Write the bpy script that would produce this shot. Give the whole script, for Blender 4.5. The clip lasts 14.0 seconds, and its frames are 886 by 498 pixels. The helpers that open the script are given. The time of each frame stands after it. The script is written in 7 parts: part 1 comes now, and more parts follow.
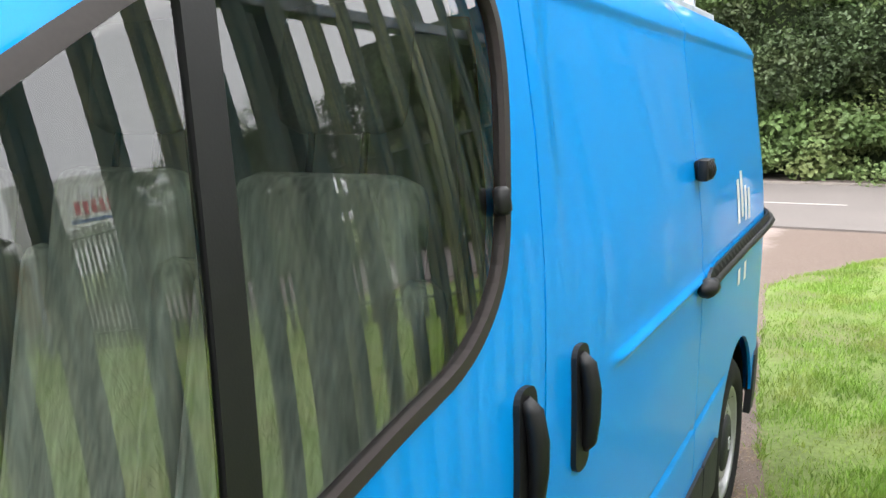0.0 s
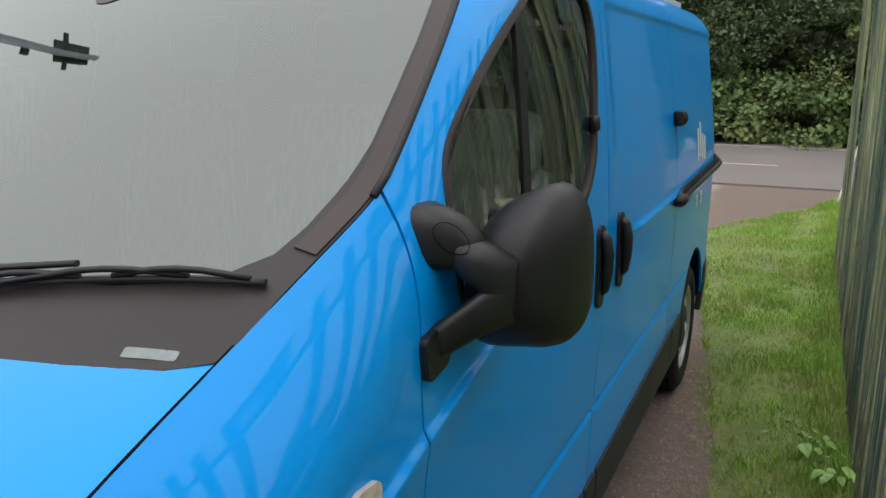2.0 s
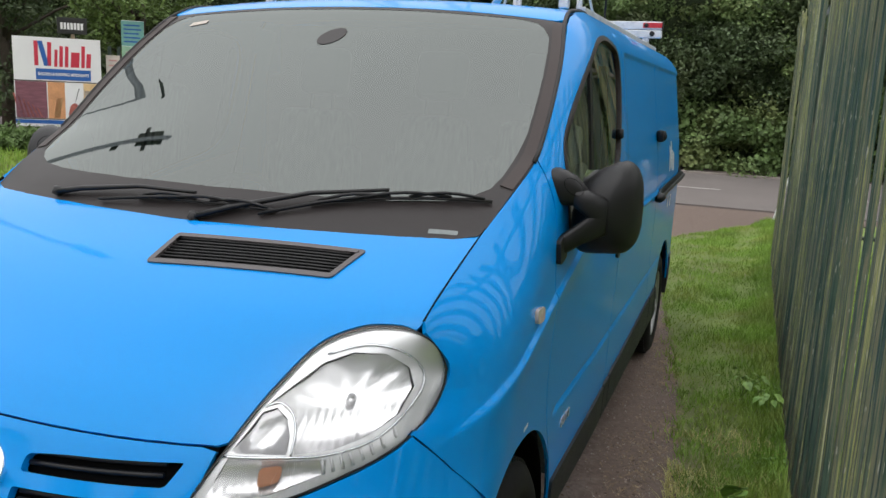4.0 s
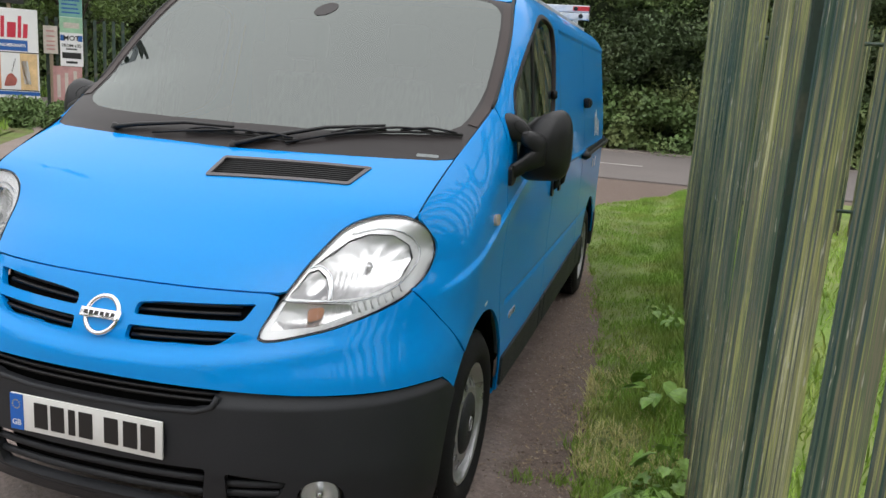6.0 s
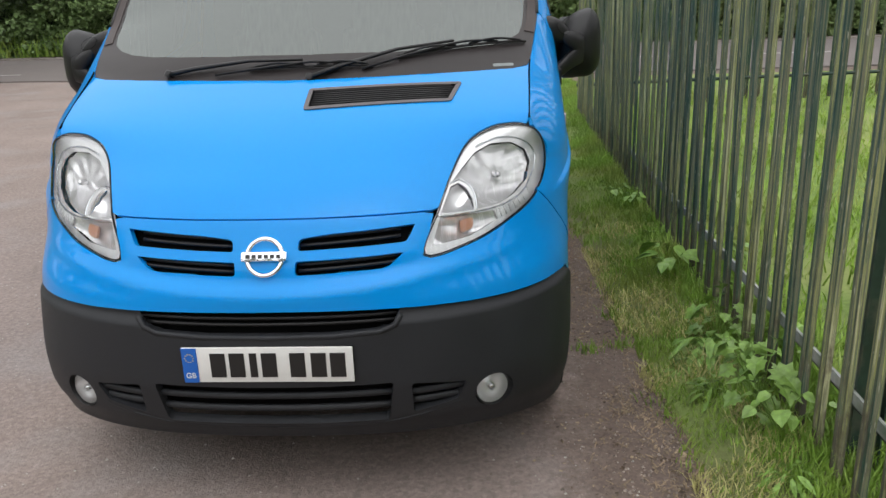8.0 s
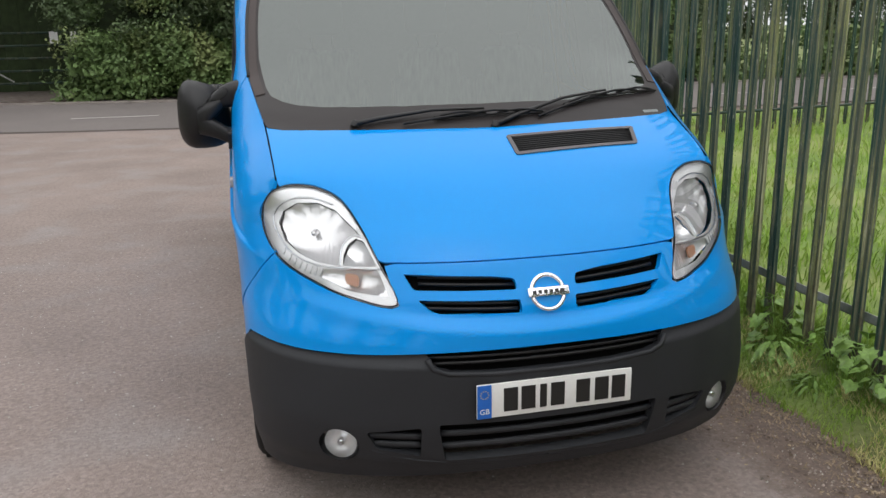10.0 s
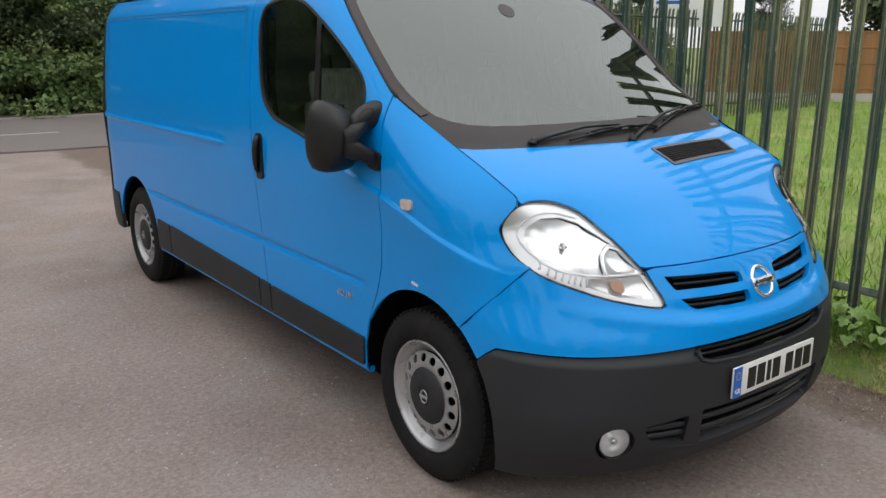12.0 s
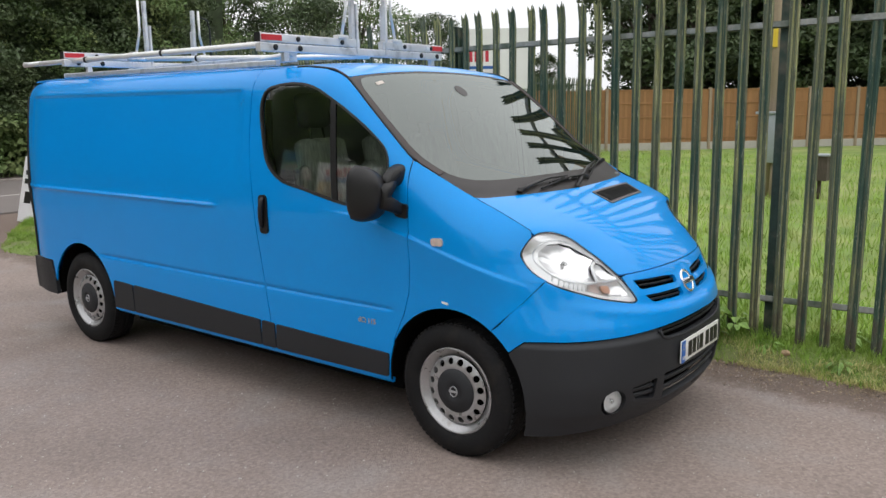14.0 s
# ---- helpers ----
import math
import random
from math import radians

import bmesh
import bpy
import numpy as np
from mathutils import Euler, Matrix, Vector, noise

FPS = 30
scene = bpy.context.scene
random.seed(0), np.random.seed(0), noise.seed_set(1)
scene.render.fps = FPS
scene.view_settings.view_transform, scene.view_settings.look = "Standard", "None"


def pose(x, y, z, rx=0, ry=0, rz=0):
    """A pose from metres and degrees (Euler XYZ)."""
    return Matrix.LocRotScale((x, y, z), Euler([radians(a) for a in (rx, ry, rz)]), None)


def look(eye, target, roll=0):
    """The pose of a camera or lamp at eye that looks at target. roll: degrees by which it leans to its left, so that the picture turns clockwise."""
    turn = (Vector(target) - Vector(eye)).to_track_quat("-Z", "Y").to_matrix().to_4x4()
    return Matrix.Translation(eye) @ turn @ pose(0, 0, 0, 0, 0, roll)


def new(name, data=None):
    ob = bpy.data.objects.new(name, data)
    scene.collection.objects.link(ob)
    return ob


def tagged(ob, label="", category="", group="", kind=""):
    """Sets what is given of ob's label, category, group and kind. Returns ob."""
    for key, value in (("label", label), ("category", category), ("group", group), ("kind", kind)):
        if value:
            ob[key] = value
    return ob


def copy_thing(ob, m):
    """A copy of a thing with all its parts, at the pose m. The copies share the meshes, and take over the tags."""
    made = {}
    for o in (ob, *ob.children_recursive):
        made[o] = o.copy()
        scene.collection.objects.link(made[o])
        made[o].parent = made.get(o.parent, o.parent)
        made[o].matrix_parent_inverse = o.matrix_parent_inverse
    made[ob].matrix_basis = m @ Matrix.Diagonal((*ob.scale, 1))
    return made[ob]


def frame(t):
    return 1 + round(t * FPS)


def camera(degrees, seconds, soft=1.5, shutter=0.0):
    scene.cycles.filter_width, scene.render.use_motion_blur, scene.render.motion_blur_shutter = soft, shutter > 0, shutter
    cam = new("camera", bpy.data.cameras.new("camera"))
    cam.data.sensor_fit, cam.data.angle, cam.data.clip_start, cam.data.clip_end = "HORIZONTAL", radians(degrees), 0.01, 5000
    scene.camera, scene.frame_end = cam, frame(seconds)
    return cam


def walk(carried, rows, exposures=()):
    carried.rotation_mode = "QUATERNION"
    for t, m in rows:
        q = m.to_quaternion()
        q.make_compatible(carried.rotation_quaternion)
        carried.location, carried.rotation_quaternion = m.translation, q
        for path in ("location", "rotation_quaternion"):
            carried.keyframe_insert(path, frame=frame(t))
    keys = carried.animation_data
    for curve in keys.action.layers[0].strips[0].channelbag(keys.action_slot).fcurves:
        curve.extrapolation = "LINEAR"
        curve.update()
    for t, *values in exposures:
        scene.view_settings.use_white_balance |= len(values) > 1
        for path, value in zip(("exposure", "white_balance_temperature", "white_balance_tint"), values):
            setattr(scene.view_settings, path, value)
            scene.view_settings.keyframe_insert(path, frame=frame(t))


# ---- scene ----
cam = camera(57.5, 14.0)
PATH = [
    (0, (1.405, 1.156, 1.644), (0.459, 2.884, 1.303), -0.9),
    (0.5, (1.435, 0.858, 1.661), (0.538, 2.600, 1.261), 0.4),
    (1, (1.397, 0.580, 1.642), (0.631, 2.380, 1.223), -0.2),
    (1.5, (1.415, 0.301, 1.658), (0.721, 2.126, 1.224), 0.8),
    (2, (1.467, 0.058, 1.652), (0.657, 1.835, 1.218), 0.4),
    (2.5, (1.432, -0.248, 1.663), (0.637, 1.539, 1.244), 0.8),
    (3, (1.431, -0.533, 1.669), (0.697, 1.284, 1.271), 2.3),
    (3.2, (1.433, -0.632, 1.668), (0.710, 1.193, 1.288), 2.6),
    (5.3, (1.448, -1.776, 1.592), (0.835, 0.087, 1.201), 2.6),
    (5.5, (1.494, -1.822, 1.586), (0.899, 0.046, 1.192), 2.7),
    (6, (1.542, -1.878, 1.564), (1.02, 0.008, 1.149), 3.9),
    (6.5, (1.431, -1.945, 1.533), (0.993, -0.043, 1.095), 5.0),
    (7, (1.177, -2.194, 1.557), (0.822, -0.288, 1.064), 2.9),
    (7.5, (0.983, -2.262, 1.56), (0.754, -0.363, 0.978), -0.5),
    (8, (0.681, -2.218, 1.572), (0.556, -0.319, 0.955), -2.0),
    (8.5, (0.326, -2.293, 1.604), (0.291, -0.41, 0.931), -2.2),
    (9, (-0.081, -2.347, 1.637), (-0.006, -0.451, 1.004), -2.2),
    (9.2, (-0.241, -2.345, 1.63), (-0.127, -0.436, 1.046), -2.0),
    (11.3, (-2.099, -1.886, 1.634), (-1.079, -0.232, 1.16), -0.3),
    (11.5, (-2.308, -1.801, 1.661), (-1.252, -0.173, 1.177), -0.2),
    (12, (-2.645, -1.537, 1.655), (-1.477, 0.011, 1.168), 0.1),
    (12.5, (-3.025, -1.367, 1.684), (-1.646, 0.015, 1.248), -0.9),
    (13, (-3.409, -1.389, 1.703), (-1.957, -0.073, 1.302), -1.3),
    (13.5, (-3.718, -1.43, 1.727), (-2.196, -0.191, 1.345), -0.8),
    (14, (-4.016, -1.49, 1.747), (-2.462, -0.282, 1.392), -0.8),
]
walk(cam, [(t, look(eye, target, roll)) for t, eye, target, roll in PATH], [(0, 1.5), (0.5, 1.35), (1.0, 0.74), (1.5, 0.46), (2.0, 0.3), (2.5, 0.15), (3.0, 0.1), (5.5, 0.06), (6.5, 0.24), (7.3, 0.20), (9.0, 0.08), (11.5, -0.09), (12.5, -0.06), (14.0, 0.03)])

# ---- light ----
world = bpy.data.worlds.new("overcast sky")
scene.world = world
world.use_nodes = True
wn = world.node_tree
wn.nodes.clear()
sky = wn.nodes.new("ShaderNodeTexSky")
sky.sky_type = "NISHITA"
sky.sun_disc = False
sky.sun_elevation, sky.sun_rotation = radians(66), radians(175)
sky.air_density, sky.dust_density, sky.ozone_density = 1.0, 4.0, 1.0
grey = wn.nodes.new("ShaderNodeHueSaturation")
grey.inputs["Saturation"].default_value = 0.12
grey.inputs["Value"].default_value = 1.0
cover = wn.nodes.new("ShaderNodeMix")
cover.data_type = "RGBA"
cover.inputs[0].default_value = 0.62
cover.inputs[7].default_value = (13.5, 13.6, 14.0, 1)
# the overcast sky is somewhat brighter overhead than at the horizon
tc = wn.nodes.new("ShaderNodeTexCoord")
sep = wn.nodes.new("ShaderNodeSeparateXYZ")
wn.links.new(tc.outputs["Generated"], sep.inputs[0])
lift = wn.nodes.new("ShaderNodeMapRange")
lift.inputs["From Min"].default_value, lift.inputs["From Max"].default_value = 0.0, 1.0
lift.inputs["To Min"].default_value, lift.inputs["To Max"].default_value = 1.00, 1.30
wn.links.new(sep.outputs[2], lift.inputs["Value"])
shade = wn.nodes.new("ShaderNodeMix")
shade.data_type, shade.blend_type = "RGBA", "MULTIPLY"
shade.inputs[0].default_value = 1.0
back = wn.nodes.new("ShaderNodeBackground")
back.inputs["Strength"].default_value = 0.105
wout = wn.nodes.new("ShaderNodeOutputWorld")
wn.links.new(sky.outputs[0], grey.inputs["Color"])
wn.links.new(grey.outputs[0], cover.inputs[6])
wn.links.new(cover.outputs[2], shade.inputs[6])
wn.links.new(lift.outputs[0], shade.inputs[7])
wn.links.new(shade.outputs[2], back.inputs["Color"])
wn.links.new(back.outputs[0], wout.inputs["Surface"])
sun_data = bpy.data.lights.new("sun", "SUN")
sun_data.energy, sun_data.angle, sun_data.color = 1.0, radians(172), (1.0, 0.96, 0.9)
sun = new("sun", sun_data)
sun.matrix_world = look((1, -10, 24), (0, 0, 0))

# ---- materials ----


def mat(name, color, rough=0.5, metal=0.0, vary=0.12, scale=6.0, fine=60.0, bump=0.0, bump_scale=80.0, coat=0.0, second=None, second_scale=2.0, second_at=(0.5, 0.7), stretch=(1, 1, 1), per_object=0.0, rough_vary=0.1, spec=0.5):
    """A surface with colour varied at two scales, a second colour in patches, and fine relief."""
    m = bpy.data.materials.new(name)
    m.use_nodes = True
    nt = m.node_tree
    p = nt.nodes["Principled BSDF"]
    p.inputs["Metallic"].default_value = metal
    p.inputs["Coat Weight"].default_value = coat
    p.inputs["Coat Roughness"].default_value = 0.055
    p.inputs["Specular IOR Level"].default_value = spec
    tc = nt.nodes.new("ShaderNodeTexCoord")
    mp = nt.nodes.new("ShaderNodeMapping")
    mp.inputs["Scale"].default_value = stretch
    nt.links.new(tc.outputs["Object"], mp.inputs[0])

    def noise_node(s, detail=4):
        n = nt.nodes.new("ShaderNodeTexNoise")
        n.inputs["Scale"].default_value = s
        n.inputs["Detail"].default_value = detail
        nt.links.new(mp.outputs[0], n.inputs["Vector"])
        return n

    a, b = noise_node(scale), noise_node(fine, 6)
    add = nt.nodes.new("ShaderNodeMath")
    add.operation = "ADD"
    nt.links.new(a.outputs["Fac"], add.inputs[0])
    nt.links.new(b.outputs["Fac"], add.inputs[1])
    last = add.outputs[0]
    if per_object:
        oi = nt.nodes.new("ShaderNodeObjectInfo")
        mul = nt.nodes.new("ShaderNodeMath")
        mul.operation = "MULTIPLY_ADD"
        mul.inputs[1].default_value = per_object
        nt.links.new(oi.outputs["Random"], mul.inputs[0])
        nt.links.new(last, mul.inputs[2])
        sub = nt.nodes.new("ShaderNodeMath")
        sub.operation = "SUBTRACT"
        sub.inputs[1].default_value = per_object / 2
        nt.links.new(mul.outputs[0], sub.inputs[0])
        last = sub.outputs[0]
    ramp = nt.nodes.new("ShaderNodeMapRange")
    ramp.inputs["From Min"].default_value, ramp.inputs["From Max"].default_value = 0.6, 1.4
    ramp.inputs["To Min"].default_value, ramp.inputs["To Max"].default_value = 1 - vary, 1 + vary
    nt.links.new(last, ramp.inputs["Value"])
    tint = nt.nodes.new("ShaderNodeMix")
    tint.data_type, tint.blend_type = "RGBA", "MULTIPLY"
    tint.inputs[0].default_value = 1.0
    tint.inputs[6].default_value = (*color, 1)
    nt.links.new(ramp.outputs[0], tint.inputs[7])
    col = tint.outputs[2]
    if second:
        c = noise_node(second_scale, 8)
        pr = nt.nodes.new("ShaderNodeMapRange")
        pr.inputs["From Min"].default_value, pr.inputs["From Max"].default_value = second_at
        nt.links.new(c.outputs["Fac"], pr.inputs["Value"])
        mx = nt.nodes.new("ShaderNodeMix")
        mx.data_type = "RGBA"
        mx.inputs[7].default_value = (*second, 1)
        nt.links.new(pr.outputs[0], mx.inputs[0])
        nt.links.new(col, mx.inputs[6])
        col = mx.outputs[2]
    nt.links.new(col, p.inputs["Base Color"])
    rr = nt.nodes.new("ShaderNodeMapRange")
    rr.inputs["To Min"].default_value, rr.inputs["To Max"].default_value = max(0.0, rough - rough_vary), min(1.0, rough + rough_vary)
    nt.links.new(a.outputs["Fac"], rr.inputs["Value"])
    nt.links.new(rr.outputs[0], p.inputs["Roughness"])
    if bump:
        bn = noise_node(bump_scale, 6)
        bm_node = nt.nodes.new("ShaderNodeBump")
        bm_node.inputs["Strength"].default_value = bump
        bm_node.inputs["Distance"].default_value = 0.01
        nt.links.new(bn.outputs["Fac"], bm_node.inputs["Height"])
        nt.links.new(bm_node.outputs[0], p.inputs["Normal"])
    return m


def pane_mat(name, tint, ior=1.5, rough=0.0, gloss=(1, 1, 1)):
    """Clear or tinted glass: light goes straight through, and the gloss follows Fresnel."""
    m = bpy.data.materials.new(name)
    m.use_nodes = True
    nt = m.node_tree
    nt.nodes.clear()
    tr = nt.nodes.new("ShaderNodeBsdfTransparent")
    tr.inputs[0].default_value = (*tint, 1)
    gl = nt.nodes.new("ShaderNodeBsdfGlossy")
    gl.inputs["Roughness"].default_value = rough
    gl.inputs["Color"].default_value = (*gloss, 1)
    fr = nt.nodes.new("ShaderNodeFresnel")
    fr.inputs["IOR"].default_value = ior
    mx = nt.nodes.new("ShaderNodeMixShader")
    nt.links.new(fr.outputs[0], mx.inputs[0])
    nt.links.new(tr.outputs[0], mx.inputs[1])
    nt.links.new(gl.outputs[0], mx.inputs[2])
    o = nt.nodes.new("ShaderNodeOutputMaterial")
    nt.links.new(mx.outputs[0], o.inputs[0])
    return m


BLUE = mat("blue van paint", (0.0002, 0.262, 0.73), 0.35, vary=0.03, scale=1.5, fine=400, coat=0.58, rough_vary=0.03, spec=0.06)
BLUE.node_tree.nodes["Principled BSDF"].inputs["Coat IOR"].default_value = 1.45
DARK_PLASTIC = mat("charcoal textured plastic", (0.020, 0.0215, 0.025), 0.55, vary=0.2, scale=5, fine=300, bump=0.12, bump_scale=700, spec=0.34)
BLACK_PLASTIC = mat("black plastic", (0.007, 0.007, 0.008), 0.46, vary=0.2, scale=8, fine=300, bump=0.05, bump_scale=500, spec=0.42)
RUBBER = mat("black rubber", (0.014, 0.013, 0.013), 0.62, vary=0.2, scale=10, fine=200)
FRIT = mat("black glazing border", (0.026, 0.022, 0.022), 0.42, vary=0.12, scale=4, fine=200, rough_vary=0.05, spec=0.3)
SCUTTLE = mat("grey scuttle plastic", (0.085, 0.076, 0.078), 0.45, vary=0.2, scale=5, fine=200, bump=0.05, bump_scale=400)
TYRE = mat("tyre rubber", (0.010, 0.010, 0.011), 0.75, vary=0.35, scale=7, fine=90, second=(0.022, 0.020, 0.018), second_scale=9, second_at=(0.55, 0.8), bump=0.1, spec=0.2)
STEEL = mat("silver painted steel", (0.40, 0.40, 0.41), 0.30, metal=0.60, vary=0.15, scale=12, fine=150, second=(0.20, 0.17, 0.14), second_scale=14, second_at=(0.6, 0.85))
CHROME = mat("chrome", (0.82, 0.83, 0.85), 0.08, metal=1.0, vary=0.03)
REFLECTOR = mat("lamp reflector", (0.92, 0.92, 0.93), 0.20, metal=0.38, vary=0.04, scale=20)
BOWL = mat("polished lamp bowl", (0.90, 0.89, 0.90), 0.16, metal=0.66, vary=0.05, scale=20)
ALU = mat("worn aluminium", (0.70, 0.70, 0.71), 0.42, metal=0.55, vary=0.15, scale=8, fine=120, second=(0.40, 0.41, 0.42), second_scale=12, second_at=(0.55, 0.75), bump=0.04)
WHITE_TUBE = mat("white aluminium tube", (0.70, 0.70, 0.70), 0.40, metal=0.3, vary=0.1)
RED_TAPE = mat("red reflective tape", (0.55, 0.03, 0.04), 0.35, vary=0.1)
WHITE_TAPE = mat("white reflective tape", (0.72, 0.72, 0.72), 0.35, vary=0.08)
REPEATER = mat("pale repeater lens", (0.52, 0.44, 0.39), 0.2, vary=0.15, scale=60)
PILLAR = mat("brown-grey pillar plastic", (0.046, 0.035, 0.033), 0.5, vary=0.12, scale=6, fine=200, spec=0.3)
SEAL = mat("brown-grey window rubber", (0.030, 0.024, 0.023), 0.5, vary=0.15, scale=6, fine=200, spec=0.4)
AMBER = mat("amber lens", (0.62, 0.30, 0.18), 0.15, vary=0.1)
CLEAR_LENS = pane_mat("clear lamp lens", (0.95, 0.96, 0.96), 1.45)
SCREEN_GLASS = pane_mat("windscreen glass", (0.115, 0.13, 0.12), 2.35, gloss=(0.84, 0.90, 0.87))
SIDE_GLASS = pane_mat("tinted side glass", (0.82, 0.90, 0.85), 2.0)
SEAT = mat("grey striped seat cloth", (0.60, 0.62, 0.56), 0.9, vary=0.55, scale=3, fine=26, stretch=(3.2, 3.2, 0.22), bump=0.1)
SEAT_SIDE = mat("dark grey seat cloth", (0.15, 0.16, 0.15), 0.92, vary=0.25, scale=5, fine=150, bump=0.1)
TRIM = mat("dark cabin plastic", (0.040, 0.042, 0.042), 0.6, vary=0.2, scale=4, fine=100)
LINING = mat("pale grey lining", (0.42, 0.42, 0.41), 0.85, vary=0.1)
BULKHEAD = mat("grey painted bulkhead", (0.36, 0.38, 0.365), 0.55, vary=0.15, scale=2)
# near-black that also puts the shade inside gaps and recesses into colour
BLACK_VOID = mat("near-black of gaps and shaded recesses", (0.005, 0.005, 0.005), 0.9, vary=0.2, spec=0.03)
PLATE_WHITE = mat("white plate", (0.74, 0.74, 0.72), 0.3, vary=0.05)
PLATE_BLUE = mat("blue plate band", (0.01, 0.12, 0.50), 0.3, vary=0.05)
INK = mat("black lettering", (0.012, 0.012, 0.012), 0.4, vary=0.05)
STICKER = mat("white vinyl", (0.72, 0.74, 0.76), 0.4, vary=0.06)
LABEL_GREY = mat("faded label", (0.20, 0.23, 0.23), 0.4, vary=0.3, scale=20)
GREY_MARK = mat("silver grey badge", (0.45, 0.46, 0.48), 0.3, metal=0.6, vary=0.08)


def streaked(name, stops, mud, rough=0.7):
    """Old paint with narrow upright streaks of algae and bare patches, and mud splashed on its foot."""
    m = bpy.data.materials.new(name)
    m.use_nodes = True
    nt = m.node_tree
    p = nt.nodes["Principled BSDF"]
    p.inputs["Roughness"].default_value = rough
    p.inputs["Specular IOR Level"].default_value = 0.3
    tc = nt.nodes.new("ShaderNodeTexCoord")
    oi = nt.nodes.new("ShaderNodeObjectInfo")
    shift = nt.nodes.new("ShaderNodeVectorMath")
    shift.operation = "MULTIPLY_ADD"
    shift.inputs[1].default_value = (37, 53, 11)
    nt.links.new(oi.outputs["Random"], shift.inputs[0])
    nt.links.new(tc.outputs["Object"], shift.inputs[2])

    def streak(scale, tall, detail, rough_=0.6):
        mp = nt.nodes.new("ShaderNodeMapping")
        mp.inputs["Scale"].default_value = (1, 1, tall)
        nt.links.new(shift.outputs[0], mp.inputs[0])
        n = nt.nodes.new("ShaderNodeTexNoise")
        n.inputs["Scale"].default_value = scale
        n.inputs["Detail"].default_value = detail
        n.inputs["Roughness"].default_value = rough_
        nt.links.new(mp.outputs[0], n.inputs["Vector"])
        return n.outputs["Fac"]

    def math_(op, a, b):
        n = nt.nodes.new("ShaderNodeMath")
        n.operation = op
        for k, v in enumerate((a, b)):
            if isinstance(v, (int, float)):
                n.inputs[k].default_value = v
            else:
                nt.links.new(v, n.inputs[k])
        return n.outputs[0]

    def mixed(fac, a, b):
        n = nt.nodes.new("ShaderNodeMix")
        n.data_type = "RGBA"
        nt.links.new(fac, n.inputs[0])
        nt.links.new(a, n.inputs[6])
        n.inputs[7].default_value = (*b, 1)
        return n.outputs[2]

    def between(v, lo, hi, top=1.0):
        n = nt.nodes.new("ShaderNodeMapRange")
        n.inputs["From Min"].default_value, n.inputs["From Max"].default_value = lo, hi
        n.inputs["To Max"].default_value = top
        nt.links.new(v, n.inputs["Value"])
        return n.outputs[0]

    lines = streak(120, 0.010, 4, 0.72)
    patches = streak(7, 0.22, 4)
    v = math_("ADD", lines, math_("MULTIPLY", math_("SUBTRACT", patches, 0.5), 0.55))
    v = math_("ADD", v, math_("MULTIPLY", math_("SUBTRACT", oi.outputs["Random"], 0.5), 0.16))
    ramp = nt.nodes.new("ShaderNodeValToRGB")
    while len(ramp.color_ramp.elements) < len(stops):
        ramp.color_ramp.elements.new(0.5)
    for e, (at, c) in zip(ramp.color_ramp.elements, stops):
        e.position, e.color = at, (*c, 1)
    nt.links.new(v, ramp.inputs[0])
    col = ramp.outputs[0]
    flakes = between(streak(170, 0.09, 2), 0.67, 0.70, 0.8)
    col = mixed(flakes, col, (0.42, 0.42, 0.34))
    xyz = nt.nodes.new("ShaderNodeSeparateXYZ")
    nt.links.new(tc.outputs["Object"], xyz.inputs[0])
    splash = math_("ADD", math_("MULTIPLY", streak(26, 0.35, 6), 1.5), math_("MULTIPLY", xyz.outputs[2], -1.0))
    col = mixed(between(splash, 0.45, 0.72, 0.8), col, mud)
    nt.links.new(col, p.inputs["Base Color"])
    b = nt.nodes.new("ShaderNodeBump")
    b.inputs["Strength"].default_value = 0.25
    b.inputs["Distance"].default_value = 0.004
    nt.links.new(lines, b.inputs["Height"])
    nt.links.new(b.outputs[0], p.inputs["Normal"])
    return m


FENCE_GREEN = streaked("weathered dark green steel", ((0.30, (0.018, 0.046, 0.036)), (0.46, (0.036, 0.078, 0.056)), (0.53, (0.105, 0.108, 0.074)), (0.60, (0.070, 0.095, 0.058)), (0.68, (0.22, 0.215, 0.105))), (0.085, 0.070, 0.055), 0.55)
# algae streaks in lighter tones, with one side's brighter light put into them
FENCE_ALGAE_LIT = streaked("algae-streaked green steel, lit sides", ((0.30, (0.028, 0.062, 0.048)), (0.42, (0.080, 0.120, 0.085)), (0.48, (0.200, 0.188, 0.125)), (0.53, (0.105, 0.145, 0.090)), (0.58, (0.36, 0.37, 0.14)), (0.63, (0.17, 0.18, 0.115)), (0.70, (0.50, 0.50, 0.29))), (0.085, 0.070, 0.055), 0.8)
# pale grey, the sky's sheen on the rail's upper face put into the colour
RAIL_GREY = mat("grey rail steel with sky sheen", (0.27, 0.28, 0.26), 0.6, vary=0.3, scale=4, fine=50, second=(0.07, 0.10, 0.07), second_scale=5, second_at=(0.50, 0.68))
FENCE_RAIL = mat("green rail steel", (0.022, 0.046, 0.034), 0.55, vary=0.4, scale=6, fine=40, second=(0.12, 0.11, 0.08), second_scale=8, second_at=(0.5, 0.75))
ASPHALT = mat("grey brown asphalt", (0.250, 0.200, 0.178), 0.90, vary=0.32, scale=0.9, fine=40, second=(0.27, 0.235, 0.22), second_scale=1.6, second_at=(0.50, 0.72), bump=0.6, bump_scale=130)
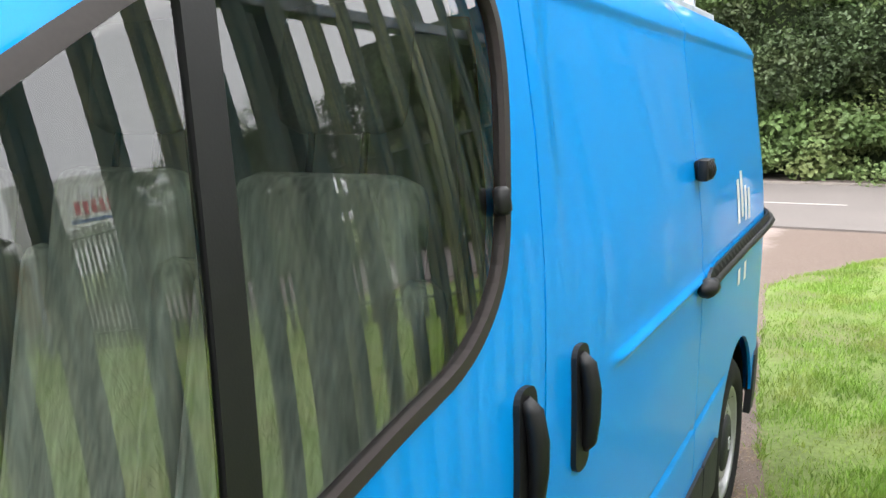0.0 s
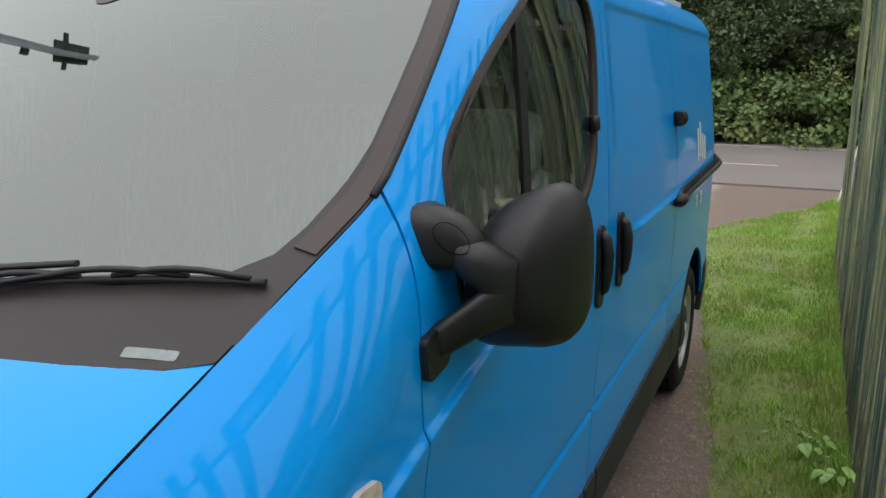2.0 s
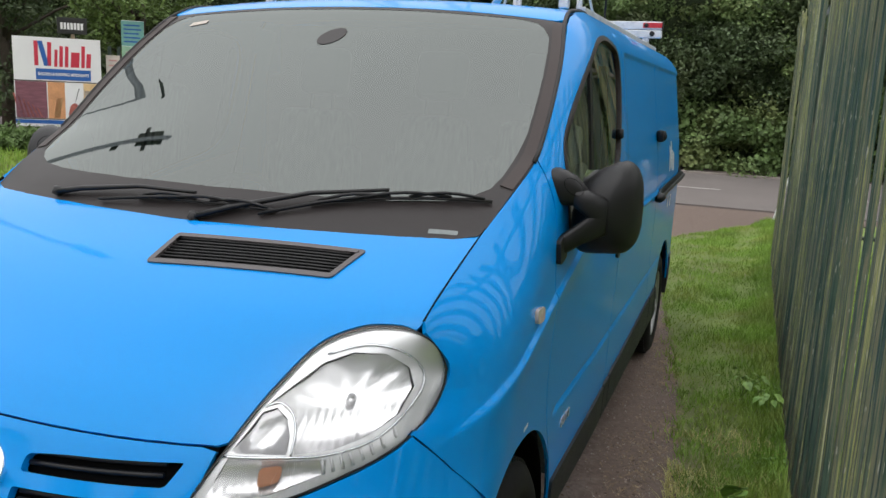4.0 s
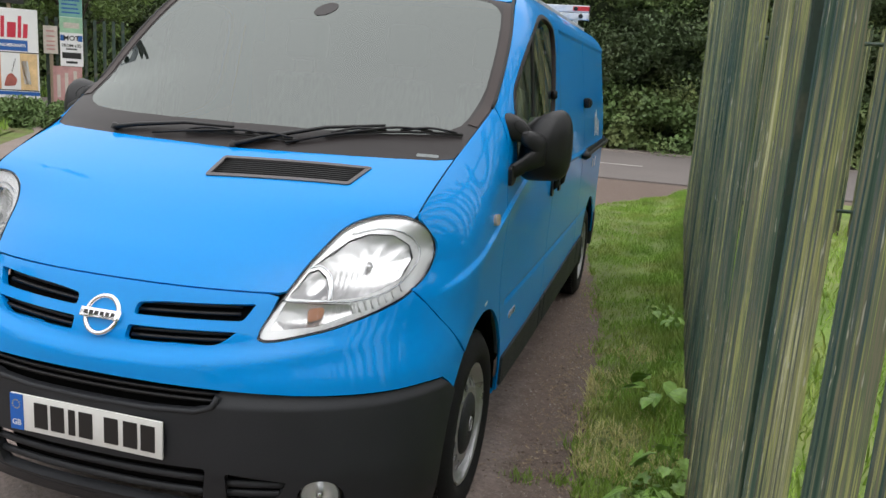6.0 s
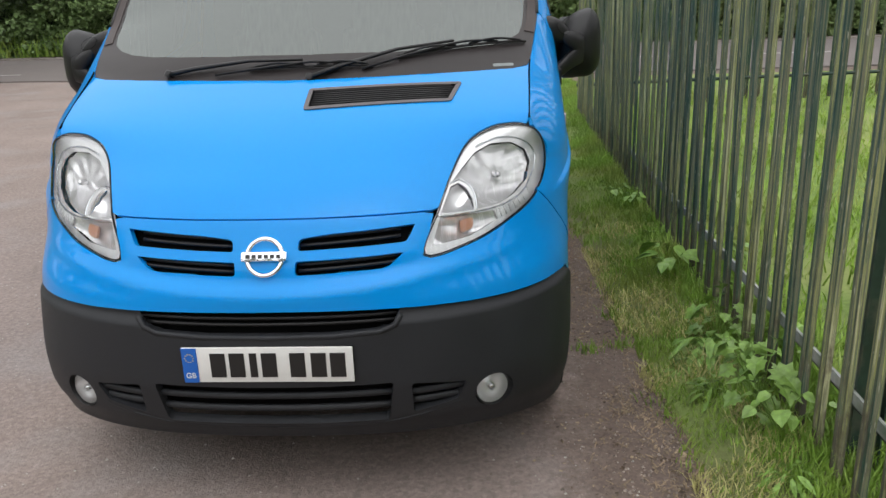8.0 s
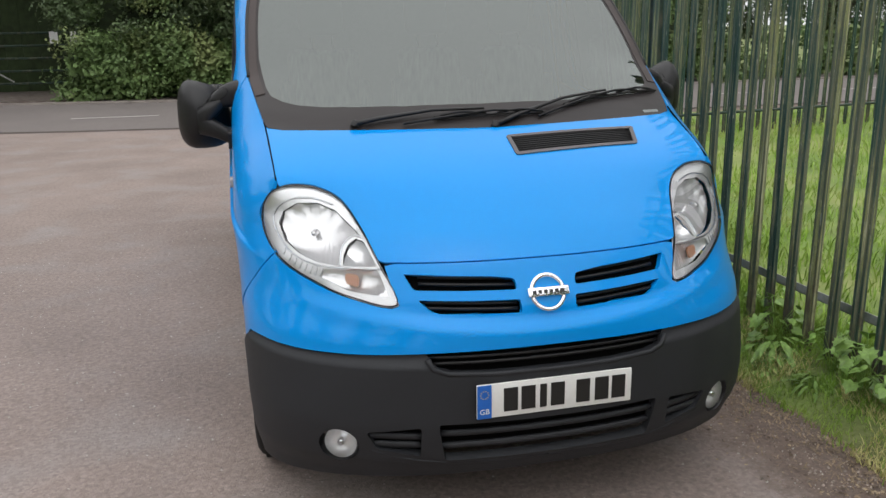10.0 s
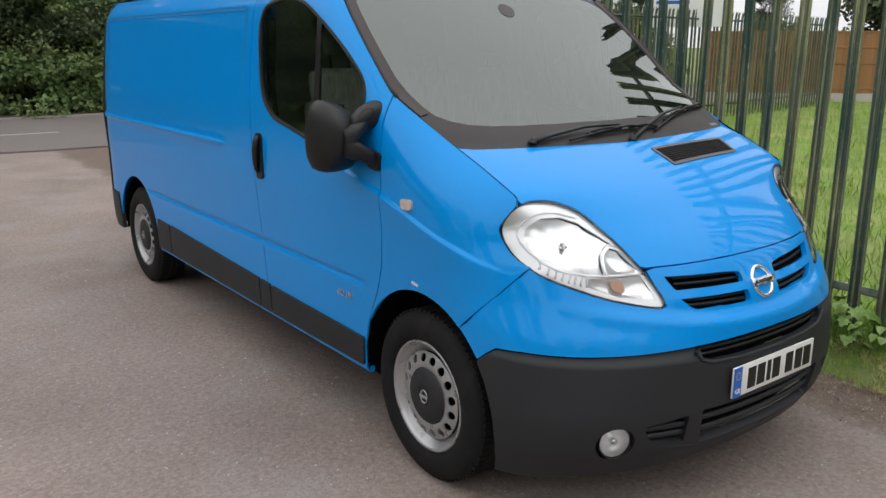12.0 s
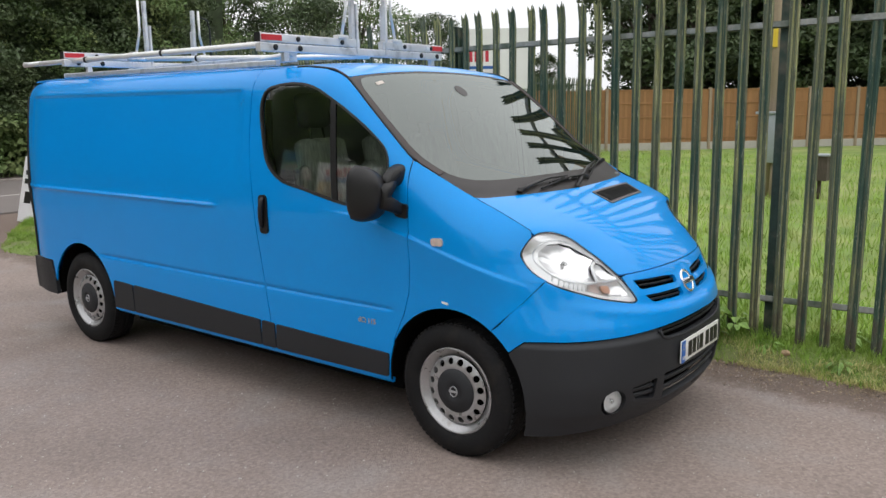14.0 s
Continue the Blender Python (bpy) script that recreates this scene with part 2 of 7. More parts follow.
def pave(m, edge_dirt):
    """Adds stones of the aggregate, and soil washed along the turf's edge."""
    nt = m.node_tree
    p = nt.nodes["Principled BSDF"]
    col = p.inputs["Base Color"].links[0].from_socket
    tc = nt.nodes.new("ShaderNodeTexCoord")
    vo = nt.nodes.new("ShaderNodeTexVoronoi")
    vo.inputs["Scale"].default_value = 75
    nt.links.new(tc.outputs["Object"], vo.inputs["Vector"])
    hs = nt.nodes.new("ShaderNodeSeparateColor")
    nt.links.new(vo.outputs["Color"], hs.inputs[0])
    mr = nt.nodes.new("ShaderNodeMapRange")
    mr.inputs["To Min"].default_value, mr.inputs["To Max"].default_value = 0.86, 1.15
    nt.links.new(hs.outputs[0], mr.inputs["Value"])
    mul = nt.nodes.new("ShaderNodeMix")
    mul.data_type, mul.blend_type = "RGBA", "MULTIPLY"
    mul.inputs[0].default_value = 1.0
    nt.links.new(col, mul.inputs[6])
    nt.links.new(mr.outputs[0], mul.inputs[7])
    col = mul.outputs[2]
    if edge_dirt:
        xyz = nt.nodes.new("ShaderNodeSeparateXYZ")
        nt.links.new(tc.outputs["Object"], xyz.inputs[0])
        line = nt.nodes.new("ShaderNodeMapRange")
        line.inputs["From Min"].default_value, line.inputs["From Max"].default_value = 1.5, 9.0
        line.inputs["To Min"].default_value, line.inputs["To Max"].default_value = 1.37, 0.66
        nt.links.new(xyz.outputs[1], line.inputs["Value"])
        far_off = nt.nodes.new("ShaderNodeMath")
        far_off.operation = "SUBTRACT"
        nt.links.new(xyz.outputs[0], far_off.inputs[0])
        nt.links.new(line.outputs[0], far_off.inputs[1])
        total = far_off.outputs[0]
        for sc, amp in ((1.3, 0.5), (9.0, 0.32), (55.0, 0.22)):
            no = nt.nodes.new("ShaderNodeTexNoise")
            no.inputs["Scale"].default_value = sc
            nt.links.new(tc.outputs["Object"], no.inputs["Vector"])
            ad = nt.nodes.new("ShaderNodeMath")
            ad.operation = "MULTIPLY_ADD"
            ad.inputs[1].default_value = amp
            nt.links.new(no.outputs["Fac"], ad.inputs[0])
            nt.links.new(total, ad.inputs[2])
            total = ad.outputs[0]
        fac = nt.nodes.new("ShaderNodeMapRange")
        fac.interpolation_type = "SMOOTHSTEP"
        fac.inputs["From Min"].default_value, fac.inputs["From Max"].default_value = -0.06, 0.26
        fac.inputs["To Max"].default_value = 0.92
        nt.links.new(total, fac.inputs["Value"])
        mx = nt.nodes.new("ShaderNodeMix")
        mx.data_type = "RGBA"
        soil_tint = nt.nodes.new("ShaderNodeMix")
        soil_tint.data_type, soil_tint.blend_type = "RGBA", "MULTIPLY"
        soil_tint.inputs[0].default_value = 1.0
        soil_tint.inputs[6].default_value = (0.140, 0.102, 0.083, 1)
        nt.links.new(mr.outputs[0], soil_tint.inputs[7])
        nt.links.new(fac.outputs[0], mx.inputs[0])
        nt.links.new(col, mx.inputs[6])
        nt.links.new(soil_tint.outputs[2], mx.inputs[7])
        col = mx.outputs[2]
    nt.links.new(col, p.inputs["Base Color"])


pave(ASPHALT, True)
ROAD_GREY = mat("road asphalt", (0.158, 0.138, 0.130), 0.85, vary=0.18, scale=0.8, fine=90, second=(0.22, 0.205, 0.195), second_scale=120, second_at=(0.58, 0.7), bump=0.4, bump_scale=90)
GRIT = mat("pale brown grit", (0.28, 0.235, 0.20), 0.9, vary=0.7, scale=30, fine=90)
DIRT = mat("damp gritty soil", (0.105, 0.083, 0.071), 0.95, vary=0.5, scale=5, fine=90, second=(0.175, 0.150, 0.130), second_scale=6, second_at=(0.5, 0.68), bump=0.8, bump_scale=70)
FIELD_TURF = mat("meadow turf", (0.140, 0.215, 0.042), 0.95, vary=0.5, scale=1.2, fine=30, second=(0.26, 0.29, 0.10), second_scale=0.8, second_at=(0.45, 0.68), bump=0.6, bump_scale=30)
SOIL_GRASS = mat("mossy turf", (0.135, 0.185, 0.045), 0.95, vary=0.45, scale=1.5, fine=40, second=(0.140, 0.130, 0.060), second_scale=1.2, second_at=(0.45, 0.7), bump=0.8, bump_scale=40)
GRASS = mat("grass blades", (0.200, 0.338, 0.044), 0.6, vary=0.5, scale=2.2, fine=25, second=(0.29, 0.345, 0.075), second_scale=2.4, second_at=(0.46, 0.72))
FIELD = mat("field grass blades", (0.255, 0.400, 0.055), 0.6, vary=0.6, scale=1.1, fine=20, second=(0.33, 0.37, 0.11), second_scale=1.6, second_at=(0.45, 0.7))
WEED = mat("weed leaves", (0.185, 0.320, 0.060), 0.45, vary=0.45, scale=9, fine=60, second=(0.17, 0.27, 0.06), second_scale=5, second_at=(0.5, 0.75), per_object=0.3)
DRY_GRASS = mat("dry grass blades", (0.50, 0.47, 0.20), 0.8, vary=0.4, scale=3, fine=30)
LEAF_LITTER = mat("brown leaf litter", (0.100, 0.070, 0.046), 0.85, vary=0.9, scale=25, fine=80, second=(0.36, 0.28, 0.18), second_scale=17, second_at=(0.48, 0.60))
STONE_TAN = mat("tan stone", (0.42, 0.29, 0.18), 0.85, vary=0.3, scale=30, fine=120, bump=0.2, bump_scale=90)
STRAW = mat("dry grass litter", (0.235, 0.175, 0.115), 0.9, vary=0.8, scale=14, fine=60)
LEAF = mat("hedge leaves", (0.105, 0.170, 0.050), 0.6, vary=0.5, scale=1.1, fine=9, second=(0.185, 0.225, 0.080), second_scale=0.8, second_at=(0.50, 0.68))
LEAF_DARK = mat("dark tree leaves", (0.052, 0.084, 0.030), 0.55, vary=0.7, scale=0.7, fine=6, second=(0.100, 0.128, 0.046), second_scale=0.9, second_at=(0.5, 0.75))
LEAF_LIGHT = mat("pale willow leaves", (0.120, 0.190, 0.045), 0.5, vary=0.5, scale=1.2, fine=9)
BARK = mat("bark", (0.075, 0.060, 0.048), 0.9, vary=0.4, scale=6, fine=40, stretch=(1, 1, 0.25), bump=0.7, bump_scale=30)
SHADE_WOOD = mat("shade-dark green", (0.035, 0.052, 0.022), 0.95, vary=0.6, scale=0.6, fine=5)
FENCE_WOOD = mat("orange larch boards", (0.290, 0.145, 0.058), 0.75, vary=0.25, scale=3, fine=40, stretch=(6, 6, 0.4), per_object=0.5, second=(0.25, 0.135, 0.06), second_scale=3, second_at=(0.5, 0.75))
POST_WOOD = mat("weathered post wood", (0.30, 0.235, 0.165), 0.8, vary=0.3, scale=4, fine=50, stretch=(5, 5, 0.3), bump=0.2)
CONCRETE = mat("pale concrete", (0.42, 0.40, 0.36), 0.85, vary=0.15, scale=3, fine=60, bump=0.2)
KERB_STONE = mat("kerb concrete", (0.24, 0.21, 0.19), 0.85, vary=0.2, scale=3, fine=60, bump=0.2)
GALV = mat("galvanised box", (0.33, 0.36, 0.39), 0.5, metal=0.4, vary=0.12)
SIGN_WHITE = mat("white sign board", (0.74, 0.74, 0.75), 0.5, vary=0.06, scale=2)
SIGN_BLUE = mat("blue sign print", (0.015, 0.10, 0.36), 0.5, vary=0.06)
SIGN_RED = mat("red sign print", (0.52, 0.025, 0.055), 0.5, vary=0.06)
SIGN_PALE = mat("pale printed board", (0.52, 0.47, 0.42), 0.6, vary=0.25, scale=7)
SIGN_TEAL = mat("teal printed board", (0.16, 0.38, 0.34), 0.6, vary=0.25, scale=6)
SIGN_GREEN = mat("pale green print", (0.30, 0.50, 0.34), 0.6, vary=0.25, scale=6)
SIGN_PINK = mat("faded pink board", (0.46, 0.25, 0.24), 0.6, vary=0.35, scale=6)
PRINT_ROOF = mat("roof tile print", (0.20, 0.075, 0.10), 0.6, vary=0.5, scale=4, stretch=(1, 1, 5))
PRINT_ORANGE = mat("orange print", (0.62, 0.30, 0.14), 0.6, vary=0.35, scale=4)
PRINT_BRICK = mat("brick print", (0.36, 0.10, 0.08), 0.6, vary=0.5, scale=5)
PRINT_SAND = mat("sand print", (0.66, 0.46, 0.24), 0.6, vary=0.35, scale=5)
YELLOW = mat("yellow tag", (0.70, 0.50, 0.04), 0.5, vary=0.1)
LINE_PAINT = mat("road line paint", (0.44, 0.42, 0.40), 0.7, vary=0.25, scale=6, fine=40)

# ---- shapes ----


def part(name, bm, material, parent=None, label=""):
    me = bpy.data.meshes.new(name)
    bm.normal_update()
    lay = bm.verts.layers.float_vector.get("true_normal")
    normals = None
    if lay:
        normals = []
        for f in bm.faces:
            whole = all(v[lay].length > 0.5 for v in f.verts)
            normals += [tuple(v[lay]) if whole else tuple(f.normal) for v in f.verts]
        bm.verts.layers.float_vector.remove(lay)
    bm.to_mesh(me)
    bm.free()
    if normals:
        me.normals_split_custom_set(normals)
    me.materials.append(material)
    ob = new(name, me)
    ob.parent = parent
    return tagged(ob, label) if label else ob


def thing(name, label, category, group="", kind=""):
    ob = new(name)
    return tagged(ob, label, category, group, kind)


def smooth(bm, angle=35):
    lim = radians(angle)
    for f in bm.faces:
        f.smooth = True
    for e in bm.edges:
        if len(e.link_faces) == 2 and e.calc_face_angle(0) > lim:
            e.smooth = False
    return bm


def box(bm, lo, hi, m=None, bevel=0.0):
    c = [(a + b) / 2 for a, b in zip(lo, hi)]
    s = [b - a for a, b in zip(lo, hi)]
    tmp = bmesh.new()
    bmesh.ops.create_cube(tmp, size=1, matrix=Matrix.Translation(c) @ Matrix.Diagonal((*s, 1)))
    if bevel:
        bmesh.ops.bevel(tmp, geom=tmp.edges[:], offset=bevel, segments=2, affect="EDGES", profile=0.5)
    if m is not None:
        bmesh.ops.transform(tmp, matrix=m, verts=tmp.verts[:])
    merge(bm, tmp)
    return bm


def merge(bm, tmp):
    me = bpy.data.meshes.new("scratch")
    tmp.to_mesh(me)
    tmp.free()
    bm.from_mesh(me)
    bpy.data.meshes.remove(me)
    return bm


def frame_on(a, b):
    """Two unit vectors square to the way from a to b."""
    d = (b - a).normalized()
    u = d.cross(Vector((0, 0, 1)))
    if u.length < 0.05:
        u = d.cross(Vector((1, 0, 0)))
    u.normalize()
    return u, d.cross(u).normalized()


def tube(bm, points, r, n=8, cap=True, flat=1.0):
    """A round bar along points; r may be one radius or one for each point."""
    points = [Vector(p) for p in points]
    rs = r if isinstance(r, (list, tuple)) else [r] * len(points)
    rings = []
    u = None
    for i, p in enumerate(points):
        a, b = points[max(0, i - 1)], points[min(len(points) - 1, i + 1)]
        d = (b - a).normalized()
        if u is None:
            u, v = frame_on(a, b)
        else:
            u = (u - d * u.dot(d)).normalized()
            v = d.cross(u)
        rings.append([bm.verts.new(p + rs[i] * (math.cos(k * math.tau / n) * u + flat * math.sin(k * math.tau / n) * v)) for k in range(n)])
    for q, w in zip(rings, rings[1:]):
        for k in range(n):
            bm.faces.new((q[k], q[(k + 1) % n], w[(k + 1) % n], w[k])).smooth = True
    if cap:
        bm.faces.new(rings[0][::-1])
        bm.faces.new(rings[-1])
    return bm


def lathe(bm, profile, n=32, m=None):
    """Turns (radius, along x) pairs round the x axis."""
    m = m or Matrix.Identity(4)
    rings = []
    for r, x in profile:
        if r < 1e-6:
            rings.append([bm.verts.new(m @ Vector((x, 0, 0)))])
        else:
            rings.append([bm.verts.new(m @ Vector((x, r * math.cos(k * math.tau / n), r * math.sin(k * math.tau / n)))) for k in range(n)])
    for a, b in zip(rings, rings[1:]):
        for k in range(n):
            q = [a[k % len(a)], a[(k + 1) % n % len(a)], b[(k + 1) % n % len(b)], b[k % len(b)]]
            q = list(dict.fromkeys(q))
            if len(q) > 2:
                bm.faces.new(q).smooth = True
    return bm


def spline(pts, n=8, closed=False):
    """Points along a smooth curve through pts."""
    out = []
    count = len(pts)
    last = count if closed else count - 1
    for i in range(last):
        p = [Vector(pts[(i + k) % count]) if closed else Vector(pts[min(count - 1, max(0, i + k))]) for k in (-1, 0, 1, 2)]
        for j in range(n):
            s = j / n
            out.append(0.5 * ((2 * p[1]) + (p[2] - p[0]) * s + (2 * p[0] - 5 * p[1] + 4 * p[2] - p[3]) * s * s + (3 * p[1] - p[0] - 3 * p[2] + p[3]) * s ** 3))
    if not closed:
        out.append(Vector(pts[-1]))
    return out


def rounded(pts, r, n=5):
    """A polygon with its corners rounded by r."""
    out = []
    count = len(pts)
    for i in range(count):
        a, b, c = Vector(pts[i - 1]), Vector(pts[i]), Vector(pts[(i + 1) % count])
        rr = r[i] if isinstance(r, (list, tuple)) else r
        d1, d2 = a - b, c - b
        k = min(rr, d1.length * 0.45, d2.length * 0.45)
        p, q = b + d1.normalized() * k, b + d2.normalized() * k
        for j in range(n + 1):
            s = j / n
            out.append(p * (1 - s) ** 2 + b * 2 * s * (1 - s) + q * s * s)
    return out


def resample(loop, step):
    out = []
    for i, p in enumerate(loop):
        q = loop[(i + 1) % len(loop)]
        k = max(1, int(math.ceil((q - p).length / step)))
        out += [p.lerp(q, j / k) for j in range(k)]
    tidy = [out[0]]
    for p in out[1:]:
        if (p - tidy[-1]).length > 1e-4:
            tidy.append(p)
    if (tidy[0] - tidy[-1]).length < 1e-4:
        tidy.pop()
    return tidy


def within(px, py, loop):
    """Which of the points (arrays) lie inside the loop."""
    inside = np.zeros(len(px), bool)
    a = np.array([(p[0], p[1]) for p in loop])
    b = np.roll(a, -1, 0)
    for (x0, y0), (x1, y1) in zip(a, b):
        hit = ((y0 > py) != (y1 > py))
        if hit.any():
            xs = x0 + (py - y0) / (y1 - y0 + 1e-12) * (x1 - x0)
            inside ^= hit & (px < xs)
    return inside


from mathutils.geometry import delaunay_2d_cdt


def sheet(surface, loop, holes=(), step=0.04, rows=(), depth=0.012, outward=None, flip=False, crease=()):
    """A pressed panel: the loop (less the holes) in a surface's two parameters, laid on the surface, its rims folded in by depth."""
    loops = [resample([Vector(p) for p in lp], step) for lp in (loop, *holes)]
    pts, edges = [], []
    for lp in loops:
        k = len(pts)
        pts += lp
        edges += [(k + i, k + (i + 1) % len(lp)) for i in range(len(lp))]
    a = np.array([(p[0], p[1]) for p in loops[0]])
    us = np.arange(a[:, 0].min() + step / 2, a[:, 0].max(), step)
    vs = list(np.arange(a[:, 1].min() + step / 2, a[:, 1].max(), step))
    for r in rows:
        vs = [v for v in vs if abs(v - r) > 0.022] + [r + d for d in (-0.022, -0.014, -0.007, 0, 0.007, 0.014, 0.022)]
    gu, gv = np.meshgrid(us, np.array(sorted(vs)))
    gu, gv = gu.ravel(), gv.ravel()
    if crease:
        # rows of points along a pressed line, in place of the even ones beside it
        cu, cv = np.array([p[0] for p in crease]), np.array([p[1] for p in crease])
        free = np.array([np.min((cu - u) ** 2 + (cv - v) ** 2) > 0.012 ** 2 for u, v in zip(gu, gv)])
        gu, gv = np.concatenate([gu[free], cu]), np.concatenate([gv[free], cv])
    ok = within(gu, gv, loops[0])
    for lp in loops[1:]:
        ok &= ~within(gu, gv, lp)
    rim = np.array([(p[0], p[1]) for p in pts])
    gu, gv = gu[ok], gv[ok]
    if len(gu):
        near = np.array([np.min((rim[:, 0] - u) ** 2 + (rim[:, 1] - v) ** 2) for u, v in zip(gu, gv)])
        keep = near > (step * 0.35) ** 2
        pts = pts + [Vector((u, v)) for u, v in zip(gu[keep], gv[keep])]
    vo, eo, fo, *_ = delaunay_2d_cdt([Vector((p[0], p[1])) for p in pts], edges, [], 0, 1e-6)
    bm = bmesh.new()
    lay = bm.verts.layers.float_vector.new("true_normal")
    vv = [bm.verts.new(surface(p[0], p[1])) for p in vo]
    place = {v: p for v, p in zip(vv, vo)}
    cx = np.array([sum(vo[i][0] for i in f) / len(f) for f in fo])
    cy = np.array([sum(vo[i][1] for i in f) / len(f) for f in fo])
    ok = within(cx, cy, loops[0])
    for lp in loops[1:]:
        ok &= ~within(cx, cy, lp)
    for f, good in zip(fo, ok):
        if good:
            bm.faces.new([vv[i] for i in f]).smooth = True
    for v in [v for v in bm.verts if not v.link_faces]:
        bm.verts.remove(v)
    bm.normal_update()
    mid = outward or Vector((0, 2.4, 0.7))
    score = sum((f.calc_center_median() - mid).dot(f.normal) * f.calc_area() for f in bm.faces)
    if (score < 0) != flip:
        bmesh.ops.reverse_faces(bm, faces=bm.faces[:])
        bm.normal_update()
    # the surface's own normals, so that mirrored lines run clean over the triangles
    e = 0.004 if rows or crease else 0.012
    for v in bm.verts:
        p = place.get(v)
        n = (Vector(surface(p[0] + e, p[1])) - Vector(surface(p[0] - e, p[1]))).cross(Vector(surface(p[0], p[1] + e)) - Vector(surface(p[0], p[1] - e)))
        n = n.normalized() if n.length > 1e-10 else v.normal.copy()
        if n.dot(v.normal) < 0:
            n = -n
        v[lay] = n if n.dot(v.normal) > 0.85 else v.normal
    if depth:
        rim_edges = [e for e in bm.edges if len(e.link_faces) == 1]
        inner = {}
        for e in rim_edges:
            for v in e.verts:
                if v not in inner:
                    inner[v] = bm.verts.new(v.co - v.normal * depth)
        for e in rim_edges:
            lp = e.link_loops[0]
            a, b = lp.vert, lp.link_loop_next.vert
            bm.faces.new((b, a, inner[a], inner[b])).smooth = True
            e.smooth = False
    return bm


def ribbon(surface, line, width, lift=0.0, away=Vector((0, 2.4, 0.7))):
    """A narrow strip along a line in a surface's parameters."""
    bm = bmesh.new()
    line = [Vector(p) for p in line]
    rows_ = []
    for i, p in enumerate(line):
        d = (line[min(len(line) - 1, i + 1)] - line[max(0, i - 1)]).normalized()
        n = Vector((-d[1], d[0])) * width / 2
        pair = [Vector(surface(*(p + k * n))) for k in (1, -1)]
        c = (pair[0] + pair[1]) / 2
        out = (c - away)
        out.y *= 0.3
        out = out.normalized() * lift
        rows_.append([bm.verts.new(q + out) for q in pair])
    for a, b in zip(rows_, rows_[1:]):
        bm.faces.new((a[0], a[1], b[1], b[0]))
    return bm


def slab(bm, loop, z0, z1):
    """An upright prism over a plan."""
    lo = [bm.verts.new((p[0], p[1], z0)) for p in loop]
    hi = [bm.verts.new((p[0], p[1], z1)) for p in loop]
    n = len(loop)
    bm.faces.new(hi)
    bm.faces.new(lo[::-1])
    for i in range(n):
        bm.faces.new((lo[i], lo[(i + 1) % n], hi[(i + 1) % n], hi[i]))
    bmesh.ops.recalc_face_normals(bm, faces=bm.faces[:])
    return bm


def lettering(name, text, size, m, material, parent, label="", deep=0.002, bold=0.0, squeeze=1.0):
    """Raised letters, as a mesh; they stand in the plane of m's x and y."""
    cu = bpy.data.curves.new(name, "FONT")
    cu.body, cu.size, cu.extrude, cu.offset = text, size, deep, bold
    cu.align_x, cu.align_y = "CENTER", "CENTER"
    cu.resolution_u = 3
    tmp = bpy.data.objects.new("scratch", cu)
    me = bpy.data.meshes.new_from_object(tmp)
    bpy.data.objects.remove(tmp)
    me.transform(m @ Matrix.Diagonal((squeeze, 1, 1, 1)))
    me.materials.clear()
    me.materials.append(material)
    me.name = name
    ob = new(name, me)
    ob.parent = parent
    return tagged(ob, label) if label else ob



# ---- the van's outer surface: y runs from its nose to its tail, x to its left ----


def table(*pairs, soft=0.0):
    """A smooth function through (at, value) pairs."""
    a = np.array(pairs, float)
    grid = np.linspace(a[0, 0], a[-1, 0], 1200)
    val = np.interp(grid, a[:, 0], a[:, 1])
    if soft > 0:
        k = max(3, int(soft / (grid[1] - grid[0])) | 1)
        win = np.hanning(k + 2)[1:-1]
        val = np.convolve(np.pad(val, k // 2, mode="reflect", reflect_type="odd"), win / win.sum(), "valid")
    slope = np.gradient(val, grid)
    first, step, last = grid[0], grid[1] - grid[0], len(grid) - 2

    def value(s):
        q = min(max((s - first) / step, 0.0), last + 1.0)
        i = min(int(q), last)
        f = q - i
        a, b, c, d = val[i], val[i + 1], slope[i] * step, slope[i + 1] * step
        return float(a + f * (c + f * (3 * (b - a) - 2 * c - d + f * (c + d - 2 * (b - a)))))
    return value


def ease(a, b, s):
    s = min(1.0, max(0.0, (s - a) / (b - a)))
    return s * s * (3 - 2 * s)


NOSE = table((0.15, 0.06), (0.24, 0.02), (0.30, -0.02), (0.42, -0.045), (0.58, -0.045), (0.66, -0.04), (0.70, -0.035), (0.81, 0.022), (0.92, 0.085),
             (1.0, 0.17), (1.1, 0.315), (1.15, 0.40), (1.2, 0.50), (1.26, 0.645), (1.29, 0.73), (1.4, 1.08), soft=0.07)
SWEEP = table((0.15, 0.52), (0.34, 0.56), (0.58, 0.64), (0.81, 0.72), (0.92, 0.68), (0.98, 0.64), (1.05, 0.53), (1.10, 0.36), (1.15, 0.19), (1.6, 0.17), soft=0.09)
WIDE = table((0.15, 0.915), (0.30, 0.942), (0.45, 0.950), (0.66, 0.950), (0.78, 0.950), (1.0, 0.955), (1.15, 0.953), (1.3, 0.946), (1.4, 0.938), (1.5, 0.928),
             (1.6, 0.917), (1.7, 0.904), (1.8, 0.890), (1.9, 0.874), (2.0, 0.855), soft=0.15)
EDGE = table((0.0, 0.90), (0.25, 1.03), (0.49, 1.159), (0.65, 1.233), (0.815, 1.302), (1.137, 1.468), (1.30, 1.615), (1.465, 1.757), (1.63, 1.89), (1.75, 1.940), (1.95, 1.962), (5.3, 1.962), soft=0.14)
INSET = table((0.0, 0.16), (0.49, 0.145), (0.815, 0.123), (1.137, 0.060), (1.30, 0.052), (1.465, 0.050), (1.63, 0.070), (1.75, 0.075), (5.3, 0.075), soft=0.25)
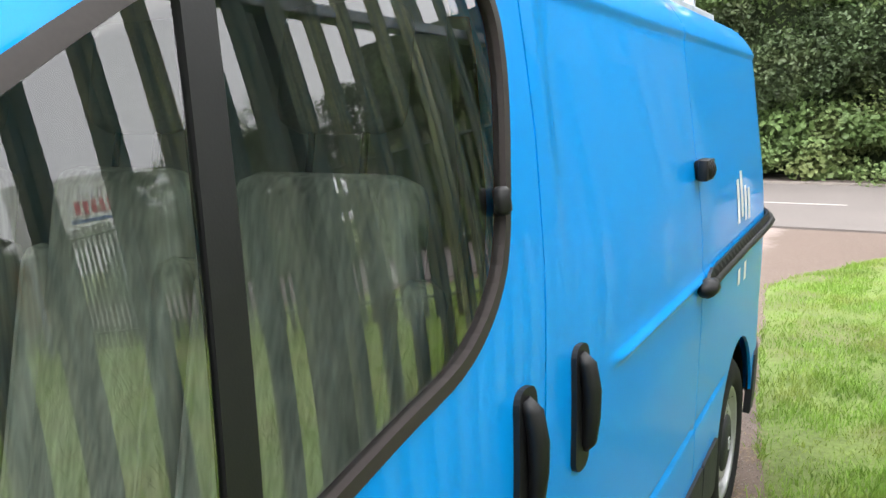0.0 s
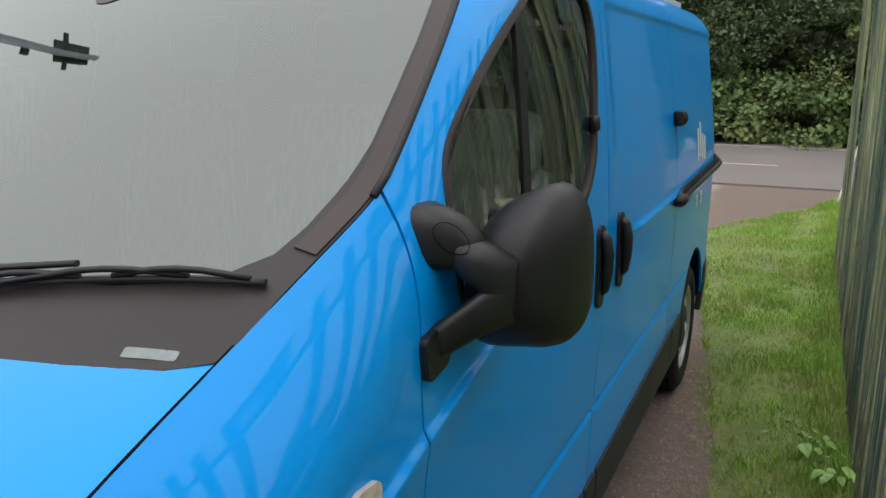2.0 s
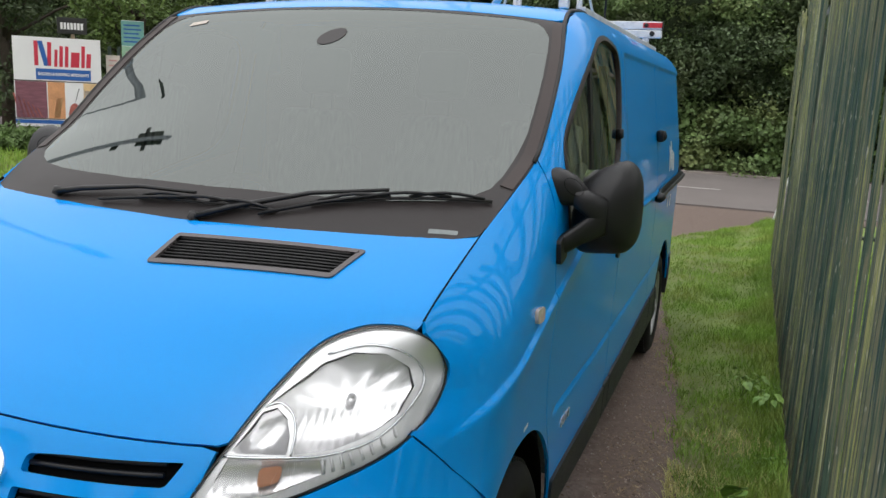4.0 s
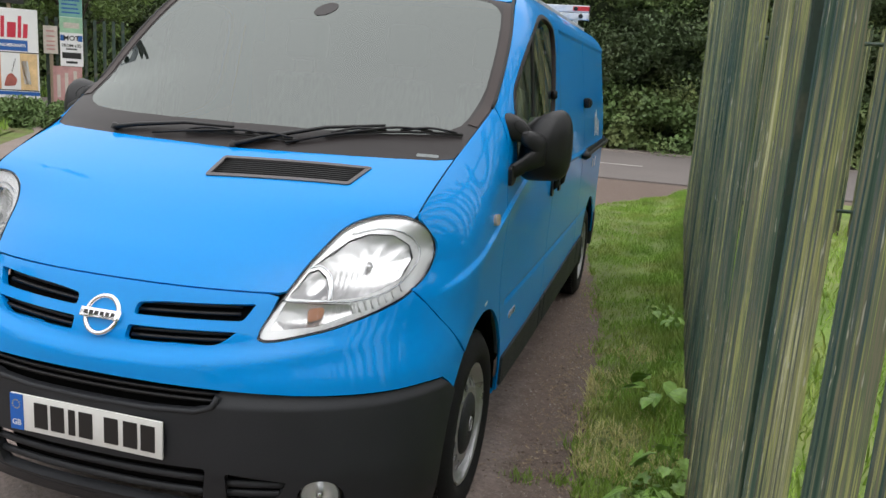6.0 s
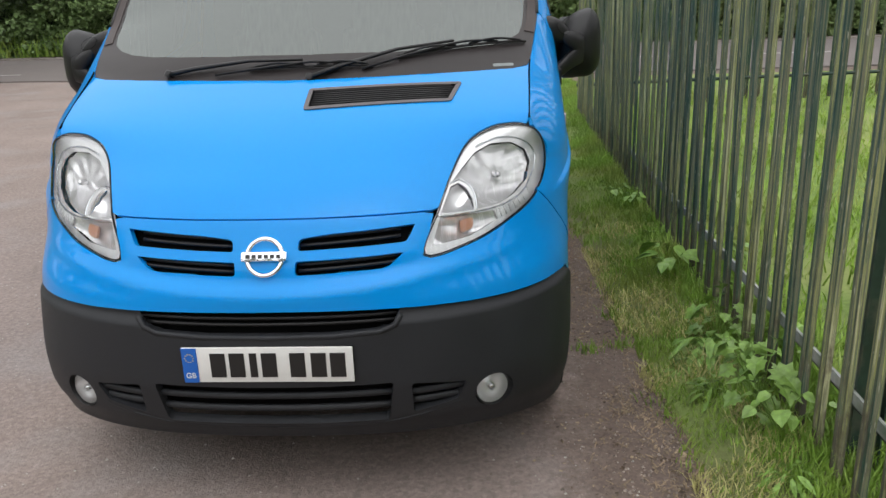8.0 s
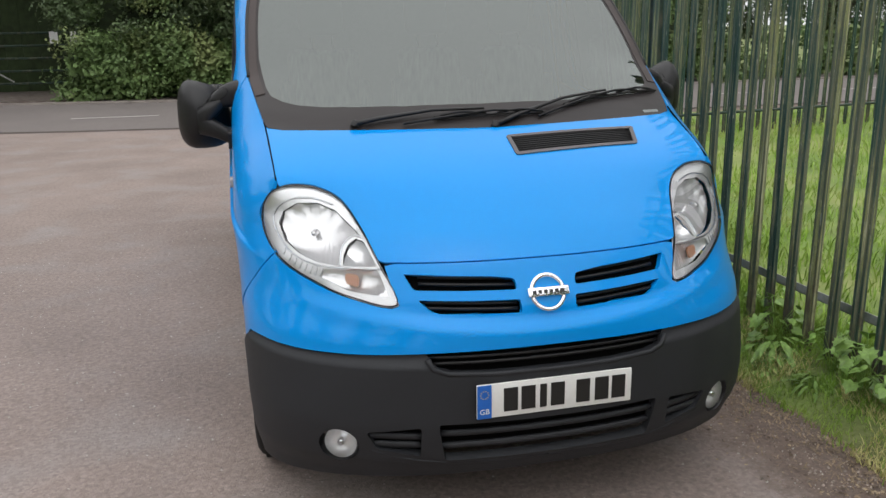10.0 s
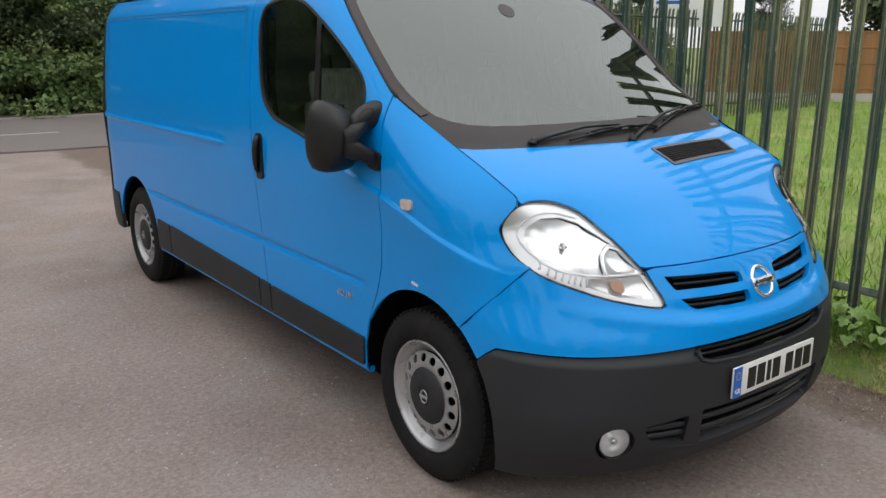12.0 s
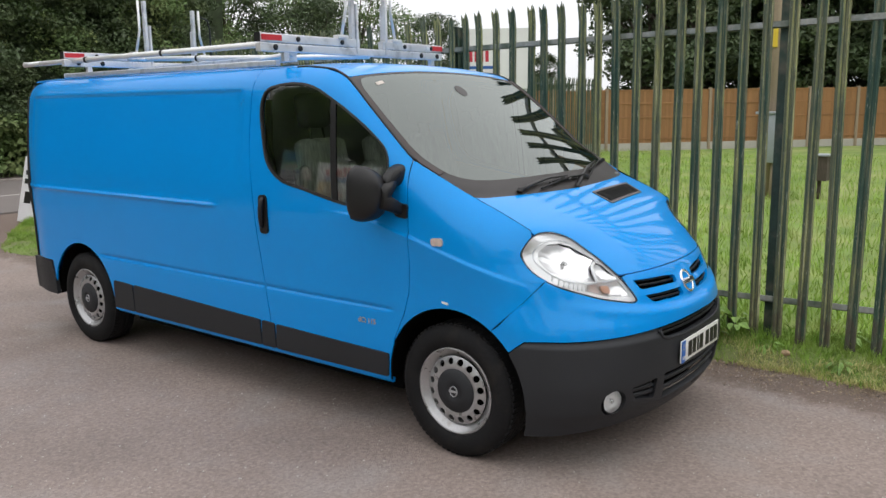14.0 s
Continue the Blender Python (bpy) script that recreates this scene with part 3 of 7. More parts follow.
FALL = table((0.0, 0.20), (0.48, 0.20), (0.8, 0.20), (1.2, 0.17), (1.7, 0.13), (5.3, 0.13), soft=0.5)
SHOULDER = table((0.0, 0.77), (0.494, 0.914), (0.643, 0.960), (0.845, 1.014), (1.071, 1.078), (1.42, 1.164), (2.0, 1.2), soft=0.1)
SQUARE = 2.28


def front(x, z):
    """How far back the nose lies at x and z."""
    f = min(0.9999, abs(x) / WIDE(z))
    return NOSE(z) + SWEEP(z) * (1 - (1 - f ** SQUARE) ** (1 / SQUARE))


def bare(y, z):
    """Half the width before the upper edge is drawn in."""
    low = min(z, 1.0)
    d = SWEEP(low)
    f = min(1.0, max(0.0, (NOSE(low) + d - y) / d))
    return WIDE(z) * max(0.0, 1 - f ** SQUARE) ** (1 / SQUARE)


def flank(y, z):
    """Half the body's width at y and z."""
    x = bare(y, z)
    below = max(-0.03, EDGE(y) - z)
    fall = FALL(y) * 1.25
    if below < fall:
        x -= max(0.0, bare(y, EDGE(y)) - WIDE(EDGE(y)) + INSET(y)) * (1 - below / fall) ** 2.6
    # pressed panel under the roof edge, raised line, groove over the sill
    x -= 0.012 * ease(2.40, 2.47, y) * (1 - ease(1.825, 1.85, z)) * ease(1.2, 1.7, z) * (1 - ease(5.0, 5.06, y))
    x += 0.014 * ease(2.62, 2.75, y) * math.exp(-((z - 1.145) / 0.012) ** 2)
    x -= 0.010 * ease(1.2, 1.3, y) * (1 - ease(4.0, 4.1, y)) * math.exp(-((z - 0.69) / 0.011) ** 2)
    # shoulder line from the door over the wing to the bumper
    if y < 1.9:
        over = z - SHOULDER(y)
        x += ease(0.40, 0.62, y) * (1 - ease(1.35, 1.80, y)) * (0.012 * (1 - ease(-0.004, 0.014, over)) * math.exp(-max(0.0, -over) / 0.16) + 0.004 * math.exp(-(over / 0.05) ** 2))
    x += 0.007 * ease(1.2, 2.0, y)
    # the tail is drawn in
    x -= 0.065 * ease(4.75, 5.22, y) ** 2
    return x


def bonnet(x, y):
    """The height of the bonnet at x and y."""
    lo, hi = 0.6, 1.5
    for _ in range(40):
        mid = (lo + hi) / 2
        if front(x, mid) < y:
            lo = mid
        else:
            hi = mid
    return lo



def side_at(s, out=0.0):
    return lambda y, z: Vector((s * (flank(y, z) + out), y, z))


def nose_at(out=0.0):
    """The nose's surface from a way round it (0 in the middle, 1.25 at the flank) and a height."""
    def plain(a, z):
        f = min(1.0, abs(a) / 1.25) * math.pi / 2
        k = 2 / SQUARE
        x = math.copysign(WIDE(z) * math.sin(f) ** k, a)
        return Vector((x, NOSE(z) + SWEEP(z) * (1 - max(0.0, math.cos(f)) ** k), z))

    def place(a, z):
        p = plain(a, z)
        if not out:
            return p
        a2 = max(-1.22, min(1.22, a))
        n = (plain(a2 + 0.01, z) - plain(a2 - 0.01, z)).cross(plain(a2, z + 0.01) - plain(a2, z - 0.01)).normalized()
        if n.y > 0:
            n = -n
        return p + n * out
    return place


def way(x, z):
    """The way round the nose at which it stands at x."""
    return math.copysign(math.asin(min(1, abs(x) / WIDE(z)) ** (SQUARE / 2)) / (math.pi / 2) * 1.25, x)


def way_back(y, z):
    """The way round the nose at which it stands at y, on the left."""
    f = min(1.0, max(0.0, 1 - (y - NOSE(z)) / SWEEP(z)))
    return math.acos(f ** (SQUARE / 2)) / (math.pi / 2) * 1.25


def nose_loop(pts):
    return [Vector((way(x, z), z)) for x, z in pts]


def mirror_loop(half):
    """A closed loop from its half at x > 0, given from the middle bottom round to the middle top."""
    return [Vector(p) for p in half] + [Vector((-p[0], p[1])) for p in reversed(half)]


BONNET = lambda x, y: Vector((x, y, bonnet(x, y)))
SCREEN_MID = table((0.55, 1.178), (0.70, 1.280), (1.2, 1.625), (1.66, 1.940), (1.8, 1.985), (2.1, 2.008), (5.3, 2.015), soft=0.12)
edge_x = lambda y: WIDE(EDGE(y)) - INSET(y)


def crown(x, y):
    """Windscreen and roof: from one edge line over the middle to the other."""
    f = min(1.15, abs(x) / edge_x(y))
    return Vector((x, y, SCREEN_MID(y) - (SCREEN_MID(y) - EDGE(y)) * f ** 2.2))


van = thing("van", "bright blue long panel van parked on the asphalt drive", "van")
FRONT_AXLE, REAR_AXLE, AXLE_Z, ARCH = 0.85, 4.348, 0.325, 0.425


def arch_points(yc, a0, a1, n=14, r=ARCH):
    return [Vector((yc + r * math.cos(radians(a0 + (a1 - a0) * i / n)), 0.325 + r * math.sin(radians(a0 + (a1 - a0) * i / n)))) for i in range(n + 1)]


# lamp outline on the nose: tip, inner edge, top, outer edge, lower edge
LAMP = spline([(0.474, 0.806), (0.518, 0.928), (0.560, 1.026), (0.608, 1.096), (0.677, 1.130), (0.738, 1.138), (0.788, 1.133), (0.836, 1.105), (0.860, 1.044), (0.855, 0.976), (0.811, 0.909), (0.716, 0.859), (0.612, 0.823)], 5, True)


def grow_loop(loop, d):
    """The loop moved outwards by d."""
    out = []
    n = len(loop)
    area = sum(loop[i][0] * loop[(i + 1) % n][1] - loop[(i + 1) % n][0] * loop[i][1] for i in range(n))
    sgn = 1 if area > 0 else -1
    for i in range(n):
        t = (loop[(i + 1) % n] - loop[i - 1]).normalized()
        out.append(loop[i] + Vector((t[1], -t[0])) * d * sgn)
    return out


# rear edge of the bonnet
REAR = table((-0.05, 0.680), (0.05, 0.680), (0.30, 0.696), (0.50, 0.720), (0.65, 0.746), (0.74, 0.778), (0.80, 0.812), (0.84, 0.842), soft=0.06)


# bonnet
lamp_inner = [p for p in LAMP if p[0] < 0.818 and p[1] > 0.90 and not (p[0] > 0.7 and p[1] < 1.05)]
lamp_inner.sort(key=lambda p: p[0])
half = [(x, front(x, 0.925)) for x in np.linspace(0, 0.496, 8)]
half += [(p[0] - 0.003, front(p[0] - 0.003, p[1] + 0.003)) for p in lamp_inner if p[0] > 0.515 and p[0] < 0.799]
half += [(edge_x(y) - 0.004, y) for y in (0.480, 0.51, 0.55, 0.60, 0.66, 0.72, 0.77, 0.805)] + [(0.819, 0.826), (0.806, 0.826)]
half += [(x, REAR(x)) for x in np.linspace(0.785, 0, 16)]
BONNET_LOOP = mirror_loop(half)
VENT = rounded([(0.048, 0.485), (0.545, 0.535), (0.578, 0.655), (0.048, 0.612)], 0.012)
part("bonnet", sheet(BONNET, BONNET_LOOP, [VENT], 0.035), BLUE, van, "bright blue bonnet with a raised crown")
for s in (1, -1):
    bm = bmesh.new()
    tube(bm, [Vector((s * (edge_x(y) - 0.0015), y, EDGE(y) - 0.0035)) for y in np.linspace(0.482, 0.832, 18)], 0.0036, 6)
    part("bonnet_gap", bm, BLACK_VOID, van)
# black block added under the bonnet, so that its gaps look dark
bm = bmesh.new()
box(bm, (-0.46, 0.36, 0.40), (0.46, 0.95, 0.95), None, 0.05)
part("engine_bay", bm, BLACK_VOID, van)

# bonnet vent
vent = part("bonnet_vent", sheet(lambda x, y: BONNET(x, y) + Vector((0, -0.002, 0.004)), grow_loop(VENT, 0.001), [grow_loop(VENT, -0.014)], 0.05, depth=0.015), SCUTTLE, van, "grey framed vent with thin black slats")
# near-black floor, the shade between the slats put into its colour
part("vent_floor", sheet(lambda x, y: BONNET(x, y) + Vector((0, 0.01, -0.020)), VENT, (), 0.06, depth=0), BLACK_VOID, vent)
for i in range(9):
    f = (i + 0.5) / 9
    bm = bmesh.new()
    a = Vector((0.055, 0.49 + f * 0.115)), Vector((0.545 + 0.02 * f, 0.54 + f * 0.108))
    tube(bm, [BONNET(*(a[0].lerp(a[1], k / 6))) + Vector((0, 0, -0.004)) for k in range(7)], 0.0038, 5)
    part("slat", bm, BLACK_PLASTIC, vent)

# blue nose panel under the bonnet
GRILLES = [rounded([(0.098, 0.838), (0.100, 0.870), (0.180, 0.880), (0.446, 0.893), (0.420, 0.847)], [0.01, 0.02, 0.08, 0.006, 0.01]),
           rounded([(0.090, 0.773), (0.092, 0.810), (0.412, 0.819), (0.368, 0.782)], [0.012, 0.008, 0.008, 0.03])]
SEAM = [(0.612, 0.677), (0.530, 0.755), (0.460, 0.828), (0.418, 0.880), (0.382, 0.930)]
half = nose_loop([(x, 0.674 - 0.014 * (x / 0.6) ** 2) for x in np.linspace(0, 0.60, 9)] + [(0.74, 0.656), (0.84, 0.654), (0.890, 0.654)])
half += [Vector((way_back(y, z), z)) for y, z in ((0.440, 0.648), (0.480, 0.618), (0.512, 0.590))]
half += [Vector((way_back(0.85 + ARCH * math.cos(radians(a)), 0.325 + ARCH * math.sin(radians(a))), 0.325 + ARCH * math.sin(radians(a)))) for a in (141, 136, 130, 126)]
half += [Vector((way_back(y, z), z)) for y, z in SEAM]
lower = sorted([p for p in LAMP if p[1] < 0.940 and not (p[0] < 0.52 and p[1] > 0.81)], key=lambda p: -p[0])
half += nose_loop([(p[0], p[1] - 0.005) for p in lower if p[0] < 0.835])
half += nose_loop([(0.468, 0.806), (0.488, 0.870), (0.499, 0.915)] + [(x, 0.9212) for x in np.linspace(0.47, 0, 8)])
nose_half = half
NOSE_LOOP = mirror_loop(nose_half)
holes = [nose_loop(g) for g in GRILLES] + [nose_loop([(-x, z) for x, z in g]) for g in GRILLES]


def nose_face(a, z):
    """The nose panel with its rounded lip over the bumper and the hollow under the grille."""
    x = abs(nose_at()(a, z).x)
    crest = 0.716 + 0.060 * (x / 0.65) ** 2
    lip = 0.009 * math.exp(-((z - crest) / 0.023) ** 2) * (1 - ease(0.58, 0.86, x))
    dip = 0.008 * math.exp(-((z - crest - 0.042) / 0.019) ** 2) * (1 - ease(0.36, 0.55, x))
    return nose_at(lip - dip)(a, z)


nose = part("nose_panel", sheet(nose_face, NOSE_LOOP, holes, 0.016, depth=0.02), BLUE, van, "bright blue nose panel with slotted grille")
part("bonnet_gap", ribbon(nose_at(-0.012), nose_loop([(x, 0.922) for x in np.linspace(-0.50, 0.50, 24)]), 0.03), BLACK_VOID, van)
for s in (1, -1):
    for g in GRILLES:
        # near-black backing colours in the shade behind the grille slots
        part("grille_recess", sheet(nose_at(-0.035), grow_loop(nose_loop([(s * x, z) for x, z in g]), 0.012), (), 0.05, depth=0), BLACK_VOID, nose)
        lo, hi = min(p[1] for p in g), max(p[1] for p in g)
        for f in (0.33, 0.7):
            z = lo + (hi - lo) * f
            bm = bmesh.new()
            tube(bm, [nose_at(-0.020)(way(s * x, z + 0.012 * (x - 0.1) / 0.3), z + 0.012 * (x - 0.1) / 0.3) for x in np.linspace(0.10, 0.405, 9)], 0.006, 6)
            part("grille_slat", bm, BLACK_PLASTIC, nose)
    part("bumper_gap", ribbon(nose_at(-0.008), [Vector((s * way_back(y + 0.002, z), z)) for y, z in SEAM], 0.016), BLACK_VOID, van)

# emblem: a plain ring with a bar
bm = bmesh.new()
tilt = Matrix.Translation((0, 0.040, 0.818)) @ Matrix.Rotation(radians(-28), 4, "X")
tube(bm, [tilt @ Vector((0.054 * math.cos(a), -0.012, 0.056 * math.sin(a))) for a in np.linspace(0, math.tau, 33)], 0.0085, 8, False)
box(bm, (-0.069, -0.026, -0.015), (0.069, -0.006, 0.015), tilt, 0.004)
emblem = part("emblem", smooth(bm), CHROME, van, "chrome ring emblem crossed by a bar")
bm = bmesh.new()
for i in range(6):
    box(bm, (-0.054 + i * 0.0185, -0.0275, -0.006), (-0.042 + i * 0.0185, -0.025, 0.006), tilt)
part("emblem_mark", bm, INK, emblem)


# bumper
FOG = [Vector((0.674 + 0.060 * math.cos(a), 0.348 + 0.060 * math.sin(a))) for a in np.linspace(0, math.tau, 21)[:-1]]
SIDE_MOUTH = rounded([(0.425, 0.318), (0.560, 0.345), (0.592, 0.405), (0.425, 0.425)], 0.012)
MID_MOUTH = rounded([(-0.350, 0.298), (0.350, 0.298), (0.372, 0.434), (-0.372, 0.434)], 0.014)
low = nose_loop([(0, 0.602), (0.20, 0.602), (0.33, 0.607), (0.372, 0.620), (0.392, 0.646), (0.405, 0.664), (0.60, 0.655), (0.74, 0.650), (0.84, 0.648), (0.890, 0.648)])
low += [Vector((way_back(y, z), z)) for y, z in ((0.440, 0.641), (0.480, 0.611), (0.510, 0.584))]
low += [Vector((way_back(0.85 + ARCH * math.cos(radians(a)), 0.325 + ARCH * math.sin(radians(a))), 0.325 + ARCH * math.sin(radians(a)))) for a in np.linspace(145, 200, 9)]
low += nose_loop([(0.84, 0.190), (0.78, 0.200), (0.70, 0.208), (0.60, 0.215), (0.40, 0.222), (0.20, 0.228), (0, 0.230)])
BUMPER_LOOP = mirror_loop(low)
holes = [nose_loop(MID_MOUTH)]
for s in (1, -1):
    holes += [nose_loop([(s * p[0], p[1]) for p in FOG]), nose_loop([(s * p[0], p[1]) for p in SIDE_MOUTH])]


def bumper_face(a, z):
    """The bumper, with a bevel along its top edge."""
    return nose_at(0.008 - 0.020 * ease(0.616, 0.656, z))(a, z)


bumper = part("front_bumper", sheet(bumper_face, BUMPER_LOOP, holes, 0.03, depth=0.03, rows=(0.614, 0.624, 0.634, 0.644)), DARK_PLASTIC, van, "charcoal textured plastic front bumper")
# slot and mouth backings are near-black, with the shade behind them coloured in
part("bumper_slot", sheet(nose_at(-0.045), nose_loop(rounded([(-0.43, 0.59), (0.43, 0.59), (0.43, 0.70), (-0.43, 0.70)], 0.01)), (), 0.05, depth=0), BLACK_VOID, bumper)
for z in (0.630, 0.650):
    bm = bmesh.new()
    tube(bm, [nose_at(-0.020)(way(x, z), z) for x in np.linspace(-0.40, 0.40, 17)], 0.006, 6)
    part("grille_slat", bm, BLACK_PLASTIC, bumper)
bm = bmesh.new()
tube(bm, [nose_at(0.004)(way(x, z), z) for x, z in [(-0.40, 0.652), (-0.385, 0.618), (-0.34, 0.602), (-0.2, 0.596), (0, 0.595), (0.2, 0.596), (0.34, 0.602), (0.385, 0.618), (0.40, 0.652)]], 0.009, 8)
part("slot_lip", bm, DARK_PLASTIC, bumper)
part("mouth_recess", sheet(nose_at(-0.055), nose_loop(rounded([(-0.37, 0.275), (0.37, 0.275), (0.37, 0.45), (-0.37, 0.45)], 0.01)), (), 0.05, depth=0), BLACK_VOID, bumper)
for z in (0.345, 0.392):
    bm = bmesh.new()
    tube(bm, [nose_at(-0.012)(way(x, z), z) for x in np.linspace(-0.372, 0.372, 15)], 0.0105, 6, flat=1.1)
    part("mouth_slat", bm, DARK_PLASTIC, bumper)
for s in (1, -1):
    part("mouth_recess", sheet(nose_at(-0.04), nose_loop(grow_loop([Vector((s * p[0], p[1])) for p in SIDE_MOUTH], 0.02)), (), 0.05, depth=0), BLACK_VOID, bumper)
    for z in (0.352, 0.384):
        bm = bmesh.new()
        tube(bm, [nose_at(-0.010)(way(s * x, z + 0.02 * (x - 0.43)), z + 0.02 * (x - 0.43)) for x in np.linspace(0.42, 0.592, 7)], 0.008, 6, flat=1.5)
        part("mouth_slat", bm, DARK_PLASTIC, bumper)
    # swage under the mouth
    bm = bmesh.new()
    tube(bm, [nose_at(0.004)(way(s * x, z), z) for x, z in [(0.0, 0.281), (0.2, 0.281), (0.36, 0.289), (0.46, 0.306), (0.56, 0.333), (0.612, 0.352)]], [0.007, 0.007, 0.007, 0.007, 0.006, 0.002], 8)
    part("mouth_lip", bm, DARK_PLASTIC, bumper)
    # fog lamp
    c = nose_at(-0.010)(way(s * 0.674, 0.348), 0.348)
    m = Matrix.Translation(c) @ Matrix.Rotation(radians(-90 + s * 24), 4, "Z")
    bm = bmesh.new()
    lathe(bm, [(0.059, 0.012), (0.056, 0.006), (0.055, -0.03), (0.048, -0.036)], 28, m)
    fog = part("fog_lamp", bm, BLACK_PLASTIC, van, "round clear fog lamp")
    bm = bmesh.new()
    lathe(bm, [(0.054, 0.003), (0.049, -0.008), (0.031, -0.020), (0, -0.026)], 28, m)
    part("reflector", bm, REFLECTOR, fog)
    bm = bmesh.new()
    lathe(bm, [(0.055, 0.004), (0.040, 0.011), (0.020, 0.015), (0, 0.0165)], 28, m)
    part("lens", bm, CLEAR_LENS, fog)
    bm = bmesh.new()
    lathe(bm, [(0.0, 0.006), (0.012, 0.003), (0.013, -0.026)], 14, m)
    part("bulb_cap", bm, CHROME, fog)
    # head lamp
    loop = [Vector((s * p[0], p[1])) for p in LAMP]
    outer = nose_loop(loop)
    lamp = part("head_lamp", sheet(nose_at(0.0), grow_loop(outer, 0.001), [grow_loop(outer, -0.003)], 0.03, depth=0.006), BLACK_PLASTIC, van, "large clear teardrop head lamp with chrome bowls")
    part("lens", sheet(nose_at(0.001), grow_loop(outer, -0.002), (), 0.03, depth=0), CLEAR_LENS, lamp)

    def hollow(x0, z0, rx, rz, rim, deep, ripple):
        """A bowl sunk into the lamp."""
        def place(a, z):
            x = nose_at()(a, z).x
            r = ((abs(x) - x0) / rx) ** 2 + ((z - z0) / rz) ** 2
            turn_ = math.atan2((z - z0) / rz, (abs(x) - x0) / rx)
            flutes = ripple * abs(math.sin(abs(x) * 200)) * ease(0.0, -0.025, z - z0)
            facets = 1.2 * ripple * abs(math.sin(turn_ * 5.5)) * ease(-0.01, 0.02, z - z0) * min(1.0, r * 2)
            return nose_at(-rim - deep * (1 - min(1.0, r)) - flutes - facets)(a, z)
        return place

    side_loop = lambda pts: nose_loop([(s * x, z) for x, z in pts])
    wide_bowl = [(0.550, 0.990), (0.586, 1.029), (0.628, 1.068), (0.680, 1.088), (0.747, 1.085), (0.797, 1.055), (0.814, 1.020), (0.801, 0.970), (0.756, 0.937), (0.706, 0.918), (0.640, 0.912), (0.632, 0.945), (0.612, 0.978), (0.580, 0.997)]
    small_loop = [(0.522, 0.915), (0.628, 0.912), (0.621, 0.945), (0.603, 0.974), (0.576, 0.992), (0.552, 0.984)]
    turn_loop = [(0.497, 0.828), (0.612, 0.840), (0.700, 0.874), (0.700, 0.900), (0.522, 0.905)]
    part("housing", sheet(nose_at(-0.010), grow_loop(outer, 0.002), [side_loop(wide_bowl), side_loop(small_loop), side_loop(turn_loop)], 0.02, depth=0.004), REFLECTOR, lamp, "bright white lamp housing")
    part("main_bowl", sheet(hollow(0.70, 1.0, 0.15, 0.115, 0.010, 0.038, 0.0030), side_loop(wide_bowl), (), 0.006, depth=0), BOWL, lamp, "faceted chrome main bowl")
    part("small_bowl", sheet(hollow(0.580, 0.948, 0.06, 0.055, 0.010, 0.034, 0.0022), side_loop(small_loop), (), 0.006, depth=0), BOWL, lamp)
    part("turn_box", sheet(hollow(0.60, 0.872, 0.11, 0.05, 0.010, 0.024, 0.0026), side_loop(turn_loop), (), 0.006, depth=0), BOWL, lamp)
    for pts, r in (([(0.510, 0.908), (0.581, 0.907), (0.632, 0.907), (0.683, 0.907), (0.734, 0.916), (0.779, 0.935), (0.812, 0.975), (0.828, 1.020), (0.812, 1.062), (0.765, 1.094), (0.70, 1.102), (0.630, 1.082)], 0.0035), ([(0.635, 0.909), (0.629, 0.949), (0.609, 0.982), (0.578, 0.999), (0.552, 0.992)], 0.003)):
        bm = bmesh.new()
        tube(bm, [nose_at(-0.008)(way(s * p[0], p[1]), p[1]) for p in spline(pts, 4)], r, 6)
        part("chrome_line", bm, CHROME, lamp)
    for k in range(8):
        f = k / 7
        x0, z0 = 0.690 + 0.108 * f, float(np.interp(0.690 + 0.108 * f, [0.683, 0.734, 0.779, 0.800], [0.900, 0.908, 0.927, 0.950]))
        bm = bmesh.new()
        tube(bm, [nose_at(-0.010)(way(s * x, z), z) for x, z in ((x0, z0), (x0 + 0.006, z0 - 0.014), (x0 + 0.010, z0 - 0.028 + 0.008 * f))], 0.0042, 6)
        part("flute", bm, REFLECTOR, lamp)
    c = nose_at(-0.026)(way(s * 0.708, 1.005), 1.005)
    bm = bmesh.new()
    lathe(bm, [(0.0, 0.010), (0.006, 0.009), (0.010, 0.003), (0.011, -0.02)], 18, Matrix.Translation(c) @ Matrix.Rotation(radians(-90 + s * 22), 4, "Z"))
    part("bulb_cap", bm, BOWL, lamp)
    bm = sheet(nose_at(-0.016), side_loop(rounded([(0.588, 0.852), (0.626, 0.862), (0.626, 0.893), (0.584, 0.889)], 0.012)), (), 0.02, depth=0.008)
    part("turn_lamp", bm, AMBER, lamp, "orange turn lamp")

# number plate: its characters stay plain bars
plate = thing("number_plate", "white number plate with a blue band, on the bumper", "number plate")
bm = bmesh.new()
box(bm, (-0.26, -0.059, 0.456), (0.26, -0.0505, 0.570), None, 0.003)
box(bm, (-0.20, -0.052, 0.47), (0.20, -0.02, 0.55))
part("plate", smooth(bm), PLATE_WHITE, plate)
bm = bmesh.new()
box(bm, (-0.259, -0.0615, 0.457), (-0.213, -0.058, 0.569), None, 0.001)
part("blue_band", bm, PLATE_BLUE, plate)
for k, x in enumerate((-0.150, -0.092, -0.042, 0.006, 0.092, 0.156, 0.214)):
    bm = bmesh.new()
    w = 0.011 if k == 2 else 0.023
    box(bm, (x - w, -0.0615, 0.474), (x + w, -0.058, 0.552))
    part("bar", bm, INK, plate)
bm = bmesh.new()
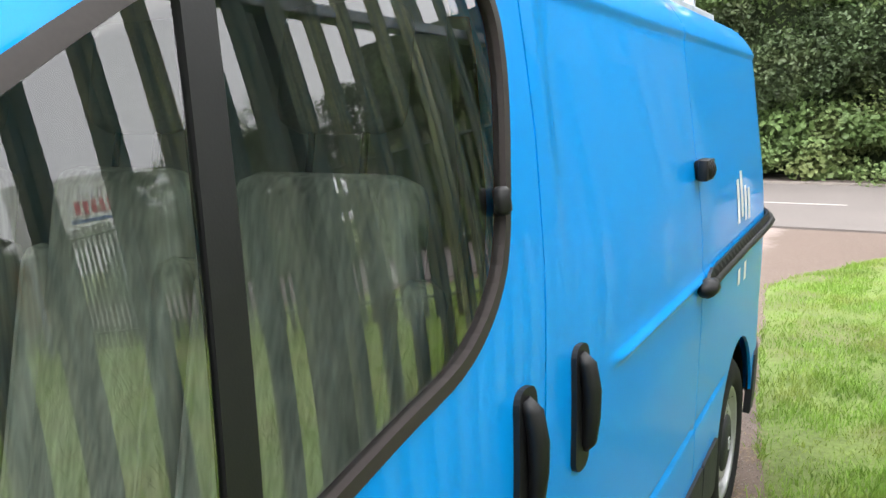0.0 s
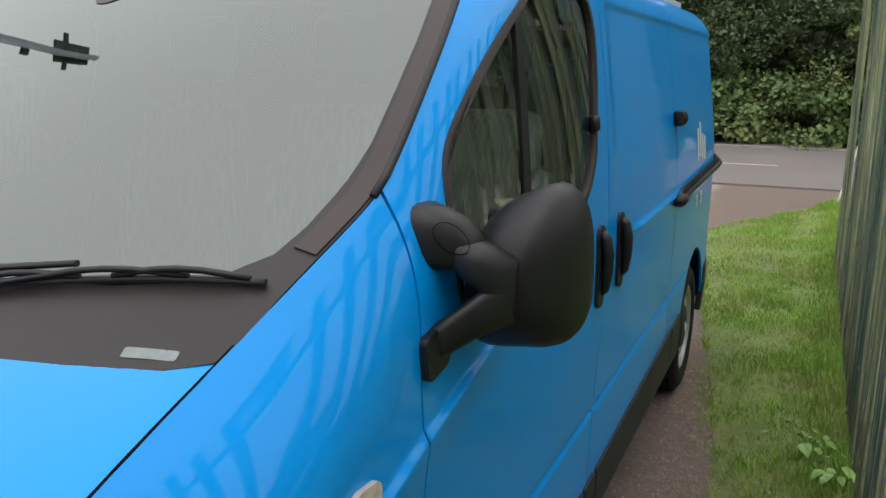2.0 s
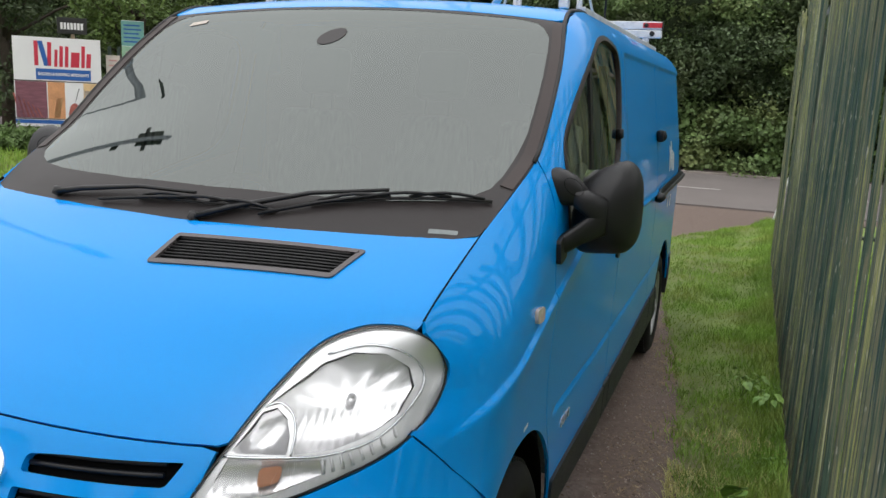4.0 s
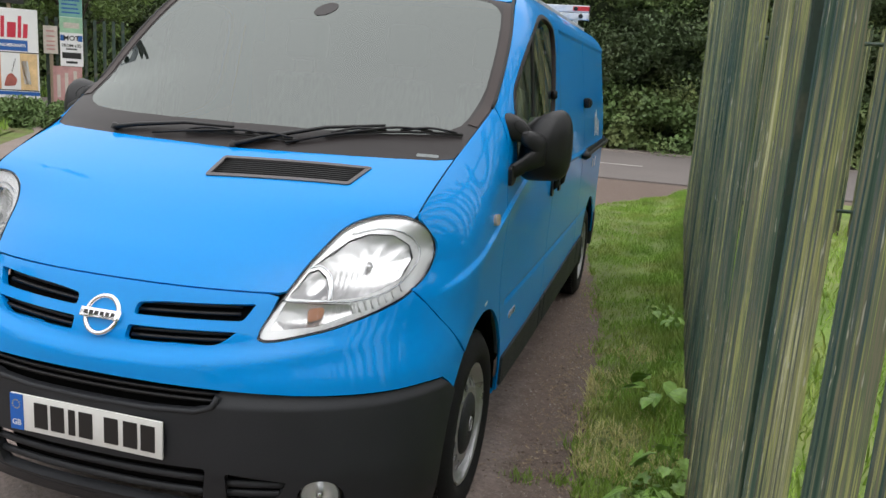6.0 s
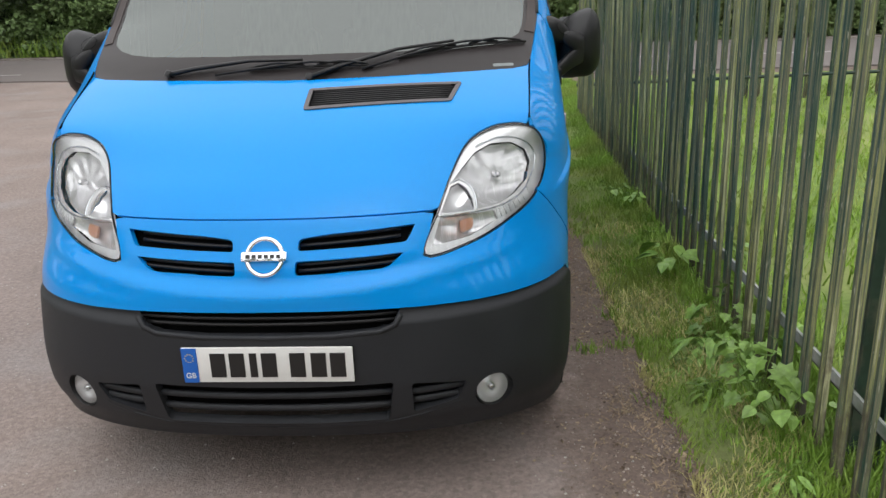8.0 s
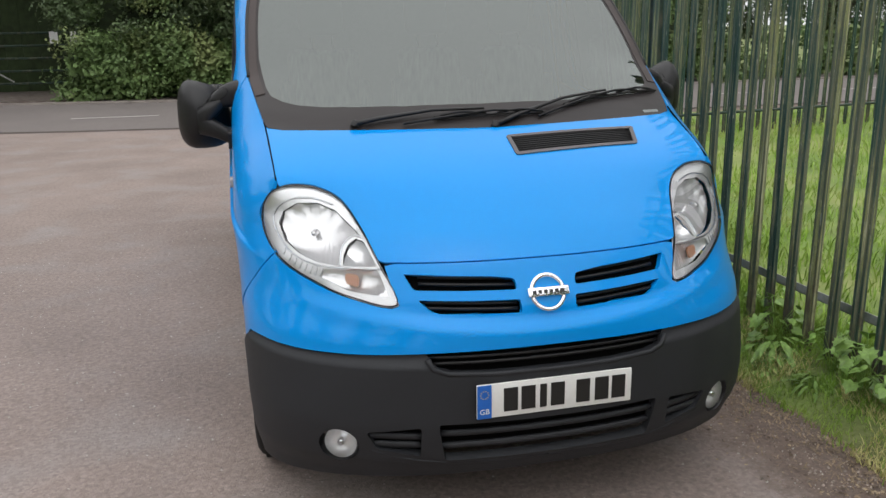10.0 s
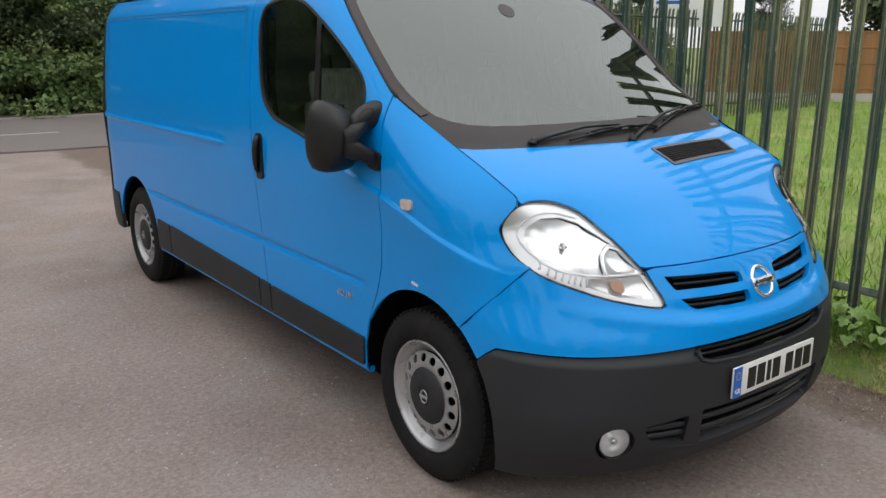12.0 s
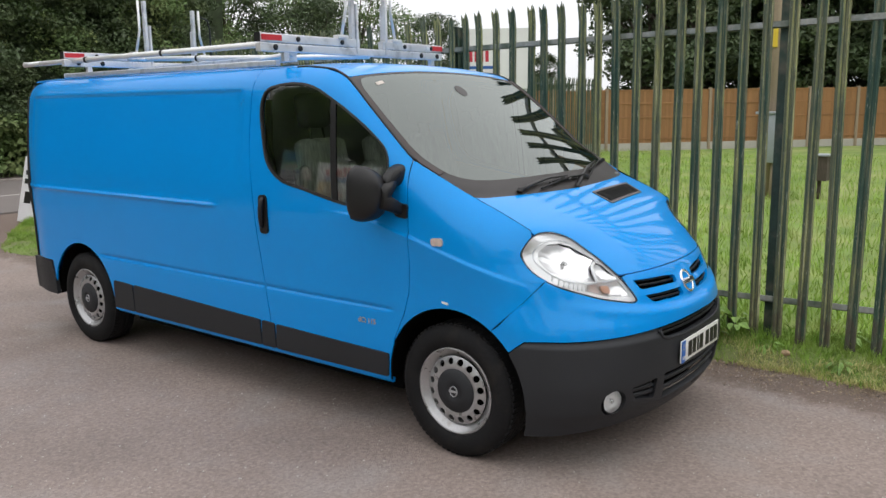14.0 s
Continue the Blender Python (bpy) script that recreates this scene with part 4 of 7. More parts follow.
for k in range(10):
    a = k / 10 * math.tau
    box(bm, (-0.2375 + 0.013 * math.cos(a), -0.0628, 0.536 + 0.013 * math.sin(a)), (-0.2345 + 0.013 * math.cos(a), -0.061, 0.539 + 0.013 * math.sin(a)))
part("star_ring", bm, YELLOW, plate)
lettering("letters", "GB", 0.025, Matrix.Translation((-0.236, -0.0622, 0.480)) @ Matrix.Rotation(radians(90), 4, "X"), PLATE_WHITE, plate, deep=0.0008)

# ---- flanks ----
DOOR_FRONT = [(1.268, 0.300), (1.262, 0.400), (1.222, 0.545), (1.155, 0.680), (1.118, 0.80), (1.104, 0.945), (1.108, 1.06), (1.122, 1.30), (1.137, 1.455)]
DOOR_REAR = [(2.33, 1.9575), (2.338, 1.60), (2.325, 1.40), (2.292, 1.12), (2.245, 0.80), (2.200, 0.51), (2.196, 0.300)]
WINDOW = spline([(2.252, 1.711), (2.229, 1.582), (2.180, 1.421), (2.060, 1.325), (1.870, 1.283), (1.560, 1.222), (1.330, 1.218), (1.275, 1.275), (1.250, 1.42), (1.280, 1.515), (1.378, 1.602), (1.500, 1.685), (1.640, 1.765), (1.820, 1.848), (1.995, 1.874), (2.180, 1.852), (2.240, 1.795)], 5, True)
WING = [(p[0] - 0.005, p[1]) for p in DOOR_FRONT[2:]] + [(1.1335, EDGE(1.1335) - 0.001)]
top_edge = [(y, EDGE(y) - 0.001) for y in (1.11, 1.08, 1.05, 0.98, 0.91, 0.84, 0.77, 0.70, 0.63, 0.56, 0.51, 0.482)]
lamp_rear = [(front(p[0], p[1]) + 0.005, p[1]) for p in LAMP if p[0] > 0.797 and 0.945 < p[1] < 1.140]
lamp_rear.sort(key=lambda p: -p[1])
seam = [(y + 0.0032, z) for y, z in reversed(SEAM)]
WING_LOOP = [Vector(p) for p in WING + top_edge] + [Vector(p) for p in lamp_rear] + [Vector(p) for p in seam] + list(reversed(arch_points(FRONT_AXLE, 30, 124, 16)))
# the door glass is one even curve
grid = [(y, z) for y in np.linspace(1.26, 2.25, 12) for z in np.linspace(1.22, 1.86, 12) if z < EDGE(y) - 0.09]
terms = lambda y, z: (1.0, z, z * z, y, y * z)
glass_fit = np.linalg.lstsq(np.array([terms(y, z) for y, z in grid]), np.array([flank(y, z) for y, z in grid]), rcond=None)[0]
smooth_side = lambda y, z: float(np.dot(glass_fit, terms(y, z)))
CREASE = [(y, SHOULDER(y) + d) for y in np.arange(0.46, 1.82, 0.014) for d in (-0.016, -0.008, -0.004, 0.0005, 0.005, 0.0095, 0.014, 0.021)]
for s in (1, -1):
    flank_s = side_at(s)
    part("wing", sheet(flank_s, WING_LOOP, (), 0.016, crease=CREASE), BLUE, van, "bright blue front wing")
    door_top = [(y, EDGE(y) - 0.003) for y in (1.1395, 1.16, 1.22, 1.30, 1.38, 1.465, 1.55, 1.63, 1.70, 1.80, 1.95, 2.15)]
    DOOR = [Vector(p) for p in DOOR_FRONT + door_top + DOOR_REAR]
    door = part("front_door", sheet(flank_s, DOOR, [WINDOW], 0.022, rows=(0.69,), crease=CREASE), BLUE, van, "bright blue cab door with a deep quarter window")
    part("window_seal", sheet(side_at(s, 0.003), grow_loop(WINDOW, 0.005 if s > 0 else 0.002), [grow_loop(WINDOW, -0.013 if s > 0 else -0.010)], 0.05, depth=0.02), SEAL if s > 0 else RUBBER, door)
    part("door_glass", sheet(lambda y, z: Vector((s * (smooth_side(y, z) - 0.008), y, z)), grow_loop(WINDOW, -0.004), (), 0.06, depth=0), SIDE_GLASS, door, "tinted door window")
    if s > 0:
        bm = bmesh.new()
        tube(bm, [side_at(s, 0.004)(2.186, z) for z in (1.496, 1.502, 1.530, 1.536)], [0.008, 0.013, 0.013, 0.008], 10)
        part("seal_clip", bm, BLACK_PLASTIC, door)
    bm = sheet(side_at(s, -0.004), [(1.612, 1.225), (1.655, 1.235), (1.690, 1.80), (1.650, 1.785)], (), 0.05, depth=0.012)
    part("window_bar", bm, BLACK_PLASTIC, door)
    part("door_gap", ribbon(side_at(s, -0.007), spline([(p[0] - 0.003, p[1]) for p in DOOR_FRONT], 3), 0.02), BLACK_VOID, van)
    part("door_gap", ribbon(side_at(s, -0.007), spline([(p[0] + 0.003, p[1]) for p in DOOR_REAR], 3), 0.02), BLACK_VOID, van)
    # screen pillar rubber
    bm = bmesh.new()
    tube(bm, [Vector((s * (edge_x(y) - 0.002), y, EDGE(y) + 0.001)) for y in np.linspace(1.12, 2.05, 24)], 0.007, 8)
    part("pillar_seal", bm, RUBBER, van)
    # rear part of the flank
    roof_line = lambda ys: [Vector((y, EDGE(y) - 0.004)) for y in ys]
    rear_edge = [(5.150, 1.93), (5.165, 1.80), (5.150, 1.45), (5.120, 1.15), (5.095, 0.90), (5.085, 0.575)]
    arch_r = list(reversed(arch_points(REAR_AXLE, 12, 172, 22)))
    tail = [Vector(p) for p in rear_edge] + [Vector((4.79, 0.575)), Vector((4.765, 0.47))]
    if s < 0:
        loop = [Vector((p[0] + 0.006, p[1])) for p in reversed(DOOR_REAR)] + roof_line((2.5, 3.0, 3.5, 4.0, 4.5, 4.9)) + tail + list(reversed(arch_r)) + [Vector((3.93, 0.300))]
        part("side_panel", sheet(flank_s, loop, (), 0.04, rows=(1.145, 0.69, 1.837)), BLUE, van, "long windowless blue side panel")
    else:
        SLIDE_REAR = [(3.545, 1.9575), (3.550, 1.5), (3.545, 1.1), (3.535, 0.60), (3.53, 0.300)]
        loop = [Vector((p[0] + 0.006, p[1])) for p in reversed(DOOR_REAR)] + roof_line((2.5, 2.8, 3.2)) + [Vector(p) for p in SLIDE_REAR]
        slider = part("sliding_door", sheet(flank_s, loop, (), 0.04, rows=(1.145, 0.69, 1.837)), BLUE, van, "bright blue sliding side door")
        loop = [Vector((p[0] + 0.006, p[1])) for p in reversed(SLIDE_REAR)] + roof_line((3.8, 4.2, 4.6, 4.9)) + tail + list(reversed(arch_r)) + [Vector((3.93, 0.300))]
        part("side_panel", sheet(flank_s, loop, (), 0.04, rows=(1.145, 0.69, 1.837)), BLUE, van, "bright blue rear side panel with the door rail")
        part("door_gap", ribbon(side_at(s, -0.007), spline([(p[0] + 0.003, p[1]) for p in SLIDE_REAR], 3), 0.02), BLACK_VOID, van)
        bm = sheet(side_at(s, 0.018), rounded([(3.50, 1.118), (5.13, 1.150), (5.13, 1.182), (3.62, 1.165), (3.50, 1.150)], 0.01), (), 0.06, depth=0.01)
        rail = part("door_rail", bm, BLACK_PLASTIC, van, "black rail of the sliding door")
        bm = bmesh.new()
        tube(bm, [flank_s(y, 1.120 + 0.02 * (y - 3.5)) + Vector((0.022, 0, 0)) for y in np.linspace(3.52, 5.14, 14)], 0.013, 8)
        part("rail_cover", bm, BLACK_PLASTIC, rail)
        bm = bmesh.new()
        tube(bm, [flank_s(y, 1.125) + Vector((o, 0, 0)) for y, o in ((3.47, 0.004), (3.49, 0.018), (3.54, 0.022), (3.60, 0.018))], [0.012, 0.034, 0.032, 0.020], 10, flat=0.8)
        part("rail_cap", bm, BLACK_PLASTIC, rail)
        bm = bmesh.new()
        for k, r in enumerate((0.030, 0.033, 0.030, 0.033, 0.029)):
            tube(bm, [flank_s(3.515 + k * 0.012, 1.462) + Vector((0.020, 0, 0)), flank_s(3.5245 + k * 0.012, 1.462) + Vector((0.020, 0, 0))], r, 14)
        box(bm, (0.945, 3.495, 1.432), (0.972, 3.60, 1.492), None, 0.004)
        part("door_lock", smooth(bm), BLACK_PLASTIC, van, "black slam lock bolted to the side")
        # peeled white lettering marks, unreadable
        for k, (y, z, h) in enumerate(((4.18, 1.30, 0.16), (4.26, 1.32, 0.17), (4.34, 1.28, 0.13), (4.42, 1.27, 0.12), (4.2, 1.02, 0.06), (4.34, 1.02, 0.07))):
            part("vinyl_mark", sheet(side_at(s, 0.002), [(y, z - h / 2), (y + 0.05, z - h / 2), (y + 0.05, z + h / 2), (y, z + h / 2)], (), 0.05, depth=0), STICKER, van)
    # handles
    for y, front_door in ((2.208, True), (2.455, False)):
        if s < 0 and not front_door:
            continue
        lp = rounded([(y - 0.042, 1.012), (y + 0.030, 1.010), (y + 0.040, 1.236), (y - 0.030, 1.240)], 0.03)
        handle = part("door_handle", sheet(side_at(s, 0.010), lp, (), 0.03, depth=0.02), BLACK_PLASTIC, van, "black door handle in a long oval bezel")
        bm = bmesh.new()
        tube(bm, [side_at(s, o)(y + 0.002 + 0.01 * (k - 3) / 3, z) for k, (z, o) in enumerate(((1.222, 0.008), (1.205, 0.020), (1.16, 0.026), (1.11, 0.024), (1.06, 0.017), (1.045, 0.008)))], [0.012, 0.017, 0.017, 0.016, 0.014, 0.008], 8)
        part("grip", bm, BLACK_PLASTIC, handle)
        bm = bmesh.new()
        lathe(bm, [(0.006, 0.0), (0.006, 0.003), (0, 0.003)], 12, Matrix.Translation(side_at(s, 0.004)(y - 0.004, 1.034)) @ Matrix.Rotation(0 if s > 0 else math.pi, 4, "Z"))
        part("key_barrel", bm, STEEL, handle)
    # sill mouldings
    for y0, y1, t0, t1 in ((1.272, 2.155, 0.448, 0.470), (2.162, 2.285, 0.472, 0.476), (2.292, 3.66, 0.476, 0.515), (3.667, 3.915, 0.512, 0.520)):
        lp = rounded([(y0, 0.318), (y1, 0.318), (y1 - 0.012, t1), (y0 - 0.012 * (y0 < 1.4), t0)], 0.012)
        part("sill_moulding", sheet(side_at(s, 0.010), lp, (), 0.05, depth=0.016), DARK_PLASTIC, van, "charcoal plastic sill moulding")
    bm = bmesh.new()
    tube(bm, [Vector((s * 0.912, y, 0.292)) for y in np.linspace(1.27, 3.93, 10)], 0.016, 8)
    part("sill", bm, BLUE, van)
    # side repeater lamp
    lp = rounded([(0.890, 1.063), (0.954, 1.060), (0.958, 1.094), (0.894, 1.098)], 0.014)
    rep = part("side_lamp", sheet(side_at(s, 0.006), lp, (), 0.02, depth=0.01), AMBER, van, "small pale oval turn repeater")
    part("lens", sheet(side_at(s, 0.010), grow_loop(lp, 0.002), (), 0.02, depth=0.01), REPEATER, rep)
    # engine badge and chipped paint over the arch
    across = side_at(s, 0.002)
    level = (across(1.485, 0.604) - across(1.345, 0.604)).normalized() * s
    rise = (across(1.415, 0.620) - across(1.415, 0.588)).normalized()
    turn = Matrix((level, rise, level.cross(rise))).transposed().to_4x4()
    lettering("badge", "dCi 115", 0.040, Matrix.Translation(across(1.415, 0.604)) @ turn, GREY_MARK, van, "silver grey engine badge", deep=0.002, bold=0.0006)
    part("paint_chip", sheet(side_at(s, 0.001), rounded([(0.862, 0.768), (0.905, 0.772), (0.905, 0.784), (0.862, 0.780)], 0.004), (), 0.02, depth=0), STICKER, van)
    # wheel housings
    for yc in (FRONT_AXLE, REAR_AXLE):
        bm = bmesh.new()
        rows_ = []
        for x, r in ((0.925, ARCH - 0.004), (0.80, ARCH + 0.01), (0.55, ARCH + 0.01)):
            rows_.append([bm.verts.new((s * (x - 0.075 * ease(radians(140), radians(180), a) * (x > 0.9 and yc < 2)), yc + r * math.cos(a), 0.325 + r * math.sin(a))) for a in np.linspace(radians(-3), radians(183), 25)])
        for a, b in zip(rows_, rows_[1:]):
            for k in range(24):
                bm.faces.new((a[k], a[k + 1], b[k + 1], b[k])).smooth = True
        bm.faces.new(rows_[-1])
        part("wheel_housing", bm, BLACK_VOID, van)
    # rear bumper corner and tail strip
    lp = [Vector((4.765, 0.30)), Vector((5.20, 0.30)), Vector((5.20, 0.56)), Vector((4.95, 0.572)), Vector((4.80, 0.560)), Vector((4.770, 0.46))]
    part("rear_bumper", sheet(side_at(s, 0.008), lp, (), 0.04, depth=0.03), DARK_PLASTIC, van, "charcoal rear bumper corner")
    bm = bmesh.new()
    tube(bm, [flank_s(y, z) + Vector((-s * 0.006, 0.010, 0)) for y, z in rear_edge], 0.016, 8)
    part("tail_strip", bm, BLACK_PLASTIC, van)

# tail, roof, underside
bm = bmesh.new()
rows_ = []
for z in (0.30, 0.575, 0.9, 1.15, 1.45, 1.80, 1.95):
    yy = float(np.interp(z, [0.30, 0.575, 0.9, 1.15, 1.45, 1.8, 1.95], [5.10, 5.10, 5.105, 5.13, 5.16, 5.175, 5.15]))
    w = flank(min(yy, 5.15), z) - 0.004
    rows_.append([bm.verts.new((w * math.sin(k * math.pi / 16), yy + 0.045 * math.cos(k * math.pi / 16), z)) for k in range(-8, 9)])
for a, b in zip(rows_, rows_[1:]):
    for k in range(16):
        bm.faces.new((a[k], a[k + 1], b[k + 1], b[k])).smooth = True
part("rear_doors", bm, BLUE, van, "blue rear doors")
roof_half = [(x, 1.668 - 0.022 * (x / 0.77) ** 2) for x in np.linspace(0, 0.77, 10)] + [(edge_x(y) - 0.004, y) for y in np.linspace(1.66, 5.12, 30)] + [(0.70, 5.17), (0.4, 5.19), (0, 5.195)]
part("roof", sheet(crown, mirror_loop(roof_half), (), 0.06), BLUE, van, "bright blue roof with raised edges")
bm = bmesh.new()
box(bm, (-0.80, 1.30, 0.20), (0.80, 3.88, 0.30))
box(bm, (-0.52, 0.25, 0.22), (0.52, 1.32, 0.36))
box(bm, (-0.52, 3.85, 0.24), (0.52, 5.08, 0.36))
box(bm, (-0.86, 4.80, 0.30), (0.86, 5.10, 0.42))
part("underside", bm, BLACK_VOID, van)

# windscreen
side_x = lambda y: edge_x(y) - 0.001
tuck = lambda x, y: crown(x, y) - Vector((0, 0, 0.009 * (1 - ease(0.0, 0.10, y - REAR(abs(x)) + 0.014))))
sc_half = [(x, REAR(x) - 0.014) for x in np.linspace(0, 0.812, 16)] + [(side_x(y), y) for y in np.linspace(0.85, 1.63, 17)] + [(x, 1.664 - 0.022 * (x / 0.77) ** 2) for x in np.linspace(0.76, 0, 10)]
gl_half = [(0, 0.803), (0.3, 0.812), (0.48, 0.832), (0.60, 0.855), (0.69, 0.886), (0.748, 0.925), (0.788, 0.972), (0.803, 1.03), (0.810, 1.10)] + [(side_x(y) - 0.048, y) for y in (1.20, 1.30, 1.40, 1.5, 1.56)] + [(0.745, 1.600), (0.715, 1.622), (0.66, 1.634), (0.3, 1.645), (0, 1.648)]
SC_LOOP, GL_LOOP = mirror_loop(sc_half), mirror_loop(gl_half)
part("screen_border", sheet(tuck, SC_LOOP, [GL_LOOP], 0.045, depth=0.006), FRIT, van, "black scuttle and painted windscreen border")
screen = part("windscreen", sheet(lambda x, y: crown(x, y) - Vector((0, 0, 0.001)), grow_loop(GL_LOOP, 0.002), (), 0.06, depth=0), SCREEN_GLASS, van, "raked windscreen mirroring the pale sky")
screen.visible_shadow = False
for s in (1, -1):
    ys = np.linspace(0.99, 1.63, 14)
    lp = [Vector((s * (edge_x(y) - 0.004), y)) for y in ys] + [Vector((s * (edge_x(y) - 0.040), y)) for y in reversed(ys)]
    part("pillar_trim", sheet(lambda x, y: crown(x, y) + Vector((0, 0, 0.004)), lp, (), 0.04, depth=0.004), PILLAR, van, "brown-grey plastic strip along the windscreen edge")
lp = [Vector((0.012 + 0.046 * math.cos(a) + 0.014 * math.sin(a), 1.485 + 0.046 * math.sin(a))) for a in np.linspace(0, math.tau, 17)[:-1]]
part("mirror_foot", sheet(lambda x, y: crown(x, y) + Vector((0, 0, 0.0012)), lp, (), 0.04, depth=0), FRIT, van, "dark pad of the cab mirror on the screen")
part("screen_label", sheet(lambda x, y: tuck(x, y) + Vector((0, 0, 0.0015)), rounded([(0.690, 0.772), (0.764, 0.790), (0.762, 0.804), (0.688, 0.786)], 0.004), (), 0.04, depth=0), LABEL_GREY, van, "small silver label on the black screen border")

part("screen_label", sheet(lambda x, y: crown(x, y) + Vector((0, 0, 0.0015)), rounded([(-0.655, 1.560), (-0.585, 1.572), (-0.585, 1.592), (-0.655, 1.580)], 0.004), (), 0.04, depth=0), SIGN_PALE, van, "small pale sticker at the screen top")

# wipers
for px, py, tx, ty in ((0.030, 0.692, 0.812, 0.922), (-0.50, 0.738, 0.258, 0.744)):
    lift = lambda x, y, h: crown(x, y) + Vector((0, -0.5 * h, h))
    bm = bmesh.new()
    a, b = Vector((px, py)), Vector((tx, ty))
    arm_end = a.lerp(b, 0.66) + Vector((0, 0.012))
    bend = Vector((0, 0.012))
    tube(bm, [lift(*a, 0.006), lift(*(a.lerp(arm_end, 0.2) + bend * 0.5), 0.013), lift(*(a.lerp(arm_end, 0.6) + bend), 0.020), lift(*arm_end, 0.022)], [0.013, 0.012, 0.009, 0.007], 8, flat=0.7)
    lathe(bm, [(0.0, 0.022), (0.014, 0.019), (0.017, 0.0)], 14, Matrix.Translation(lift(*a, 0.0)) @ Matrix.Rotation(radians(-70), 4, "Y"))
    wiper = part("wiper", bm, BLACK_PLASTIC, van, "black wiper resting on the screen foot")
    bm = bmesh.new()
    tube(bm, [lift(*(a.lerp(b, 0.24) + Vector((0, -0.02))), 0.006), lift(*(a.lerp(b, 0.45) + Vector((0, -0.010))), 0.014), lift(*a.lerp(b, 0.66), 0.020)], 0.005, 6)
    part("lower_arm", bm, BLACK_PLASTIC, wiper)
    bm = bmesh.new()
    s0 = a.lerp(b, 0.40)
    tube(bm, [lift(*s0.lerp(b, k / 10), 0.007) for k in range(11)], 0.0075, 6, flat=0.7)
    part("blade", bm, RUBBER, wiper)
    bm = bmesh.new()
    for f0, f1 in ((0.05, 0.45), (0.55, 0.96), (0.28, 0.78)):
        tube(bm, [lift(*s0.lerp(b, f0 + (f1 - f0) * k / 6), 0.011 + 0.012 * math.sin(k / 6 * math.pi)) for k in range(7)], 0.0050, 6)
    part("yoke", bm, BLACK_PLASTIC, wiper)

# door mirrors
def loft(bm, sections, n=24, power=0.72):
    """A closed form through upright sections: (centre, half depth, half height)."""
    rings = []
    for c, hy, hz in sections:
        ring = []
        for k in range(n):
            a = k / n * math.tau
            u, v = math.copysign(abs(math.cos(a)) ** power, math.cos(a)), math.copysign(abs(math.sin(a)) ** power, math.sin(a))
            ring.append(bm.verts.new((c[0], c[1] + hy * u, c[2] + hz * v)))
        rings.append(ring)
    for a, b in zip(rings, rings[1:]):
        for k in range(n):
            bm.faces.new((a[k], a[(k + 1) % n], b[(k + 1) % n], b[k])).smooth = True
    bm.faces.new(rings[0][::-1])
    bm.faces.new(rings[-1])
    bmesh.ops.recalc_face_normals(bm, faces=bm.faces[:])
    return bm


